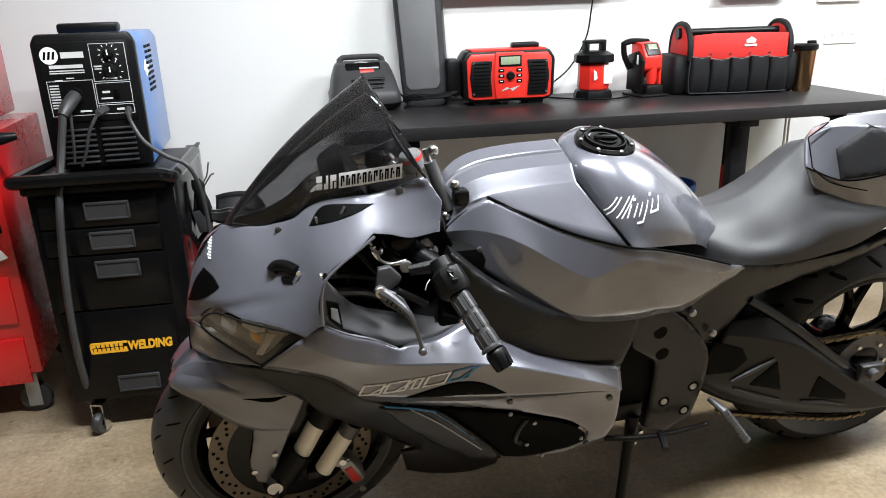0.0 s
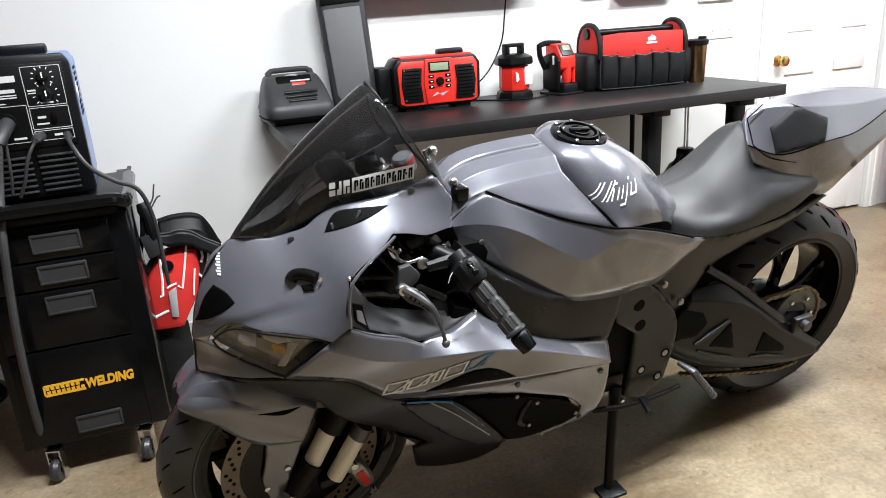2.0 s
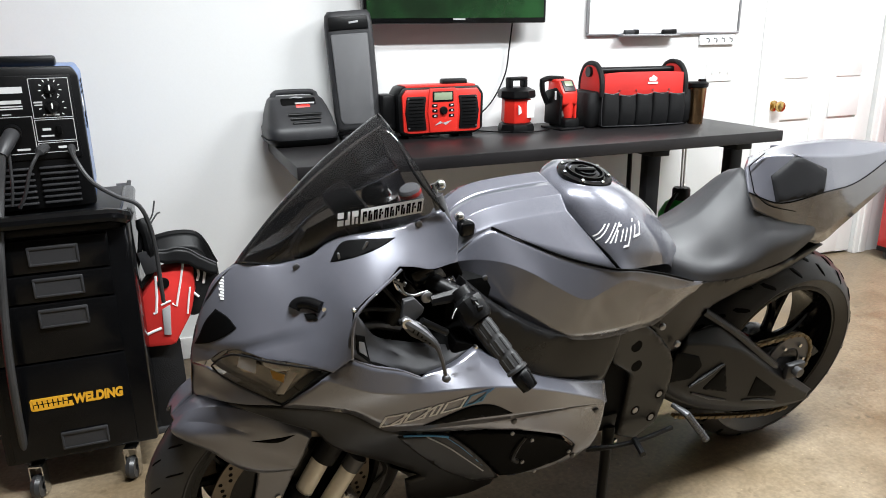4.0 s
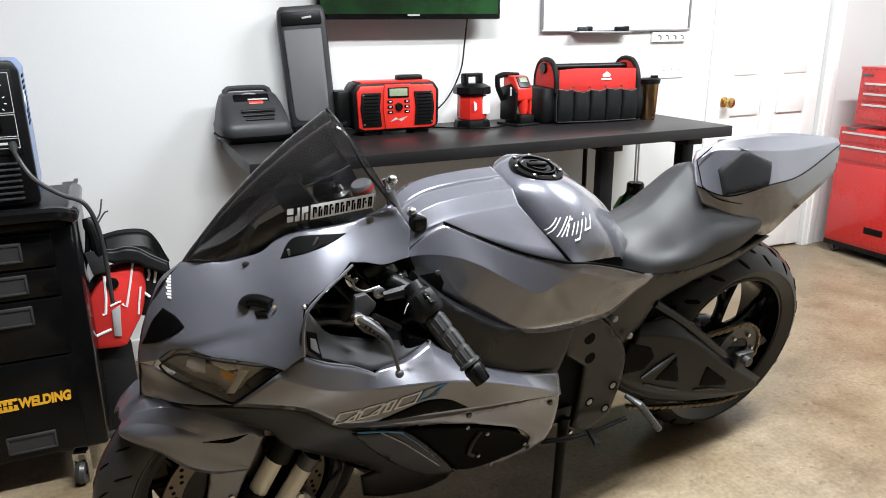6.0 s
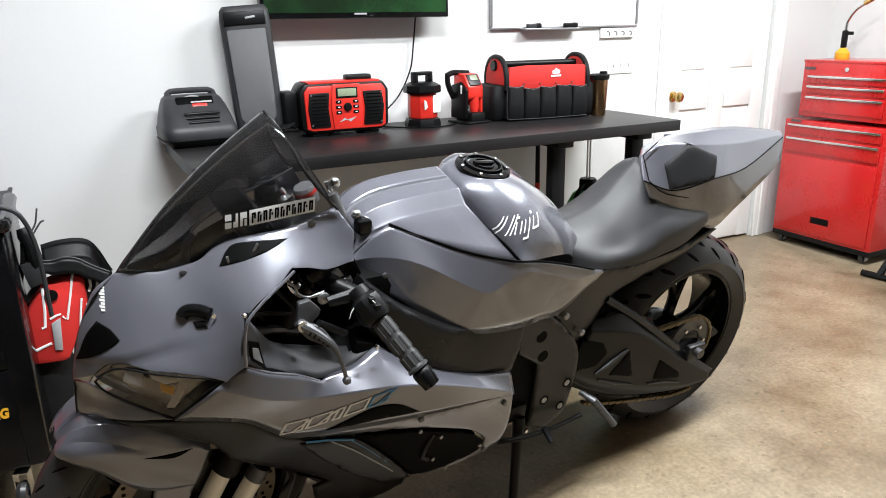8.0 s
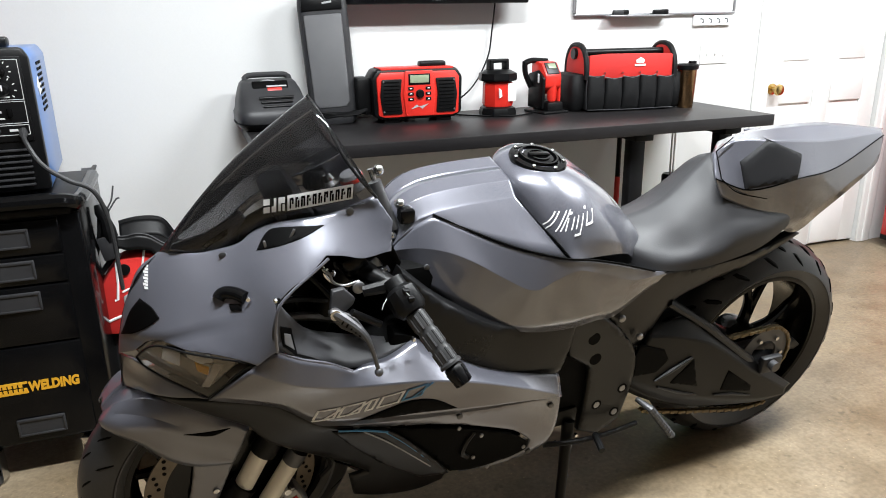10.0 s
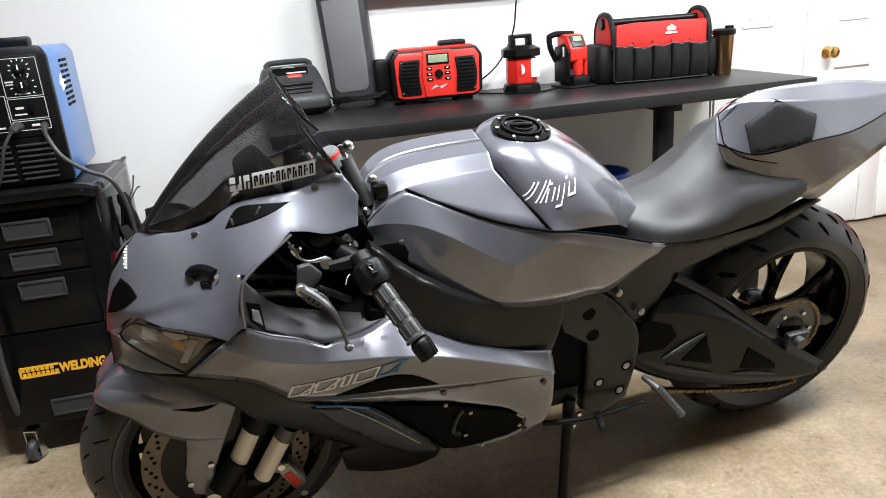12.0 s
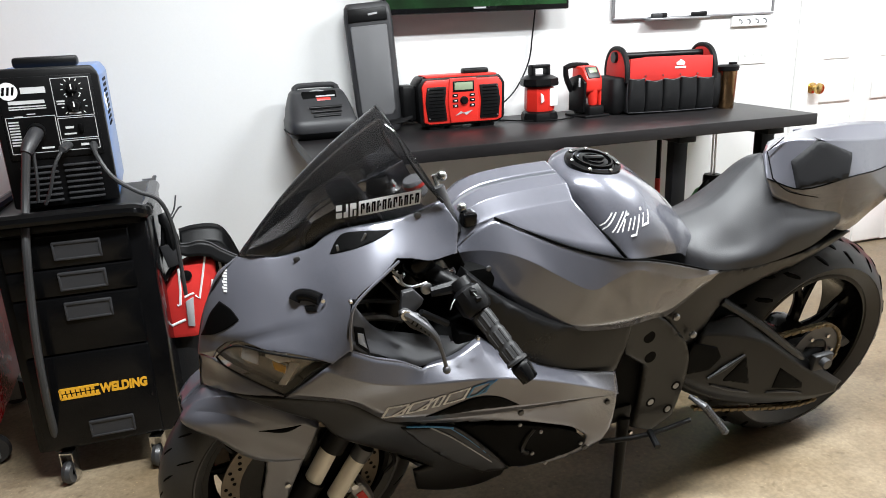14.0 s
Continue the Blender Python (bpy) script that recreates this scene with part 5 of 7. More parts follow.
for side in (1, -1):
    data = LENS
    lens = part("headlight", panel_mesh(*data, side=side, edge=0.004, thick=0.003, proud=0.003), "lens", bike, "smoked headlight lens", angle=40)
    left_lens = lens if side == 1 else left_lens
    part("headlight_bowl", panel_mesh(*data, side=side, edge=0.004, thick=0.01, proud=-0.022), "bowl", bike, "", angle=40)
for x, y, z, r in ((1.43, 0.118, 0.64, 0.026), (1.485, 0.085, 0.655, 0.022)):
    for side in (1, -1):
        lampb = part("headlight_projector", turned([(r, -0.03), (r, 0.0), (r * 0.8, 0.008), (r * 0.35, 0.012)], 20), "chrome", bike, "bright headlight projector")
        lampb.matrix_basis = Matrix.Translation((x, side * y, z)) @ pose(0, 0, 0, -55 * side, 45)
shell("fairing_blade", ([(1.229, 0.208, 0.502), (1.161, 0.209, 0.486), (1.114, 0.207, 0.471), (1.050, 0.197, 0.402), (0.958, 0.173, 0.275), (1.025, 0.166, 0.279), (1.106, 0.176, 0.348), (1.176, 0.193, 0.430)], []), "dark_satin", edge=0.004, proud=0.011)
# near-black sheet paints the shade inside the lower fairing's engine cavity
shell("engine_cavity_shade", ([(1.124, 0.199, 0.469), (1.015, 0.200, 0.441), (0.938, 0.198, 0.414), (0.869, 0.194, 0.384), (0.807, 0.188, 0.350), (0.765, 0.183, 0.311), (0.764, 0.179, 0.286), (0.804, 0.176, 0.272), (0.891, 0.171, 0.261), (0.951, 0.166, 0.268), (1.047, 0.188, 0.395)], []), "void", edge=0.003, proud=0.006)
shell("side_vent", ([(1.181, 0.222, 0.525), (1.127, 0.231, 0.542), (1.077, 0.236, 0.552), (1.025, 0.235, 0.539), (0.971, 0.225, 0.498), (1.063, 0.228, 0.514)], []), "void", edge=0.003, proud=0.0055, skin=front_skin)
shell("nose_intake", ([(1.572, 0.008, 0.670), (1.551, 0.014, 0.719), (1.530, 0.026, 0.749), (1.512, 0.052, 0.743), (1.502, 0.066, 0.732), (1.533, 0.052, 0.704), (1.554, 0.034, 0.685)], []), "void", "black air intake mouth", edge=0.002, proud=0.004, skin=front_skin)
# sunk near-black sheet stands in for the shade deep in the cockpit opening
shell("cockpit_well_shade", ([(1.326, 0.190, 0.763), (1.307, 0.185, 0.805), (1.262, 0.180, 0.828), (1.213, 0.172, 0.853), (1.143, 0.165, 0.839), (1.092, 0.160, 0.856), (1.062, 0.150, 0.793), (1.079, 0.150, 0.758), (1.061, 0.150, 0.701), (1.029, 0.165, 0.641), (1.120, 0.200, 0.645), (1.186, 0.210, 0.631), (1.230, 0.205, 0.636), (1.285, 0.200, 0.666), (1.320, 0.195, 0.695)], [(1.178, 0.100, 0.683), (1.124, 0.090, 0.692)]), "void", edge=0.003, thick=0.003, proud=-0.03)
shell("mirror_inlet", ([(1.328, 0.100, 0.849), (1.312, 0.092, 0.870), (1.295, 0.090, 0.882), (1.260, 0.095, 0.889), (1.211, 0.110, 0.894), (1.246, 0.115, 0.879), (1.287, 0.112, 0.864)], []), "void", edge=0.001, res=0.006, proud=0.002, skin=front_skin)
for side in (1, -1):
    arch = [(x, side * ((front_skin(x, z) or 0.13) + 0.002), z) for x, z in ((1.402, 0.771), (1.396, 0.778), (1.386, 0.782), (1.372, 0.783), (1.358, 0.781))]
    part("block_off_plate", tube(bmesh.new(), smooth_line(arch, 5), 0.0115, 14), "black_gloss", bike, "gloss black mirror block-off plate")
liner = facets("inner_liner", [
    [(1.315, 0.203, 0.790), (1.327, 0.207, 0.749), (1.326, 0.207, 0.714), (1.285, 0.214, 0.688), (1.225, 0.217, 0.660), (1.187, 0.212, 0.641), (1.123, 0.190, 0.630), (1.052, 0.166, 0.645)],
    [(1.312, 0.197, 0.794), (1.290, 0.185, 0.757), (1.259, 0.170, 0.715), (1.187, 0.155, 0.679), (1.136, 0.150, 0.661), (1.096, 0.150, 0.650), (1.060, 0.150, 0.652)],
], "liner", "grey inner fairing panel", width=0.001, thick=0.003)
liner_skin = skin_of(liner)
for name, points, tone, proud in (("air_duct", [(1.313, 0.195, 0.752), (1.291, 0.185, 0.735), (1.287, 0.192, 0.690), (1.311, 0.205, 0.714)], "void", 0.004), ("duct_core", [(1.306, 0.195, 0.734), (1.294, 0.187, 0.726), (1.291, 0.192, 0.702), (1.307, 0.203, 0.716)], "alu", 0.006), ("liner_slot", [(1.291, 0.207, 0.696), (1.272, 0.202, 0.687), (1.244, 0.205, 0.672), (1.270, 0.214, 0.678)], "void", 0.004)):
    shell(name, (points, []), tone, edge=0.001, res=0.008, thick=0.003, proud=proud, skin=liner_skin)
for side in (1, -1):
    part("fairing_lip", tube(bmesh.new(), smooth_line([(x, side * y, z) for x, y, z in COWL[0][14:20] + SIDE_LINES[0][1:5]], 5), 0.0028, 8), "paint", bike)
    part("headlight_seal", tube(bmesh.new(), smooth_line([(x, side * (y + 0.001), z) for x, y, z in LENS[0] + LENS[0][:1]], 4), 0.002, 6), "black_plastic", bike, "black rubber headlight seal")
# the near-white patches paint lamp reflections; all four tilt up to catch light
REFLECTORS = (
    ([(1.468, 0.148, 0.690), (1.431, 0.165, 0.688), (1.424, 0.168, 0.675), (1.446, 0.154, 0.669), (1.466, 0.146, 0.676)], "reflector", "headlight reflector toned near-white for its lamp reflection"),
    ([(1.421, 0.168, 0.681), (1.382, 0.184, 0.680), (1.405, 0.176, 0.664), (1.436, 0.158, 0.618), (1.449, 0.150, 0.616), (1.428, 0.163, 0.652)], "reflector", "headlight reflector toned near-white for its lamp reflection"),
    ([(1.502, 0.120, 0.682), (1.476, 0.132, 0.682), (1.480, 0.130, 0.655), (1.508, 0.118, 0.660)], "grey_print", "grey headlight shroud"),
    ([(1.455, 0.144, 0.664), (1.433, 0.155, 0.659), (1.436, 0.151, 0.645), (1.453, 0.143, 0.650)], "amber", "amber marker reflector"),
)
lens_skin = skin_of(left_lens)
for points, material, label in REFLECTORS:
    shell("reflector", (points, []), material, label, edge=0.0012, thick=0.003, res=0.008, proud=-0.006, skin=lens_skin, fold=lambda x, z, low=min(p[2] for p in points): -0.42 * (z - low))

# tank: rounded loft
TANK = [
    [(0.812, 0, 0.905), (0.811, 0.03, 0.902), (0.808, 0.05, 0.896), (0.795, 0.07, 0.88), (0.775, 0.105, 0.852), (0.75, 0.15, 0.823), (0.727, 0.18, 0.793)],
    [(0.8, 0, 0.931), (0.8, 0.033, 0.928), (0.796, 0.06, 0.918), (0.783, 0.085, 0.9), (0.764, 0.12, 0.87), (0.74, 0.158, 0.832), (0.716, 0.182, 0.79)],
    [(0.77, 0, 0.943), (0.77, 0.038, 0.94), (0.768, 0.07, 0.928), (0.758, 0.103, 0.905), (0.742, 0.136, 0.872), (0.722, 0.163, 0.834), (0.7, 0.179, 0.788)],
    [(0.72, 0, 0.944), (0.72, 0.046, 0.941), (0.72, 0.085, 0.926), (0.712, 0.122, 0.9), (0.7, 0.149, 0.868), (0.69, 0.166, 0.828), (0.672, 0.173, 0.782)],
    [(0.645, 0, 0.925), (0.645, 0.048, 0.92), (0.645, 0.088, 0.904), (0.64, 0.12, 0.878), (0.63, 0.144, 0.848), (0.62, 0.156, 0.812), (0.61, 0.158, 0.772)],
    [(0.565, 0, 0.876), (0.565, 0.043, 0.871), (0.565, 0.078, 0.855), (0.56, 0.103, 0.83), (0.555, 0.12, 0.804), (0.55, 0.13, 0.778), (0.545, 0.132, 0.752)],
    [(0.5, 0, 0.818), (0.5, 0.034, 0.813), (0.5, 0.06, 0.802), (0.5, 0.08, 0.785), (0.5, 0.093, 0.765), (0.5, 0.101, 0.745), (0.5, 0.105, 0.722)],
    [(0.462, 0, 0.776), (0.462, 0.028, 0.773), (0.462, 0.048, 0.766), (0.462, 0.065, 0.756), (0.462, 0.077, 0.742), (0.462, 0.085, 0.727), (0.462, 0.09, 0.71)],
]
TANK = [[(round(x + -0.009, 3), y, round(z + -0.015, 3)) for x, y, z in row] for row in TANK]
tank_runs = [smooth_line([row[k] for row in TANK], 5, corner=80) for k in range(7)]
tank = part("fuel_tank", loft([[Vector((p.x, max(p.y, 0), p.z)) for p in smooth_line([run[i] for run in tank_runs], 5, corner=80)] for i in range(len(tank_runs[0]))], tilt=0.28), "paint", bike, "grey metallic fuel tank", angle=60)
RIDGE = [(1.056, 0.055, 0.807), (1.035, 0.068, 0.842), (0.984, 0.078, 0.867), (0.899, 0.080, 0.877), (0.802, 0.080, 0.880)]
DECK_LINES = [
    [(x, 0.0, z + 0.036) for x, y, z in RIDGE],
    [(x, y * 0.6, z + 0.026) for x, y, z in RIDGE],
    [(x, y - 0.004, z + 0.003) for x, y, z in RIDGE],
    RIDGE,
    [(1.063, 0.070, 0.804), (1.032, 0.077, 0.835), (0.983, 0.080, 0.862), (0.904, 0.125, 0.833), (0.803, 0.168, 0.799), (0.725, 0.180, 0.777)],
]
facets("tank_deck", DECK_LINES, "paint", "creased grey cover ahead of the tank", rows=4, sides=(1,))
facets("tank_deck", [[(x, y, z + 0.34 * y) for x, y, z in line] for line in DECK_LINES], "paint", rows=4, sides=(-1,))
cap = part("fuel_cap", revolve([(0.0005, -0.03), (0.06, -0.03), (0.062, -0.004), (0.064, 0.0), (0.062, 0.006), (0.05, 0.008), (0.048, 0.004), (0.034, 0.004), (0.033, 0.009), (0.02, 0.01), (0.0005, 0.01)], 40), "black_gloss", bike, "gloss black race fuel cap")
cap.matrix_basis = Matrix.Translation((0.711, 0.0, 0.927)) @ pose(0, 0, 0, -8, -4) @ pose(0, 0, 0, 90)
for k in range(7):
    a = 2 * math.pi * k / 7
    part("cap_bolt", turned([(0.0042, 0), (0.0042, 0.005), (0.003, 0.006)], 10), "chrome", cap).matrix_basis = pose(0.055 * math.cos(a), 0.005, 0.055 * math.sin(a), -90)
for rr in (0.022, 0.041):
    part("cap_ring", revolve([(rr - 0.003, 0.004), (rr - 0.002, 0.0125), (rr + 0.002, 0.0125), (rr + 0.003, 0.004)], 36), "black_gloss", cap)
part("cap_bar", boxes(((0, 0.012, 0), (0.05, 0.008, 0.014), 0.003)), "black_gloss", cap)


def seam(name, pts, r=0.0022, sides=(1, -1)):
    for side in sides:
        part(name, tube(bmesh.new(), smooth_line([(x, side * y, z) for x, y, z in pts], 5), r, 6), "void", bike)


seam("panel_gap", [(0.986, 0.083, 0.869), (0.943, 0.103, 0.850), (0.905, 0.127, 0.836), (0.856, 0.151, 0.818), (0.804, 0.170, 0.802), (0.727, 0.184, 0.781), (0.653, 0.176, 0.762), (0.559, 0.162, 0.729), (0.455, 0.144, 0.685)], 0.002)
seam("tank_seam", [(x + 0.001, y + 0.003, z + 0.002) for x, y, z in TANK[0]], 0.0022)

# seat and tail
SEAT = [
    (0.56, [(0, 0.77), (0.03, 0.768), (0.055, 0.76), (0.07, 0.74), (0.078, 0.695)]),
    (0.5, [(0, 0.746), (0.045, 0.741), (0.08, 0.73), (0.1, 0.712), (0.108, 0.675)]),
    (0.42, [(0, 0.747), (0.06, 0.73), (0.105, 0.705), (0.13, 0.685), (0.137, 0.662)]),
    (0.34, [(0, 0.774), (0.065, 0.748), (0.118, 0.71), (0.147, 0.69), (0.15, 0.66)]),
    (0.27, [(0, 0.836), (0.055, 0.804), (0.11, 0.757), (0.15, 0.708), (0.152, 0.664)]),
    (0.22, [(0, 0.884), (0.05, 0.855), (0.105, 0.788), (0.148, 0.735), (0.15, 0.67)]),
    (0.14, [(0, 0.84), (0.055, 0.82), (0.1, 0.782), (0.14, 0.74), (0.142, 0.68)]),
    (0.06, [(0, 0.81), (0.05, 0.79), (0.09, 0.765), (0.122, 0.742), (0.124, 0.7)]),
    (0.02, [(0, 0.79), (0.05, 0.77), (0.085, 0.755), (0.108, 0.738), (0.112, 0.715)]),
]
part("seat", loft(blend_sections([(x + 0.006, [(y, z + 0.015) for y, z in row]) for x, row in SEAT])), "seat", bike, "black vinyl rider seat", angle=60)
TAIL_LINES = [
    [(0.210, 0.000, 0.923), (0.123, 0.000, 0.944), (0.018, 0.000, 0.951), (-0.146, 0.000, 0.945), (-0.371, 0.000, 0.912)],
    [(0.266, 0.045, 0.913), (0.217, 0.058, 0.946), (0.094, 0.070, 0.939), (-0.113, 0.054, 0.919), (-0.333, 0.024, 0.915)],
    [(0.280, 0.085, 0.869), (0.190, 0.112, 0.841), (0.038, 0.112, 0.855), (-0.118, 0.085, 0.858), (-0.334, 0.030, 0.907)],
    [(0.257, 0.095, 0.825), (0.142, 0.110, 0.771), (0.000, 0.104, 0.701), (-0.092, 0.094, 0.735), (-0.312, 0.050, 0.831), (-0.340, 0.030, 0.894)],
]
tail = facets("tail_cowl", TAIL_LINES, "paint", "grey tail fairing", rows=4, sides=(1,))
facets("tail_cowl", [[(x, y * 0.55, z - 0.006) for x, y, z in line[2:]] for line in TAIL_LINES], "paint", rows=4, sides=(-1,))
part("tail_underside", ruled([[(x, -0.4 * y, z) for x, y, z in TAIL_LINES[3][1:]], [(x, y - 0.004, z) for x, y, z in TAIL_LINES[3][1:]]], 32, 3), "black_plastic", bike)
shell("seat_pad", ([(0.213, 0.082, 0.904), (0.128, 0.066, 0.947), (0.023, 0.088, 0.907), (0.053, 0.112, 0.855), (0.207, 0.110, 0.846)], []), "pad", "black padded seat cowl insert", edge=0.005, thick=0.02, proud=0.011, skin=skin_of(tail), both=False)
seam("tail_gap", [(x, y + 0.003, z + 0.001) for x, y, z in TAIL_LINES[2]], 0.0016, (1,))
seam("tail_gap", [(0.231, 0.062, 0.957), (0.270, 0.060, 0.926), (0.271, 0.095, 0.872), (0.227, 0.110, 0.839), (0.133, 0.116, 0.814)], 0.0014, (1,))

# windscreen: double-curved sheet from the nose to a pointed top
edge_line = smooth_line([(1.205, 0.000, 1.093), (1.196, 0.035, 1.077), (1.181, 0.062, 1.045), (1.166, 0.087, 1.008), (1.144, 0.108, 0.973), (1.115, 0.126, 0.937)], 6)
base_line = smooth_line([(1.463, 0.022, 0.829), (1.422, 0.034, 0.828), (1.391, 0.042, 0.834), (1.355, 0.054, 0.848), (1.328, 0.063, 0.870), (1.297, 0.073, 0.886), (1.247, 0.090, 0.898), (1.187, 0.106, 0.910), (1.115, 0.126, 0.937)], 6)
nose_top = Vector((1.486, 0.000, 0.823))
tip = edge_line[0]
foot = [nose_top.lerp(base_line[0], k / 3) for k in range(3)] + base_line


def windscreen():
    bm = bmesh.new()
    n, m = len(foot), 10
    rings = []
    for i, e in enumerate(foot):
        u = i / (n - 1)
        u = max(0.0, (nose_top.x - e.x) / (nose_top.x - foot[-1].x)) * 0.6 + u * 0.4
        mid = nose_top.lerp(tip, u) + Vector((0.01, 0, 0.016)) * math.sin(math.pi * u)
        row = []
        for s in (1, -1):
            half = []
            for k in range(m + 1):
                v = k / m
                f = v ** 1.6
                half.append(Vector((mid.x + (e.x - mid.x) * f, s * e.y * math.sin(v * math.pi / 2), mid.z + (e.z - mid.z) * f)))
            row += half[::-1] if s > 0 else half[1:]
        rings.append([bm.verts.new(p) for p in row])
    for a, b in zip(rings, rings[1:]):
        for k in range(2 * m):
            bm.faces.new((a[k], a[k + 1], b[k + 1], b[k]))
    bmesh.ops.remove_doubles(bm, verts=bm.verts, dist=0.0005)
    return bm


ws = part("windscreen", windscreen(), "smoke", bike, "dark smoked acrylic windscreen", angle=80)
mod = ws.modifiers.new("sheet", "SOLIDIFY")
mod.thickness = 0.003
for side in (1, -1):
    part("screen_edge", tube(bmesh.new(), [(p.x, side * p.y, p.z) for p in edge_line], 0.003, 8), "black_plastic", bike)
part("instrument_panel", boxes(((1.255, 0.0, 0.9), (0.06, 0.16, 0.08), 0.015, pose(0, 0, 0, 0, 35).to_3x3().to_4x4())), "black_plastic", bike)
part("headstock", boxes(((1.13, 0, 0.8), (0.12, 0.22, 0.09), 0.02)), "black_plastic", bike)
part("triple_clamp", boxes(((1.14, 0, 0.85), (0.09, 0.24, 0.025), 0.01, pose(0, 0, 0, 0, 20).to_3x3().to_4x4())), "black_plastic", bike)
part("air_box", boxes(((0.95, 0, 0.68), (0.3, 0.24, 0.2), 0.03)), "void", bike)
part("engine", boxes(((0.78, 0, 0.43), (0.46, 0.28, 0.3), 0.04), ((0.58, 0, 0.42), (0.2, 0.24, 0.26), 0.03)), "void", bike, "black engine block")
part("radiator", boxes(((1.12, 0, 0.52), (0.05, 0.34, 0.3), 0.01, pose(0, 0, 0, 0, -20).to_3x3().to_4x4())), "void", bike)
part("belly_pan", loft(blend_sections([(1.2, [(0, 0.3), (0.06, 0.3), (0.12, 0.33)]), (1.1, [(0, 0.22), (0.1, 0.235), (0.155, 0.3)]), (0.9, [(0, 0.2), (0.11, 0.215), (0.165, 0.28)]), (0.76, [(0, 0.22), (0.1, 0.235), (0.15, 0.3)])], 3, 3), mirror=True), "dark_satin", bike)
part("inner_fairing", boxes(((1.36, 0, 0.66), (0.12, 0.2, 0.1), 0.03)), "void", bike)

# wheels
def wheel(name, x, r, wide, rim_w, z, turn=0, label=""):
    q = 1.08 if x < 1 else 1.0
    rim = [(0.20, -rim_w), (0.214, -rim_w), (0.222, -rim_w + 0.006), (0.222, -rim_w + 0.012), (0.2, -rim_w + 0.02), (0.188, 0), (0.2, rim_w - 0.02), (0.222, rim_w - 0.012), (0.222, rim_w - 0.006), (0.214, rim_w), (0.2, rim_w), (0.18, 0)]
    root = part(name, revolve([(q * a, y) for a, y in rim], 72), "black_gloss", bike, label)
    root.matrix_basis = pose(x, 0, z, 0, 0, turn)
    half = [(r, 0.0), (r - 0.003, wide * 0.25), (r - 0.011, wide * 0.5), (r - 0.026, wide * 0.75), (r - 0.046, wide * 0.94), (r - 0.06, wide), (0.238 * q, wide * 0.97), (0.216 * q, rim_w + 0.004)]
    prof = [(a, -y) for a, y in half[:0:-1]] + half + [(0.205 * q, rim_w - 0.006), (0.205 * q, -rim_w + 0.006)]
    part("tyre", revolve(prof, 96), "rubber", root, "black road tyre")
    for side in (1, -1):
        part("bead_ring", revolve([(0.2265 * q, side * (rim_w + 0.0085)), (0.2285 * q, side * (rim_w + 0.0105)), (0.2305 * q, side * (rim_w + 0.0115)), (0.2285 * q, side * (rim_w + 0.006))], 64), "mesh_grey", root)
    hub = part("hub", revolve([(0.012, -0.05), (0.04, -0.05), (0.05, -0.03), (0.05, 0.03), (0.04, 0.05), (0.012, 0.05)], 32), "black_gloss", root)
    for k in range(5):
        a = 2 * math.pi * k / 5 + 0.4
        for da in (-0.22, 0.22):
            p0 = (0.045 * math.cos(a), 0.012, 0.045 * math.sin(a))
            p1 = (0.12 * math.cos(a + da * 0.35), 0.014, 0.12 * math.sin(a + da * 0.35))
            p2 = (0.195 * q * math.cos(a + da), 0.006, 0.195 * q * math.sin(a + da))
            part("spoke", tube(bmesh.new(), smooth_line([p0, p1, p2], 4), [0.017 - 0.001 * i for i in range(9)], 8), "black_gloss", root)
    return root


rear = wheel("rear_wheel", -0.03, 0.318, 0.095, 0.074, 0.318, 0, "gloss black rear wheel")
front = wheel("front_wheel", 1.41, 0.293, 0.059, 0.047, 0.293, 3, "gloss black front wheel")


def tread(root, r, wide, count, size):
    """Curved rain grooves cut in the tread, as dark inlays that follow the crown."""
    for k in range(count):
        a0 = 2 * math.pi * k / count
        for y0, da, side in ((0.1, 0.0, 1), (0.38, 0.5, 1), (0.68, 0.0, 1), (0.12, 0.5, -1)):
            pts = []
            for j in range(5):
                f = j / 4
                y = side * wide * (y0 + 0.28 * f)
                a = a0 + da * 2 * math.pi / count + 0.11 * f
                drop = float(np.interp(abs(y) / wide, (0, 0.25, 0.5, 0.75, 0.94), (0, 0.003, 0.011, 0.026, 0.046)))
                rr = r - drop
                lean = math.atan(float(np.interp(abs(y) / wide, (0, 0.25, 0.5, 0.75, 0.94), (0.0, 0.24, 0.48, 0.75, 1.1))))
                rr, y = rr - 0.62 * size * math.cos(lean), y - side * 0.62 * size * math.sin(lean)
                pts.append((rr * math.cos(a), y, rr * math.sin(a)))
            part("groove", tube(bmesh.new(), pts, [size * 0.6, size, size, size, size * 0.6], 6), "void", root)


tread(rear, 0.318, 0.095, 18, 0.0085)
tread(front, 0.293, 0.059, 16, 0.003)


def brake_disc(root, y, r0, r1):
    d = part("brake_disc", revolve([(r0, y - 0.0025), (r1, y - 0.0025), (r1, y + 0.0025), (r0, y + 0.0025)], 64), "disc", root, "drilled steel brake disc")
    for k in range(24):
        for j, rr in enumerate((r0 + 0.012, (r0 + r1) / 2, r1 - 0.01)):
            a = 2 * math.pi * (k + j * 0.33) / 24
            part("hole", turned([(0.0045, 0.0), (0.004, 0.0012)], 8), "void", d).matrix_basis = pose(rr * math.cos(a), y + (0.0024 if y > 0 else -0.0036), rr * math.sin(a), -90 if y > 0 else 90)
    part("disc_carrier", revolve([(0.03, y - 0.006), (0.055, y - 0.004), (r0 + 0.004, y - 0.003), (r0 + 0.004, y + 0.001), (0.055, y), (0.03, y - 0.002)], 32), "black_gloss", root)


brake_disc(front, 0.066, 0.138, 0.176)
brake_disc(front, -0.066, 0.138, 0.176)

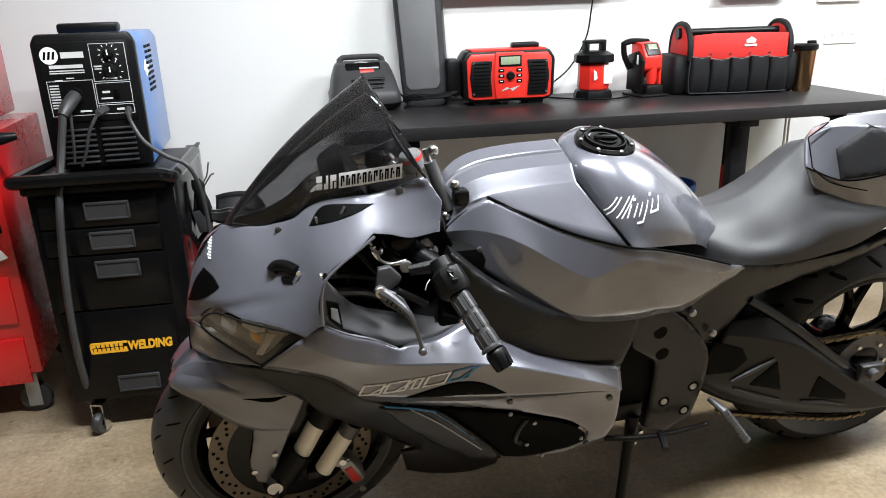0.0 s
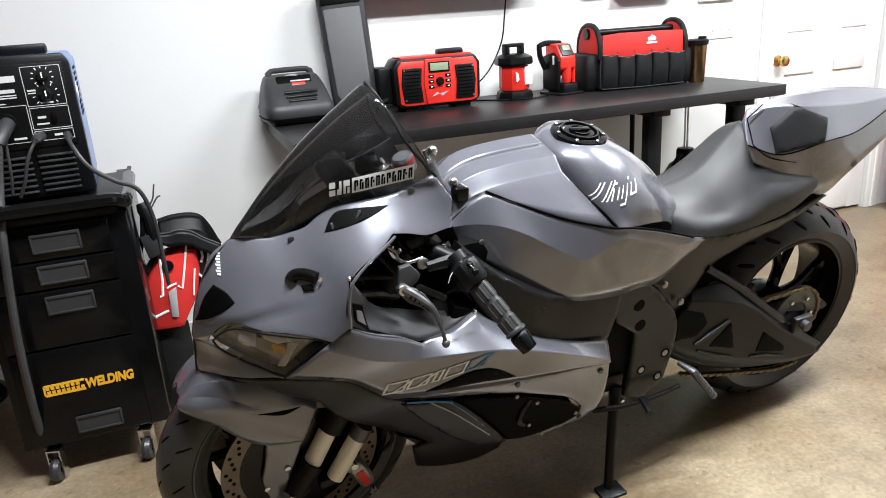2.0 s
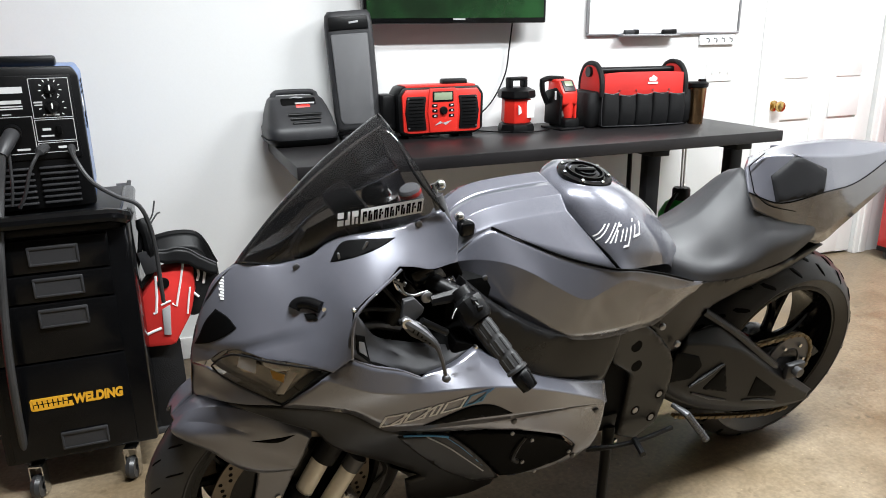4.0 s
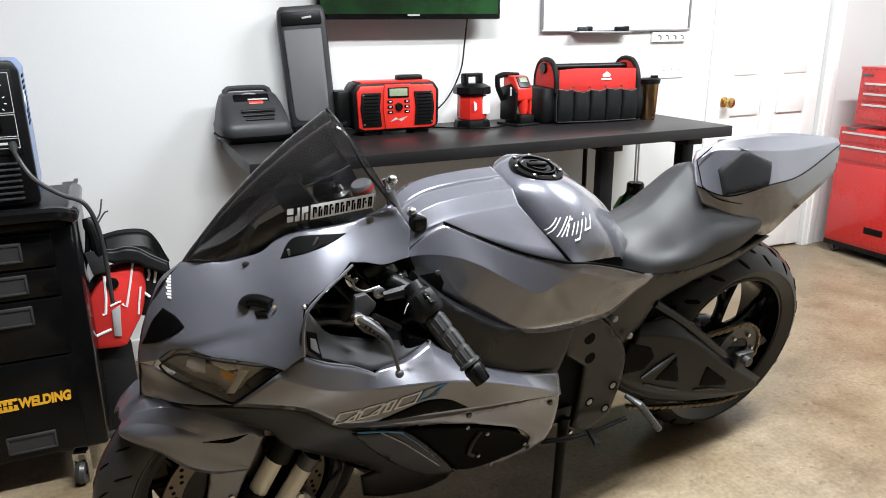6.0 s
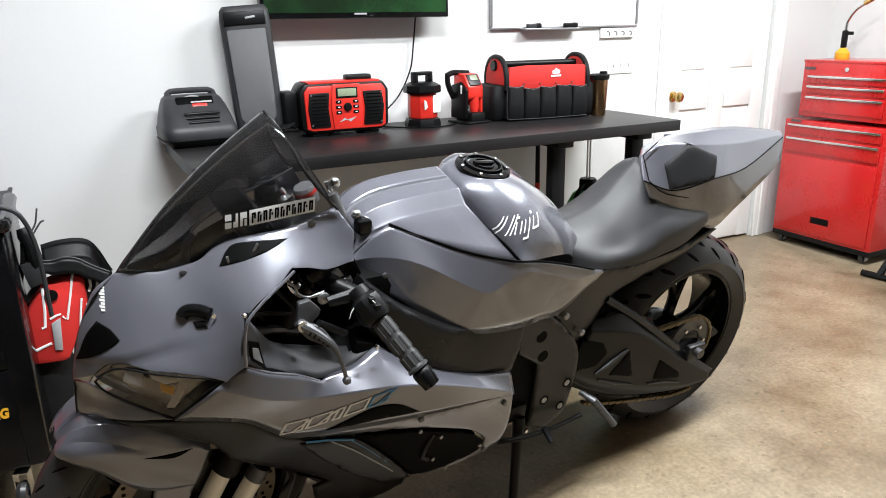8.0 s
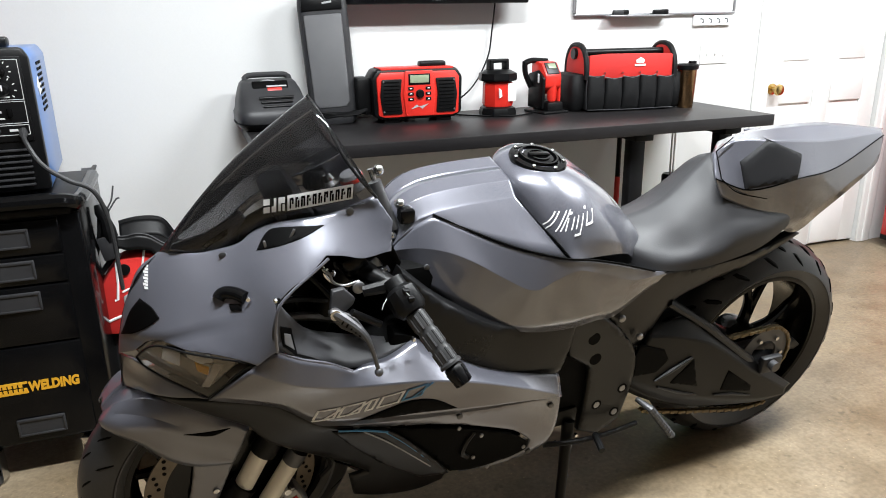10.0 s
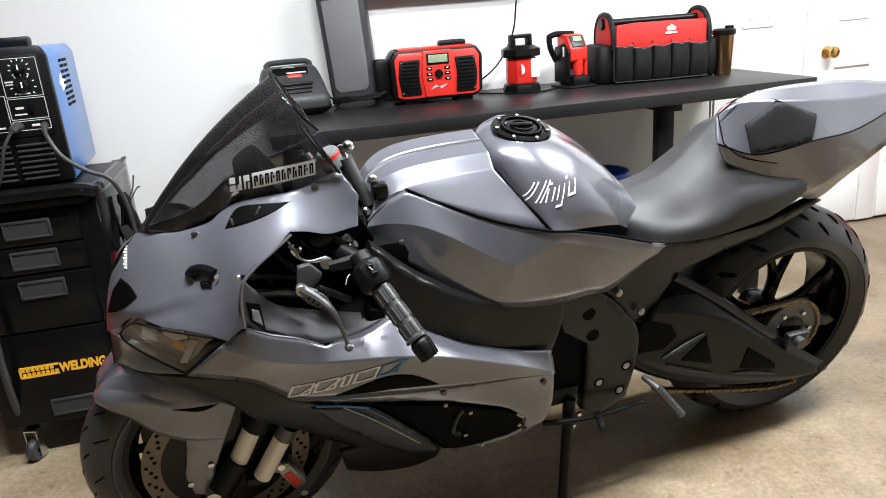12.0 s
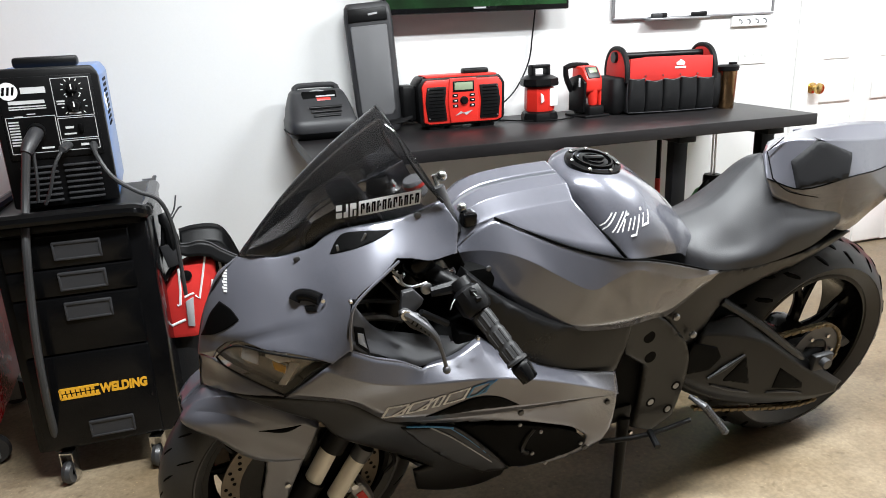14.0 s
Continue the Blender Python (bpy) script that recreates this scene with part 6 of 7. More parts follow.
# front fork, caliper and fender
for side in (1, -1):
    part("fork_leg", tube(bmesh.new(), [(1.292, side * 0.075, 0.451), (1.343, side * 0.075, 0.368)], 0.029, 20), "black_plastic", bike)
    part("fork_tube", tube(bmesh.new(), [(1.337, side * 0.075, 0.383), (1.390, side * 0.075, 0.282)], 0.0205, 20), "fork", bike, "pale gold fork tube")
    part("fork_bottom", tube(bmesh.new(), smooth_line([(1.386, side * 0.075, 0.290), (1.420, side * 0.078, 0.242), (1.456, side * 0.080, 0.195)], 3), 0.029, 16), "black_plastic", bike)
    part("damper_chamber", tube(bmesh.new(), [(1.284, side * 0.092, 0.342), (1.344, side * 0.092, 0.241)], 0.0195, 18), "fork", bike, "pale gold damper chamber")
    part("chamber_cap", tube(bmesh.new(), [(1.270, side * 0.092, 0.364), (1.287, side * 0.092, 0.336)], 0.0215, 18), "grey_metal", bike)
    part("chamber_bracket", boxes(((1.356, side * 0.085, 0.229), (0.05, 0.03, 0.03), 0.008)), "black_gloss", bike)
    nut = (1.452, side * 0.100, 0.221)
    part("axle_nut", tube(bmesh.new(), [Vector(nut) - Vector((0, side * 0.02, 0)), Vector(nut) + Vector((0, side * 0.008, 0))], [0.019, 0.017], 18), "chrome", bike)
    cal_at = (1.281, side * 0.078, 0.222)
    cal = part("brake_caliper", boxes((cal_at, (0.036, 0.05, 0.078), 0.012, pose(0, 0, 0, 0, 25).to_3x3().to_4x4()), (tuple(Vector(cal_at) + Vector((0.02, 0, 0.03))), (0.04, 0.04, 0.024), 0.008)), "alu", bike)
    part("caliper_logo", boxes((tuple(Vector(cal_at) + Vector((0, side * 0.026, 0))), (0.018, 0.003, 0.046), 0.001, pose(0, 0, 0, 0, 25).to_3x3().to_4x4())), "red_plastic", cal)
    for dz in (-0.045, 0.045):
        part("caliper_bolt", tube(bmesh.new(), [Vector(cal_at) + Vector((dz * 0.45, side * 0.02, dz)), Vector(cal_at) + Vector((dz * 0.45, side * 0.032, dz))], 0.008, 10), "chrome", cal)
    part("brake_hose", tube(bmesh.new(), smooth_line([(1.223, side * 0.080, 0.262), (1.204, side * 0.090, 0.299), (1.221, side * 0.090, 0.344), (1.254, side * 0.080, 0.384)], 5), 0.005, 8), "black_plastic", bike)
GUARD = [(1.478, 0.082, 0.392), (1.490, 0.084, 0.319), (1.498, 0.085, 0.281), (1.489, 0.085, 0.228), (1.460, 0.085, 0.212), (1.434, 0.083, 0.286), (1.398, 0.081, 0.368), (1.430, 0.081, 0.386)]
shell("fork_guard", (GUARD, []), "paint", "", edge=0.004)
for px, pz in ((GUARD[5][0] + 0.009, GUARD[5][2] + 0.012), (GUARD[3][0] + 0.002, GUARD[3][2] + 0.03)):
    part("fender_screw", turned([(0.007, 0), (0.0068, 0.003), (0.0045, 0.0042)], 12), "chrome", bike).matrix_basis = pose(px, 0.084, pz, -90)
CROWN = [(1.41 + 0.305 * math.cos(radians(a)), 0.0, 0.293 + 0.305 * math.sin(radians(a))) for a in (44, 54, 66, 80, 94)]
fd = facets("front_fender", [
    CROWN,
    [(1.626, 0.022, 0.509), (1.599, 0.045, 0.540), (1.557, 0.060, 0.552), (1.505, 0.068, 0.537), (1.453, 0.070, 0.512), (1.411, 0.070, 0.483), (1.385, 0.070, 0.462), (1.366, 0.070, 0.432)],
    [(1.630, 0.026, 0.506), (1.609, 0.054, 0.525), (1.571, 0.072, 0.527), (1.531, 0.081, 0.511), (1.491, 0.084, 0.484), (1.438, 0.085, 0.462), (1.404, 0.083, 0.457), (1.371, 0.080, 0.432)],
    [(1.634, 0.030, 0.500), (1.621, 0.055, 0.509), (1.595, 0.077, 0.512), (1.559, 0.087, 0.500), (1.519, 0.089, 0.480), (1.490, 0.088, 0.448), (1.455, 0.087, 0.413), (1.401, 0.085, 0.370)],
    [(1.634, 0.030, 0.494), (1.627, 0.050, 0.494), (1.604, 0.074, 0.489), (1.570, 0.083, 0.466), (1.543, 0.086, 0.433), (1.513, 0.087, 0.403), (1.471, 0.086, 0.378), (1.408, 0.084, 0.364)],
], "paint", "grey front fender", rows=4, bulge=0.002, width=0.002, thick=0.004)
shell("fender_vent", ([(1.491, 0.088, 0.469), (1.450, 0.088, 0.461), (1.402, 0.088, 0.456), (1.440, 0.088, 0.450)], []), "void", edge=0.001, proud=0.004, skin=skin_of(fd))

# rear end: swingarm, chain, sprocket
SWINGARM_LINES = [
    [(0.400, 0.110, 0.500), (0.312, 0.110, 0.512), (0.273, 0.110, 0.497), (0.212, 0.112, 0.450), (0.058, 0.113, 0.343), (-0.166, 0.115, 0.186)],
    [(0.423, 0.130, 0.492), (0.344, 0.133, 0.476), (0.241, 0.133, 0.438), (0.178, 0.133, 0.402), (0.046, 0.133, 0.305), (-0.129, 0.130, 0.190)],
    [(0.470, 0.132, 0.368), (0.388, 0.134, 0.311), (0.271, 0.134, 0.252), (0.124, 0.133, 0.208), (-0.032, 0.132, 0.178), (-0.134, 0.130, 0.176)],
]
facets("swingarm", SWINGARM_LINES, "steel_black", "dark cast aluminium swingarm", thick=0.02, width=0.004)
for side in (1, -1):
    part("swingarm_beam", tube(bmesh.new(), smooth_line([(x, side * (y - 0.03), z) for x, y, z in SWINGARM_LINES[2]], 3), 0.026, 10), "steel_black", bike)
# near-black plates on the arm paint the shade of its pockets
for points in ([(0.448, 0.136, 0.480), (0.370, 0.136, 0.450), (0.348, 0.136, 0.414), (0.381, 0.136, 0.382), (0.450, 0.136, 0.386), (0.462, 0.136, 0.443)], [(0.262, 0.136, 0.396), (0.227, 0.136, 0.299), (0.330, 0.136, 0.335)], [(0.127, 0.136, 0.327), (0.024, 0.136, 0.251), (0.021, 0.136, 0.230), (0.139, 0.136, 0.262)]):
    shell("pocket_shade", (points, []), "void", edge=0.002, thick=0.004, proud=0.009, both=False)
for line, wide in (([(0.367, 0.146, 0.334), (0.297, 0.147, 0.300), (0.225, 0.146, 0.272)], 0.0045), ([(0.160, 0.146, 0.254), (0.092, 0.146, 0.240), (0.017, 0.145, 0.214)], 0.004), ([(0.273, 0.146, 0.404), (0.335, 0.147, 0.378), (0.381, 0.146, 0.356)], 0.006)):
    part("pocket_lip", tube(bmesh.new(), line, [wide * 0.6, wide, wide * 0.5], 8), "grey_plastic", bike)
shell("hugger_arm", ([(0.021, 0.070, 0.328), (-0.027, 0.070, 0.331), (-0.203, 0.070, 0.305), (-0.231, 0.070, 0.281), (-0.208, 0.070, 0.268), (-0.022, 0.070, 0.308)], []), "grey_plastic", "", edge=0.004, thick=0.02, both=False)
part("axle_block", boxes(((-0.035, 0.135, 0.305), (0.07, 0.02, 0.05), 0.006)), "grey_plastic", bike)
part("axle_nut", tube(bmesh.new(), [(-0.03, 0.14, 0.31), (-0.03, 0.162, 0.31)], 0.015, 14), "grey_metal", bike)
part("sprocket", revolve([(0.045, 0.104), (0.084, 0.104), (0.084, 0.11), (0.045, 0.11)], 44), "grey_metal", rear)
for k in range(6):
    a = 2 * math.pi * k / 6
    part("sprocket_bolt", turned([(0.007, 0), (0.006, 0.008)], 8), "chrome", rear).matrix_basis = pose(0.06 * math.cos(a), 0.11, 0.06 * math.sin(a), -90)
chain_low = [(0.369, 0.107, 0.230), (0.296, 0.107, 0.207), (0.175, 0.107, 0.175), (-0.002, 0.107, 0.135), (-0.097, 0.107, 0.134)]
sprocket_run = [(-0.03 + 0.09 * math.cos(radians(a)), 0.107, 0.318 + 0.09 * math.sin(radians(a))) for a in range(285, 84, -20)]
chain_run = along(smooth_line(chain_low + sprocket_run + [(0.3, 0.107, 0.4), (0.52, 0.107, 0.385)], 6, corner=100), 98)
chain = part("drive_chain", tube(bmesh.new(), chain_run, 0.004, 6), "gold", bike, "gold drive chain")
link_me = None
for k in range(96):
    (x0, _, z0), (x1, _, z1) = chain_run[k], chain_run[k + 1]
    if link_me is None:
        ob = part("link", boxes(((0, 0.0065, 0), (0.0145, 0.002, 0.0095), 0.001), ((0, -0.0065, 0), (0.0145, 0.002, 0.0095), 0.001)), "gold", chain)
        link_me = ob.data
    else:
        ob = new("link", link_me)
        ob.parent = chain
    ob.matrix_basis = pose((x0 + x1) / 2, 0.107 + 0.002 * (k % 2), (z0 + z1) / 2, 0, -math.degrees(math.atan2(z1 - z0, x1 - x0)), 0)
part("front_sprocket", revolve([(0.01, 0.1), (0.036, 0.1), (0.036, 0.112), (0.01, 0.112)], 20), "disc", bike).matrix_basis = pose(0.555, 0, 0.345)
part("chain_guard", tube(bmesh.new(), smooth_line([(0.358, 0.110, 0.564), (0.237, 0.120, 0.483), (0.089, 0.125, 0.368), (0.029, 0.125, 0.325)], 4), [0.012] * 12 + [0.008], 8), "dark_satin", bike)
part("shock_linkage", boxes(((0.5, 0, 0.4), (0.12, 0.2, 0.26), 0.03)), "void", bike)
peg = part("foot_peg", tube(bmesh.new(), [(0.441, 0.160, 0.327), (0.428, 0.200, 0.324), (0.367, 0.230, 0.245)], [0.007, 0.0095, 0.009], 10), "grey_metal", bike, "knurled footpeg")
for k in range(9):
    a, b = Vector([(0.441, 0.160, 0.327), (0.428, 0.200, 0.324), (0.367, 0.230, 0.245)][1]), Vector([(0.441, 0.160, 0.327), (0.428, 0.200, 0.324), (0.367, 0.230, 0.245)][2])
    p = a.lerp(b, (k + 0.5) / 9)
    d = (b - a).normalized() * 0.0025
    part("knurl", tube(bmesh.new(), [p - d, p + d], 0.0105, 10), "grey_metal", peg)
part("shift_rod", tube(bmesh.new(), smooth_line([(0.708, 0.170, 0.269), (0.638, 0.190, 0.274), (0.547, 0.190, 0.269), (0.445, 0.180, 0.268)], 4), 0.0065, 8), "black_plastic", bike)
part("shift_peg", tube(bmesh.new(), [(0.576, 0.190, 0.278), (0.588, 0.240, 0.274)], 0.0085, 8), "black_plastic", bike)
ks = [(0.630, 0.150, 0.304), (0.646, 0.180, 0.223), (0.662, 0.210, 0.103)]
k0, k1 = Vector(ks[0]), Vector(ks[2])
foot = k1 + (k1 - k0) * ((-(k1.z) + 0.045) / (k1.z - k0.z))
part("kickstand", tube(bmesh.new(), [k0, k0.lerp(foot, 0.5), foot], [0.016, 0.013, 0.012], 12), "black_plastic", bike, "black kickstand")
part("kickstand_foot", boxes((tuple(foot + Vector((0, 0.01, 0.0))), (0.07, 0.05, 0.012), 0.004)), "black_plastic", bike)
part("stand_bracket", boxes((tuple(k0 + Vector((0.02, -0.02, 0.01))), (0.09, 0.04, 0.05), 0.01)), "black_plastic", bike)

# handlebars and levers
gp = [(1.104, 0.200, 0.794), (1.083, 0.245, 0.759), (1.056, 0.290, 0.716), (1.038, 0.320, 0.687), (1.020, 0.340, 0.666)]
bar = part("clip_on_bar", tube(bmesh.new(), smooth_line(gp, 4), 0.012, 12), "black_plastic", bike)
gl = along(smooth_line(gp[1:4], 8), 25)


def grip(parent, line):
    """Rubber sleeve in three padded sections with a flange at the outer end."""
    sleeve = part("grip", tube(bmesh.new(), line, [0.0168 if k in (8, 16) else 0.0178 for k in range(23)] + [0.0215, 0.0215], 20), "rubber", parent, "padded black rubber grip")
    d = (line[-1] - line[0]).normalized()
    u = d.orthogonal().normalized()
    for section in (range(1, 8), range(9, 16), range(17, 23)):
        for k in range(9):
            off = Matrix.Rotation(2 * math.pi * k / 9, 3, d) @ u * 0.0165
            part("grip_pad", tube(bmesh.new(), [line[i] + off for i in section], 0.0034, 6), "rubber", sleeve)
    tip_dir = (Vector(line[-1]) - Vector(line[-3])).normalized()
    end = part("bar_end", tube(bmesh.new(), [line[-1] + tip_dir * v for v in (0.0, 0.004, 0.012, 0.034, 0.04)], [0.014, 0.018, 0.0195, 0.0165, 0.013], 18), "black_plastic", parent, "fluted black bar end")
    for k in range(6):
        off = Matrix.Rotation(2 * math.pi * k / 6, 3, d) @ u * 0.0165
        part("flute", tube(bmesh.new(), [line[-1] + tip_dir * 0.008 + off, line[-1] + tip_dir * 0.038 + off * 0.85], 0.004, 6), "black_gloss", end)


grip(bar, gl)
ax = (Vector(gp[1]) - Vector(gp[0])).normalized()
part("switch_box", tube(bmesh.new(), [Vector(gp[0]) + ax * 0.005, Vector(gp[0]) + ax * 0.015, Vector(gp[0]) + ax * 0.05, Vector(gp[0]) + ax * 0.06], [0.02, 0.031, 0.031, 0.024], 10), "black_plastic", bar)
for d, m_ in ((0.02, "white"), (0.036, "grey_print")):
    part("switch", boxes((tuple(Vector(gp[0]) + ax * d + Vector((0.0, 0.022, 0.02))), (0.012, 0.012, 0.01), 0.003)), "black_plastic", bar)
right = [Vector((p[0], -p[1], p[2])) for p in gp]
rb = part("clip_on_bar", tube(bmesh.new(), smooth_line(right, 4), 0.012, 12), "black_plastic", bike)
grip(rb, along(smooth_line(right[1:4], 8), 25))
part("fluid_reservoir", turned([(0.02, 0), (0.024, 0.005), (0.024, 0.035), (0.02, 0.042)], 18), "black_plastic", bike, "small dark brake fluid reservoir").matrix_basis = pose(1.17, -0.12, 0.865)
lv = [(1.217, 0.200, 0.758), (1.190, 0.215, 0.740), (1.170, 0.235, 0.723), (1.158, 0.245, 0.689), (1.149, 0.250, 0.649)]
ll = smooth_line(lv, 6)
lever = part("clutch_lever", tube(bmesh.new(), ll, [0.0115 - 0.0075 * min(1, 1.5 * k / len(ll)) for k in range(len(ll))], 10), "grey_metal", bike, "machined grey clutch lever")
blade = shell("lever_blade", ([(1.225, 0.204, 0.751), (1.215, 0.202, 0.762), (1.190, 0.212, 0.755), (1.175, 0.222, 0.741), (1.160, 0.236, 0.713), (1.172, 0.236, 0.712), (1.186, 0.226, 0.722), (1.208, 0.210, 0.731)], []), "grey_metal", "drilled lever blade", both=False, thick=0.006, edge=0.0015, parent=lever)
for p in [(1.206, 0.216, 0.746), (1.199, 0.220, 0.741), (1.191, 0.223, 0.736), (1.184, 0.227, 0.730), (1.178, 0.232, 0.725)]:
    part("slot", boxes((tuple(p), (0.0025, 0.003, 0.008), 0.0006, pose(0, 0, 0, 0, -30).to_3x3().to_4x4())), "void", blade)
part("pivot_washer", tube(bmesh.new(), [Vector(lv[0]) + Vector((0, 0.004, 0)), Vector(lv[0]) + Vector((0, 0.01, 0.001))], 0.0095, 16), "chrome", lever)
part("lever_ball", bmesh.ops.create_uvsphere((_b := bmesh.new()), u_segments=12, v_segments=8, radius=0.0085) and _b, "grey_metal", lever).matrix_basis = pose(*lv[-1])
part("lever_pivot", tube(bmesh.new(), [Vector(lv[0]) + Vector((0, -0.012, -0.006)), Vector(lv[0]) + Vector((0, 0.006, 0.006))], 0.0085, 14), "alu", lever)
shell("lever_perch", ([(1.217, 0.190, 0.796), (1.195, 0.188, 0.797), (1.175, 0.190, 0.774), (1.182, 0.194, 0.763), (1.204, 0.200, 0.752), (1.224, 0.200, 0.756)], []), "grey_plastic", "dark cast lever perch", both=False, thick=0.009, edge=0.002)
part("perch_arm", tube(bmesh.new(), [Vector(gp[0]) - ax * 0.004, Vector(gp[0]).lerp(Vector(lv[0]), 0.5) + Vector((0, -0.012, 0.01))], [0.014, 0.01], 8), "black_plastic", bike)
part("perch_clamp", tube(bmesh.new(), [Vector(gp[0]) - ax * 0.012, Vector(gp[0]) + ax * 0.008], 0.021, 14), "black_plastic", bike)
part("adjuster_wheel", tube(bmesh.new(), [Vector(lv[0]) + Vector((-0.085, 0.004, -0.038)), Vector(lv[0]) + Vector((-0.03, 0.006, 0.0))], 0.007, 12), "black_plastic", bike)
part("clip_on_clamp", tube(bmesh.new(), [Vector((1.165, 0.105, 0.8)), Vector(gp[0])], [0.026, 0.014], 12), "black_plastic", bike)
part("clutch_cable", tube(bmesh.new(), smooth_line([Vector(lv[0]) + Vector((-0.046, -0.015, -0.039)), (1.26, 0.15, 0.83), (1.22, 0.11, 0.87), (1.12, 0.08, 0.82)], 6), 0.0045, 8), "black_plastic", bike)
part("cable_end", tube(bmesh.new(), smooth_line([(1.225, 0.160, 0.826), (1.214, 0.165, 0.817), (1.210, 0.168, 0.804), (1.193, 0.170, 0.794), (1.162, 0.172, 0.799)], 5), 0.0026, 8), "alu", bike, "bright cable ferrule")
part("cable_end", tube(bmesh.new(), smooth_line([(1.226, 0.150, 0.832), (1.216, 0.160, 0.819), (1.203, 0.165, 0.819)], 5), [0.003 + 0.0035 * (k % 5 > 2) for k in range(11)], 8), "chrome", bike, "bright cable adjuster")
for dz in (0.0, 0.02):
    part("brake_hose", tube(bmesh.new(), smooth_line([(1.2, 0.07, 0.86 - dz), (1.25, 0.1, 0.83 - dz), (1.27, 0.12, 0.75 - dz), (1.22, 0.1, 0.66)], 6), 0.006, 8), "black_plastic", bike)
part("handlebar_bracket", boxes(((1.16, 0.13, 0.815), (0.05, 0.045, 0.05), 0.01, pose(0, 0, 0, 0, 20).to_3x3().to_4x4())), "black_gloss", bike)
for side in (1, -1):
    part("fork_cap", turned([(0.026, 0), (0.026, 0.02), (0.014, 0.026), (0.01, 0.04)], 18), "chrome", bike).matrix_basis = pose(1.135, side * 0.105, 0.862, 0, 22)
    part("fork_upper", tube(bmesh.new(), [(1.14, side * 0.105, 0.86), (1.31, side * 0.1, 0.52)], 0.027, 16), "black_plastic", bike)

# brackets, tubes and pipes seen in the cockpit opening
shell("stay_plate", ([(1.188, 0.130, 0.823), (1.145, 0.130, 0.817), (1.127, 0.135, 0.792), (1.156, 0.135, 0.785), (1.182, 0.132, 0.803)], []), "grey_metal", "cast grey stay", both=False, edge=0.002, thick=0.008)
shell("stay_plate", ([(1.146, 0.142, 0.807), (1.129, 0.142, 0.808), (1.124, 0.144, 0.798), (1.140, 0.144, 0.793)], []), "chrome", "", both=False, edge=0.001, thick=0.006)
for run, r, tone in (([(1.223, 0.150, 0.825), (1.219, 0.152, 0.810), (1.206, 0.154, 0.794), (1.183, 0.156, 0.786), (1.164, 0.158, 0.788)], 0.0038, "chrome"), ([(1.201, 0.140, 0.829), (1.196, 0.142, 0.816), (1.177, 0.146, 0.800), (1.158, 0.150, 0.788)], 0.003, "black_gloss"), ([(1.164, 0.158, 0.788), (1.145, 0.160, 0.791), (1.116, 0.158, 0.805)], 0.006, "black_gloss"), ([(1.311, 0.190, 0.795), (1.269, 0.160, 0.775), (1.216, 0.140, 0.750)], 0.006, "black_plastic"), ([(1.294, 0.170, 0.747), (1.246, 0.130, 0.716), (1.196, 0.120, 0.693)], 0.009, "grey_metal")):
    part("cockpit_pipe", tube(bmesh.new(), smooth_line(run, 5), r, 8), tone, bike)
for p, r in zip([(1.164, 0.172, 0.787), (1.319, 0.205, 0.808), (1.117, 0.162, 0.806), (1.065, 0.200, 0.671)], (0.012, 0.004, 0.0065, 0.005)):
    part("bright_bolt", turned([(r, 0), (r * 0.95, 0.005), (r * 0.6, 0.007)], 14), "alu" if r > 0.01 else "chrome", bike).matrix_basis = pose(*p, -90)
for line in ([(1.134, 0.238, 0.796), (1.140, 0.240, 0.789), (1.143, 0.240, 0.777)], [(1.100, 0.243, 0.806), (1.094, 0.244, 0.799)]):
    part("switch_mark", tube(bmesh.new(), [(x, y + 0.004, z) for x, y, z in line], 0.0008, 6), "white", bike)

# steering damper, brake reservoir and bits round the engine gap
dm = [Vector(p) for p in [(1.088, 0.030, 0.929), (1.071, 0.040, 0.880), (1.054, 0.050, 0.833)]]
damper = part("steering_damper", tube(bmesh.new(), [dm[0], dm[1], dm[2]], 0.0125, 16), "grey_metal", bike, "grey steering damper cylinder")
part("damper_rod", tube(bmesh.new(), [dm[0], dm[0] + (dm[0] - dm[2]) * 0.25], 0.005, 10), "chrome", damper)
for p in [(1.081, 0.030, 0.951), (1.043, 0.050, 0.885), (1.061, 0.055, 0.822)]:
    part("ball_end", bmesh.ops.create_uvsphere((_b := bmesh.new()), u_segments=16, v_segments=10, radius=0.011) and _b, "chrome", damper).matrix_basis = pose(*p)
for p in [(1.033, 0.060, 0.864)]:
    part("damper_bracket", boxes((tuple(p), (0.03, 0.03, 0.03), 0.005)), "black_gloss", bike)
for p in [(1.105, -0.060, 0.896)]:
    pot = part("brake_reservoir", turned([(0.02, -0.02), (0.024, -0.016), (0.024, 0.014), (0.02, 0.02)], 20), "mesh_grey", bike, "grey brake fluid reservoir with red mark")
    pot.matrix_basis = pose(*p, 0, 20)
    part("red_mark", turned([(0.0244, 0.004), (0.0244, 0.012)], 20), "red_plastic", pot)
cl = [Vector(p) for p in [(1.142, 0.150, 0.788), (1.112, 0.165, 0.809)]]
part("bar_clamp", tube(bmesh.new(), [cl[0], cl[0].lerp(cl[1], 0.7), cl[1]], [0.013, 0.013, 0.009], 14), "black_gloss", bike)
part("clamp_bolt", tube(bmesh.new(), [cl[1], cl[1] + (cl[1] - cl[0]) * 0.2], 0.007, 12), "chrome", bike)
part("stem_plate", boxes((tuple(Vector([(1.130, 0.110, 0.789)][0])), (0.06, 0.03, 0.035), 0.008, pose(0, 0, 0, 0, 30).to_3x3().to_4x4())), "alu", bike, "bright cast stem plate")
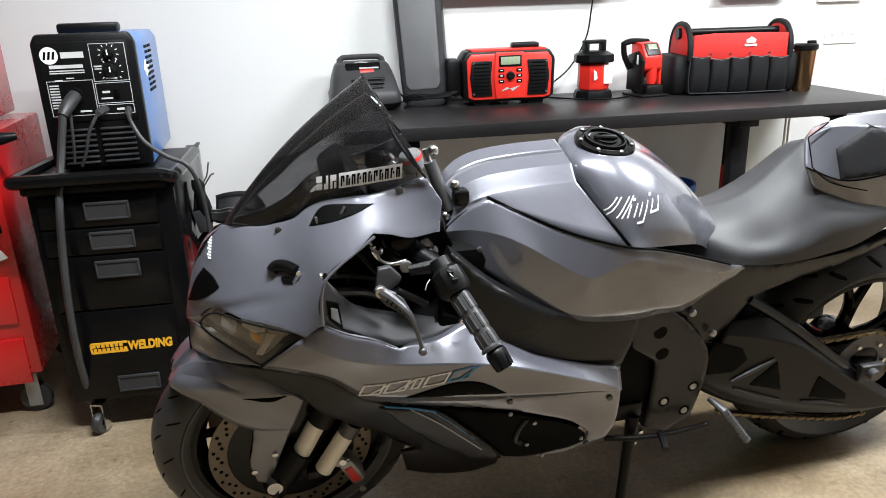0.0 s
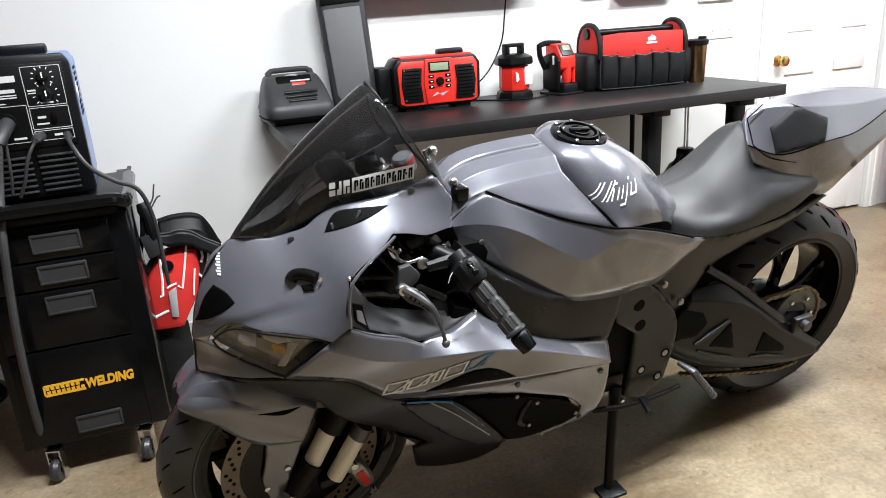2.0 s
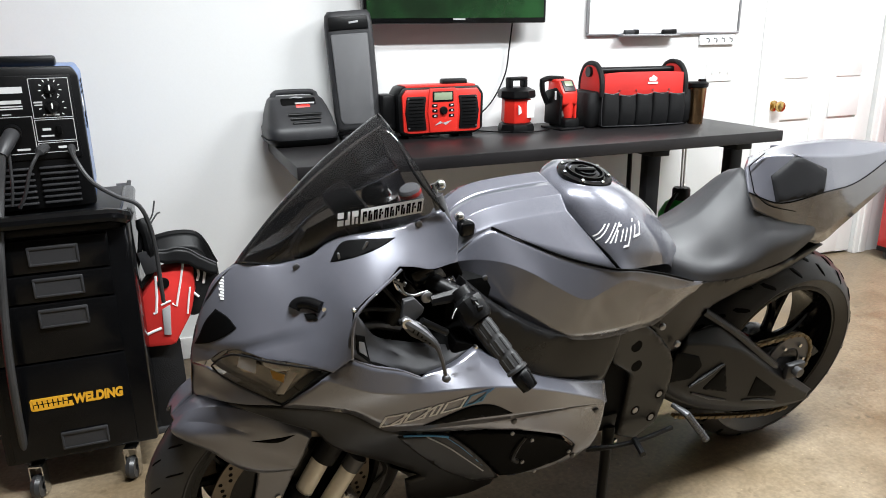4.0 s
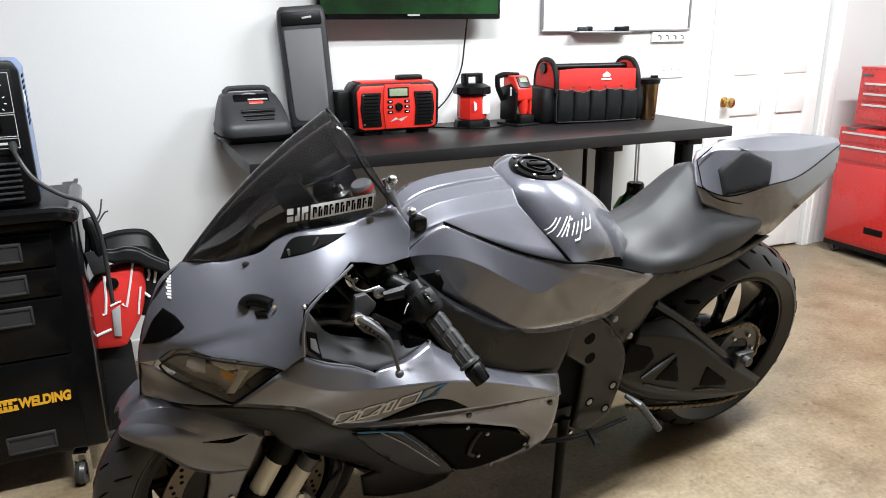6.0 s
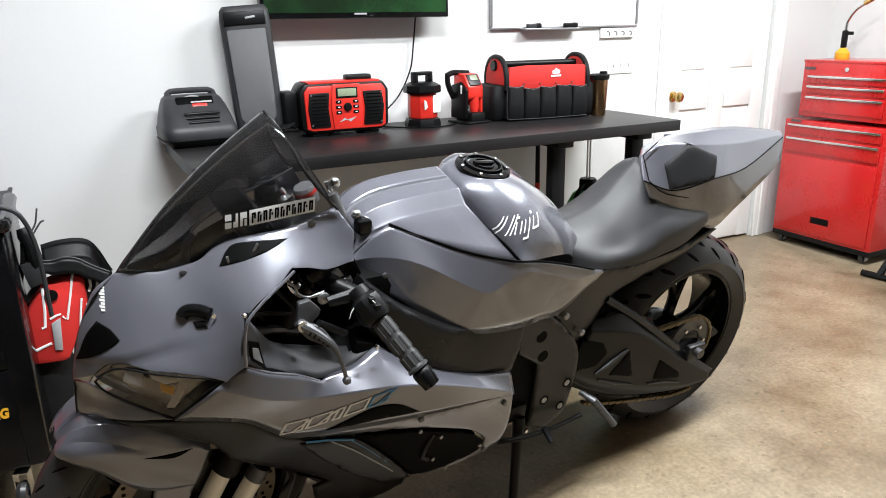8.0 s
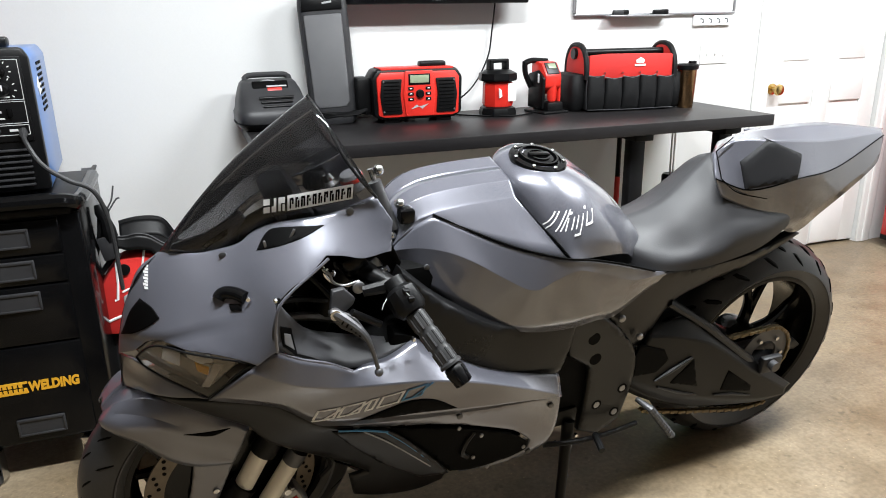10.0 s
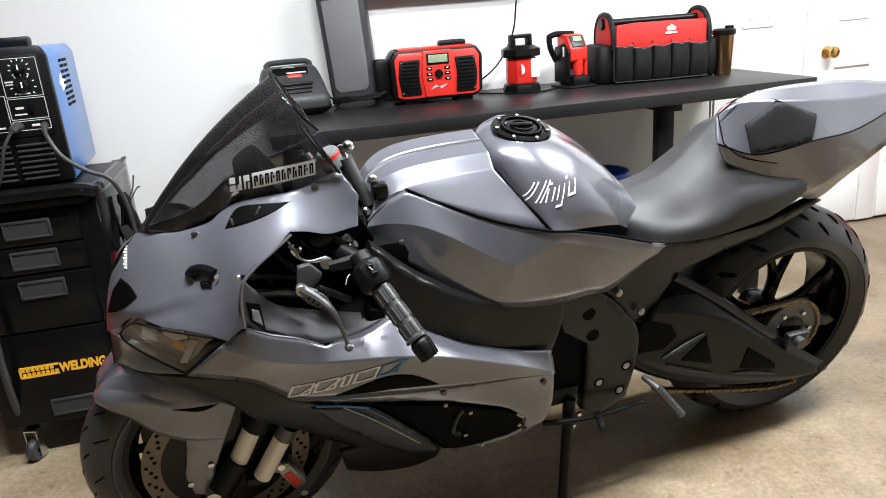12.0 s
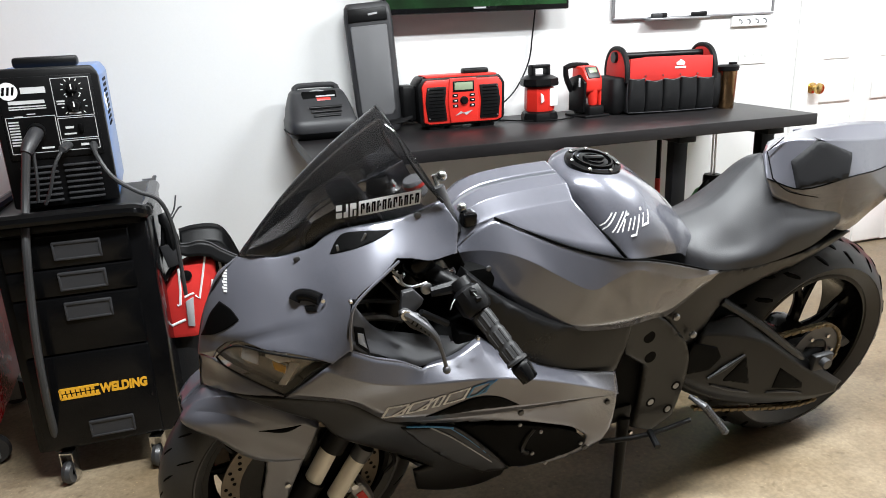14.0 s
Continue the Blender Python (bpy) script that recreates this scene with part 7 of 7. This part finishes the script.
core = part("drive_cover", revolve([(0.004, 0.128), (0.024, 0.130), (0.027, 0.134), (0.024, 0.137), (0.004, 0.138)], 24), "grey_metal", bike, "worn metal sprocket cover")
core.matrix_basis = pose(0.655, 0, 0.389)
for k in range(9):
    turn = 2 * math.pi * k / 9
    part("tooth", boxes(((0.03 * math.cos(turn), 0.134, 0.03 * math.sin(turn)), (0.008, 0.006, 0.008), 0.0015)), "chrome" if k % 3 else "gold", core)
part("shift_linkage", tube(bmesh.new(), smooth_line([(0.644, 0.140, 0.312), (0.629, 0.140, 0.282), (0.620, 0.140, 0.255)], 4), [0.005 + 0.003 * (k % 3 == 0) for k in range(9)], 8), "chrome", bike)
for p in [(0.644, 0.130, 0.408), (0.636, 0.130, 0.389), (0.629, 0.130, 0.369), (0.636, 0.130, 0.352)]:
    part("sprocket_tooth", boxes((tuple(p), (0.02, 0.008, 0.005), 0.0015, pose(0, 0, 0, 0, 25).to_3x3().to_4x4())), "gold", bike)
for p in [(0.660, 0.150, 0.245), (0.629, 0.150, 0.251), (0.602, 0.150, 0.252), (0.614, 0.150, 0.220)]:
    part("linkage_bolt", turned([(0.006, 0), (0.005, 0.006)], 8), "chrome", bike).matrix_basis = pose(*p, -90)
plate_skin = skin_of(plate)
for x, z in ((0.555, 0.333), (0.485, 0.365), (0.496, 0.295)):
    y = plate_skin(x, z) or 0.15
    bolt = part("pivot_bolt", turned([(0.009, 0), (0.0085, 0.0015), (0.005, 0.0025)], 12), "alu", bike)
    bolt.matrix_basis = pose(x, y, z, -90)
    part("bolt_recess", turned([(0.014, -0.003), (0.014, 0.0004)], 16), "void", bolt)
for x, z in ((0.606, 0.545), (0.588, 0.481)):
    part("frame_hole", turned([(0.016, -0.012), (0.016, 0.0012)], 20), "void", bike).matrix_basis = pose(x, plate_skin(x, z) or 0.16, z, -90)
for x, y, z in ((0.531, 0.152, 0.579), (0.464, 0.147, 0.512)):
    part("subframe_bolt", turned([(0.0095, 0), (0.009, 0.005), (0.006, 0.008)], 14), "alu", bike, "bright subframe bolt").matrix_basis = pose(x, y, z, -90)

for side in (1, -1):
    for run, width, tone in (([(1.219, 0.222, 0.507), (1.165, 0.223, 0.493), (1.118, 0.220, 0.473)], 0.0022, "blue_print"), ([(1.168, 0.222, 0.490), (1.116, 0.213, 0.441), (1.057, 0.200, 0.375), (1.008, 0.190, 0.319)], 0.0016, "grey_print"), ([(1.128, 0.221, 0.479), (1.073, 0.209, 0.417), (1.010, 0.193, 0.335)], 0.001, "blue_print")):
        part("fairing_stripe", tube(bmesh.new(), smooth_line([(x, side * y, z) for x, y, z in run], 5), width, 6), tone, bike)
for p in [(0.954, 0.206, 0.423), (0.897, 0.203, 0.384), (0.903, 0.186, 0.308), (0.861, 0.180, 0.261), (0.775, 0.188, 0.301)]:
    part("cover_bolt", turned([(0.005, 0), (0.0046, 0.003), (0.003, 0.004)], 12), "alu", bike).matrix_basis = pose(*p, -90)
part("engine_bracket", tube(bmesh.new(), smooth_line([(0.914, 0.200, 0.396), (0.928, 0.196, 0.368), (0.933, 0.190, 0.332), (0.918, 0.188, 0.315)], 4), 0.006, 8), "dark_satin", bike)
for side in (1, -1):
    for x, z, tall, tilt in ((1.313, 0.859, 0.02, 10), (1.268, 0.879, 0.024, -28)):
        part("inlet_fin", boxes(((x, side * ((front_skin(x, z) or 0.1) + 0.003), z), (0.0045, 0.004, tall), 0.001, pose(0, 0, 0, 0, tilt).to_3x3().to_4x4())), "alu", bike, "pale fin inside the inlet")
part("plate_screw", turned([(0.0045, 0), (0.004, 0.003)], 10), "chrome", bike).matrix_basis = pose(1.356, (front_skin(1.356, 0.783) or 0.142) + 0.01, 0.783, -90)
shell("plate_tab", ([(1.387, 0.132, 0.766), (1.369, 0.136, 0.770), (1.367, 0.138, 0.763), (1.385, 0.134, 0.759)], []), "black_gloss", edge=0.002, res=0.006, proud=0.005, skin=front_skin)

# fairing screws
every_skin = skin_of(cowl, left_side, lower, rear_lower, cover)
for p in [(1.163, 0.112, 0.914), (1.383, 0.043, 0.830), (1.005, 0.052, 0.769), (0.726, 0.200, 0.418), (0.961, 0.217, 0.467), (1.178, 0.208, 0.493), (0.758, 0.182, 0.278)]:
    y = every_skin(p[0], p[2]) or p[1]
    part("screw", turned([(0.007, 0), (0.0068, 0.003), (0.0045, 0.0042)], 12), "grey_metal", bike).matrix_basis = pose(p[0], y + 0.002, p[2], -90)

def decal(name, skin, strokes, material, proud, label="", parent=None):
    bm = bmesh.new()
    for s in strokes:
        n = len(s)
        a, b, c, d = [Vector(p) for p in s]
        nu, nv = max(2, int((b - a).length / 0.006)), max(2, int((d - a).length / 0.006))
        grid = {}
        for i in range(nu + 1):
            for j in range(nv + 1):
                p = a.lerp(b, i / nu).lerp(d.lerp(c, i / nu), j / nv)
                y = skin(p.x, p.y)
                if y is not None:
                    grid[i, j] = (bm.verts.new((p.x, y + proud, p.y)), bm.verts.new((p.x, y + proud - 0.0015, p.y)))
        for i in range(nu):
            for j in range(nv):
                cell = [grid.get(k) for k in ((i, j), (i + 1, j), (i + 1, j + 1), (i, j + 1))]
                if all(cell):
                    bm.faces.new([q[0] for q in cell])
                    bm.faces.new([q[1] for q in cell][::-1])
    return part(name, bm, material, parent or bike, label, smooth=False)


def slanted(o, u, v, x0, x1, y0, y1, lean):
    """A slanted bar in the plane's own axes u (along) and v (up)."""
    q = lambda a, b: (o[0] + u[0] * (a + lean * b) + v[0] * b, o[1] + u[1] * (a + lean * b) + v[1] * b)
    return [q(x0, y0), q(x1, y0), q(x1, y1), q(x0, y1)]


a, b = [(1.270, 0.210, 0.537), (1.056, 0.234, 0.561)]
u, v = (b[0] - a[0], b[2] - a[2]), (0.012, 0.029)
side_skin = skin_of(left_side)
for k, (x0, x1, c) in enumerate(((0.0, 0.2, "white"), (0.22, 0.42, "white"), (0.46, 0.54, "white"), (0.57, 0.78, "white"), (0.8, 1.0, "blue_print"))):
    t = 0.035
    bars = [slanted((a[0], a[2]), u, v, x0, x1, 0.0, 0.09, 0.12), slanted((a[0], a[2]), u, v, x0, x1, 0.8, 0.89, 0.12), slanted((a[0], a[2]), u, v, x0, x0 + 0.02, 0, 0.89, 0.12), slanted((a[0], a[2]), u, v, x1 - 0.02, x1, 0, 0.89, 0.12)]
    if k in (0, 1, 4):
        bars += [slanted((a[0], a[2]), u, v, x0 + 0.08, x0 + 0.11, 0.05, 0.85, 0.3)]
    decal("model_badge", side_skin, bars, c, 0.0045)
a, b = [(0.764, 0.148, 0.824), (0.651, 0.150, 0.839)]
u, v = (b[0] - a[0], b[2] - a[2]), (0.004, 0.036)
tank_side = skin_of(tank)
STROKES = [(0.0, 0.0, 1.0, 0.3), (0.07, 0.0, 1.0, 0.3), (0.2, 0.0, 1.0, 0.3), (0.27, 0.0, 1.0, 0.3), (0.36, 0.0, 0.62, 0.2), (0.47, 0.0, 0.62, 0.2), (0.56, 0.0, 0.62, 0.2), (0.67, -0.35, 0.62, 0.2), (0.78, 0.0, 0.6, 0.2), (0.92, 0.0, 0.6, 0.2)]
for x0, h0, h1, lean in STROKES:
    decal("tank_badge", tank_side, [slanted((a[0], a[2]), u, v, x0, x0 + 0.018, h0, h1, lean * 0.9)], "white", 0.0016)
for x0, x1, h in ((0.58, 0.7, -0.35), (0.8, 0.95, 0.0), (0.36, 0.4, 0.78), (0.68, 0.72, 0.78)):
    decal("tank_badge", tank_side, [slanted((a[0], a[2]), u, v, x0, x1, h, h + 0.1, 0.2)], "white", 0.0018)

a, b = [(1.308, 0.074, 0.909), (1.159, 0.104, 0.940)]
u, v = (b[0] - a[0], b[2] - a[2]), (0.0, 0.026)
ws_skin = skin_of(ws)
LETTER_BLOCKS = [(0.0, 0.068, 0.0, 0.4), (0.0, 0.068, 0.55, 0.95), (0.09, 0.14, 0.0, 0.4), (0.115, 0.14, 0.4, 0.95), (0.165, 0.235, 0.55, 0.95), (0.165, 0.19, 0.0, 0.55), (0.21, 0.235, 0.0, 0.45)]
for x0, x1, z0, z1 in LETTER_BLOCKS + [(0.265, 1.0, -0.06, 1.0)]:
    sticker = decal("screen_sticker", ws_skin, [slanted((a[0], a[2]), u, v, x0, x1, z0, z1, 0.012)], "white", 0.006, "silver-white screen sticker")
for k in range(11):
    x0 = 0.285 + k * 0.0645
    for bar_x, low, high in ((0.0, 0.12, 0.84), (0.026, 0.12 + 0.3 * (k % 3 == 0), 0.84 - 0.25 * (k % 2)), (0.013, 0.7, 0.84)):
        decal("sticker_bar", ws_skin, [slanted((a[0], a[2]), u, v, x0 + bar_x, x0 + bar_x + 0.017, low, high, 0.012)], "void", 0.0085, parent=sticker)

nose_skin = skin_of(cowl)
for k in range(8):
    x, z = 1.508 + 0.0008 * k, 0.803 - 0.0046 * k
    decal("nose_badge", nose_skin, [[(x, z), (x + 0.008 - 0.002 * (k % 2), z - 0.001), (x + 0.008 - 0.002 * (k % 2), z - 0.004), (x, z - 0.003)]], "white", 0.0025)
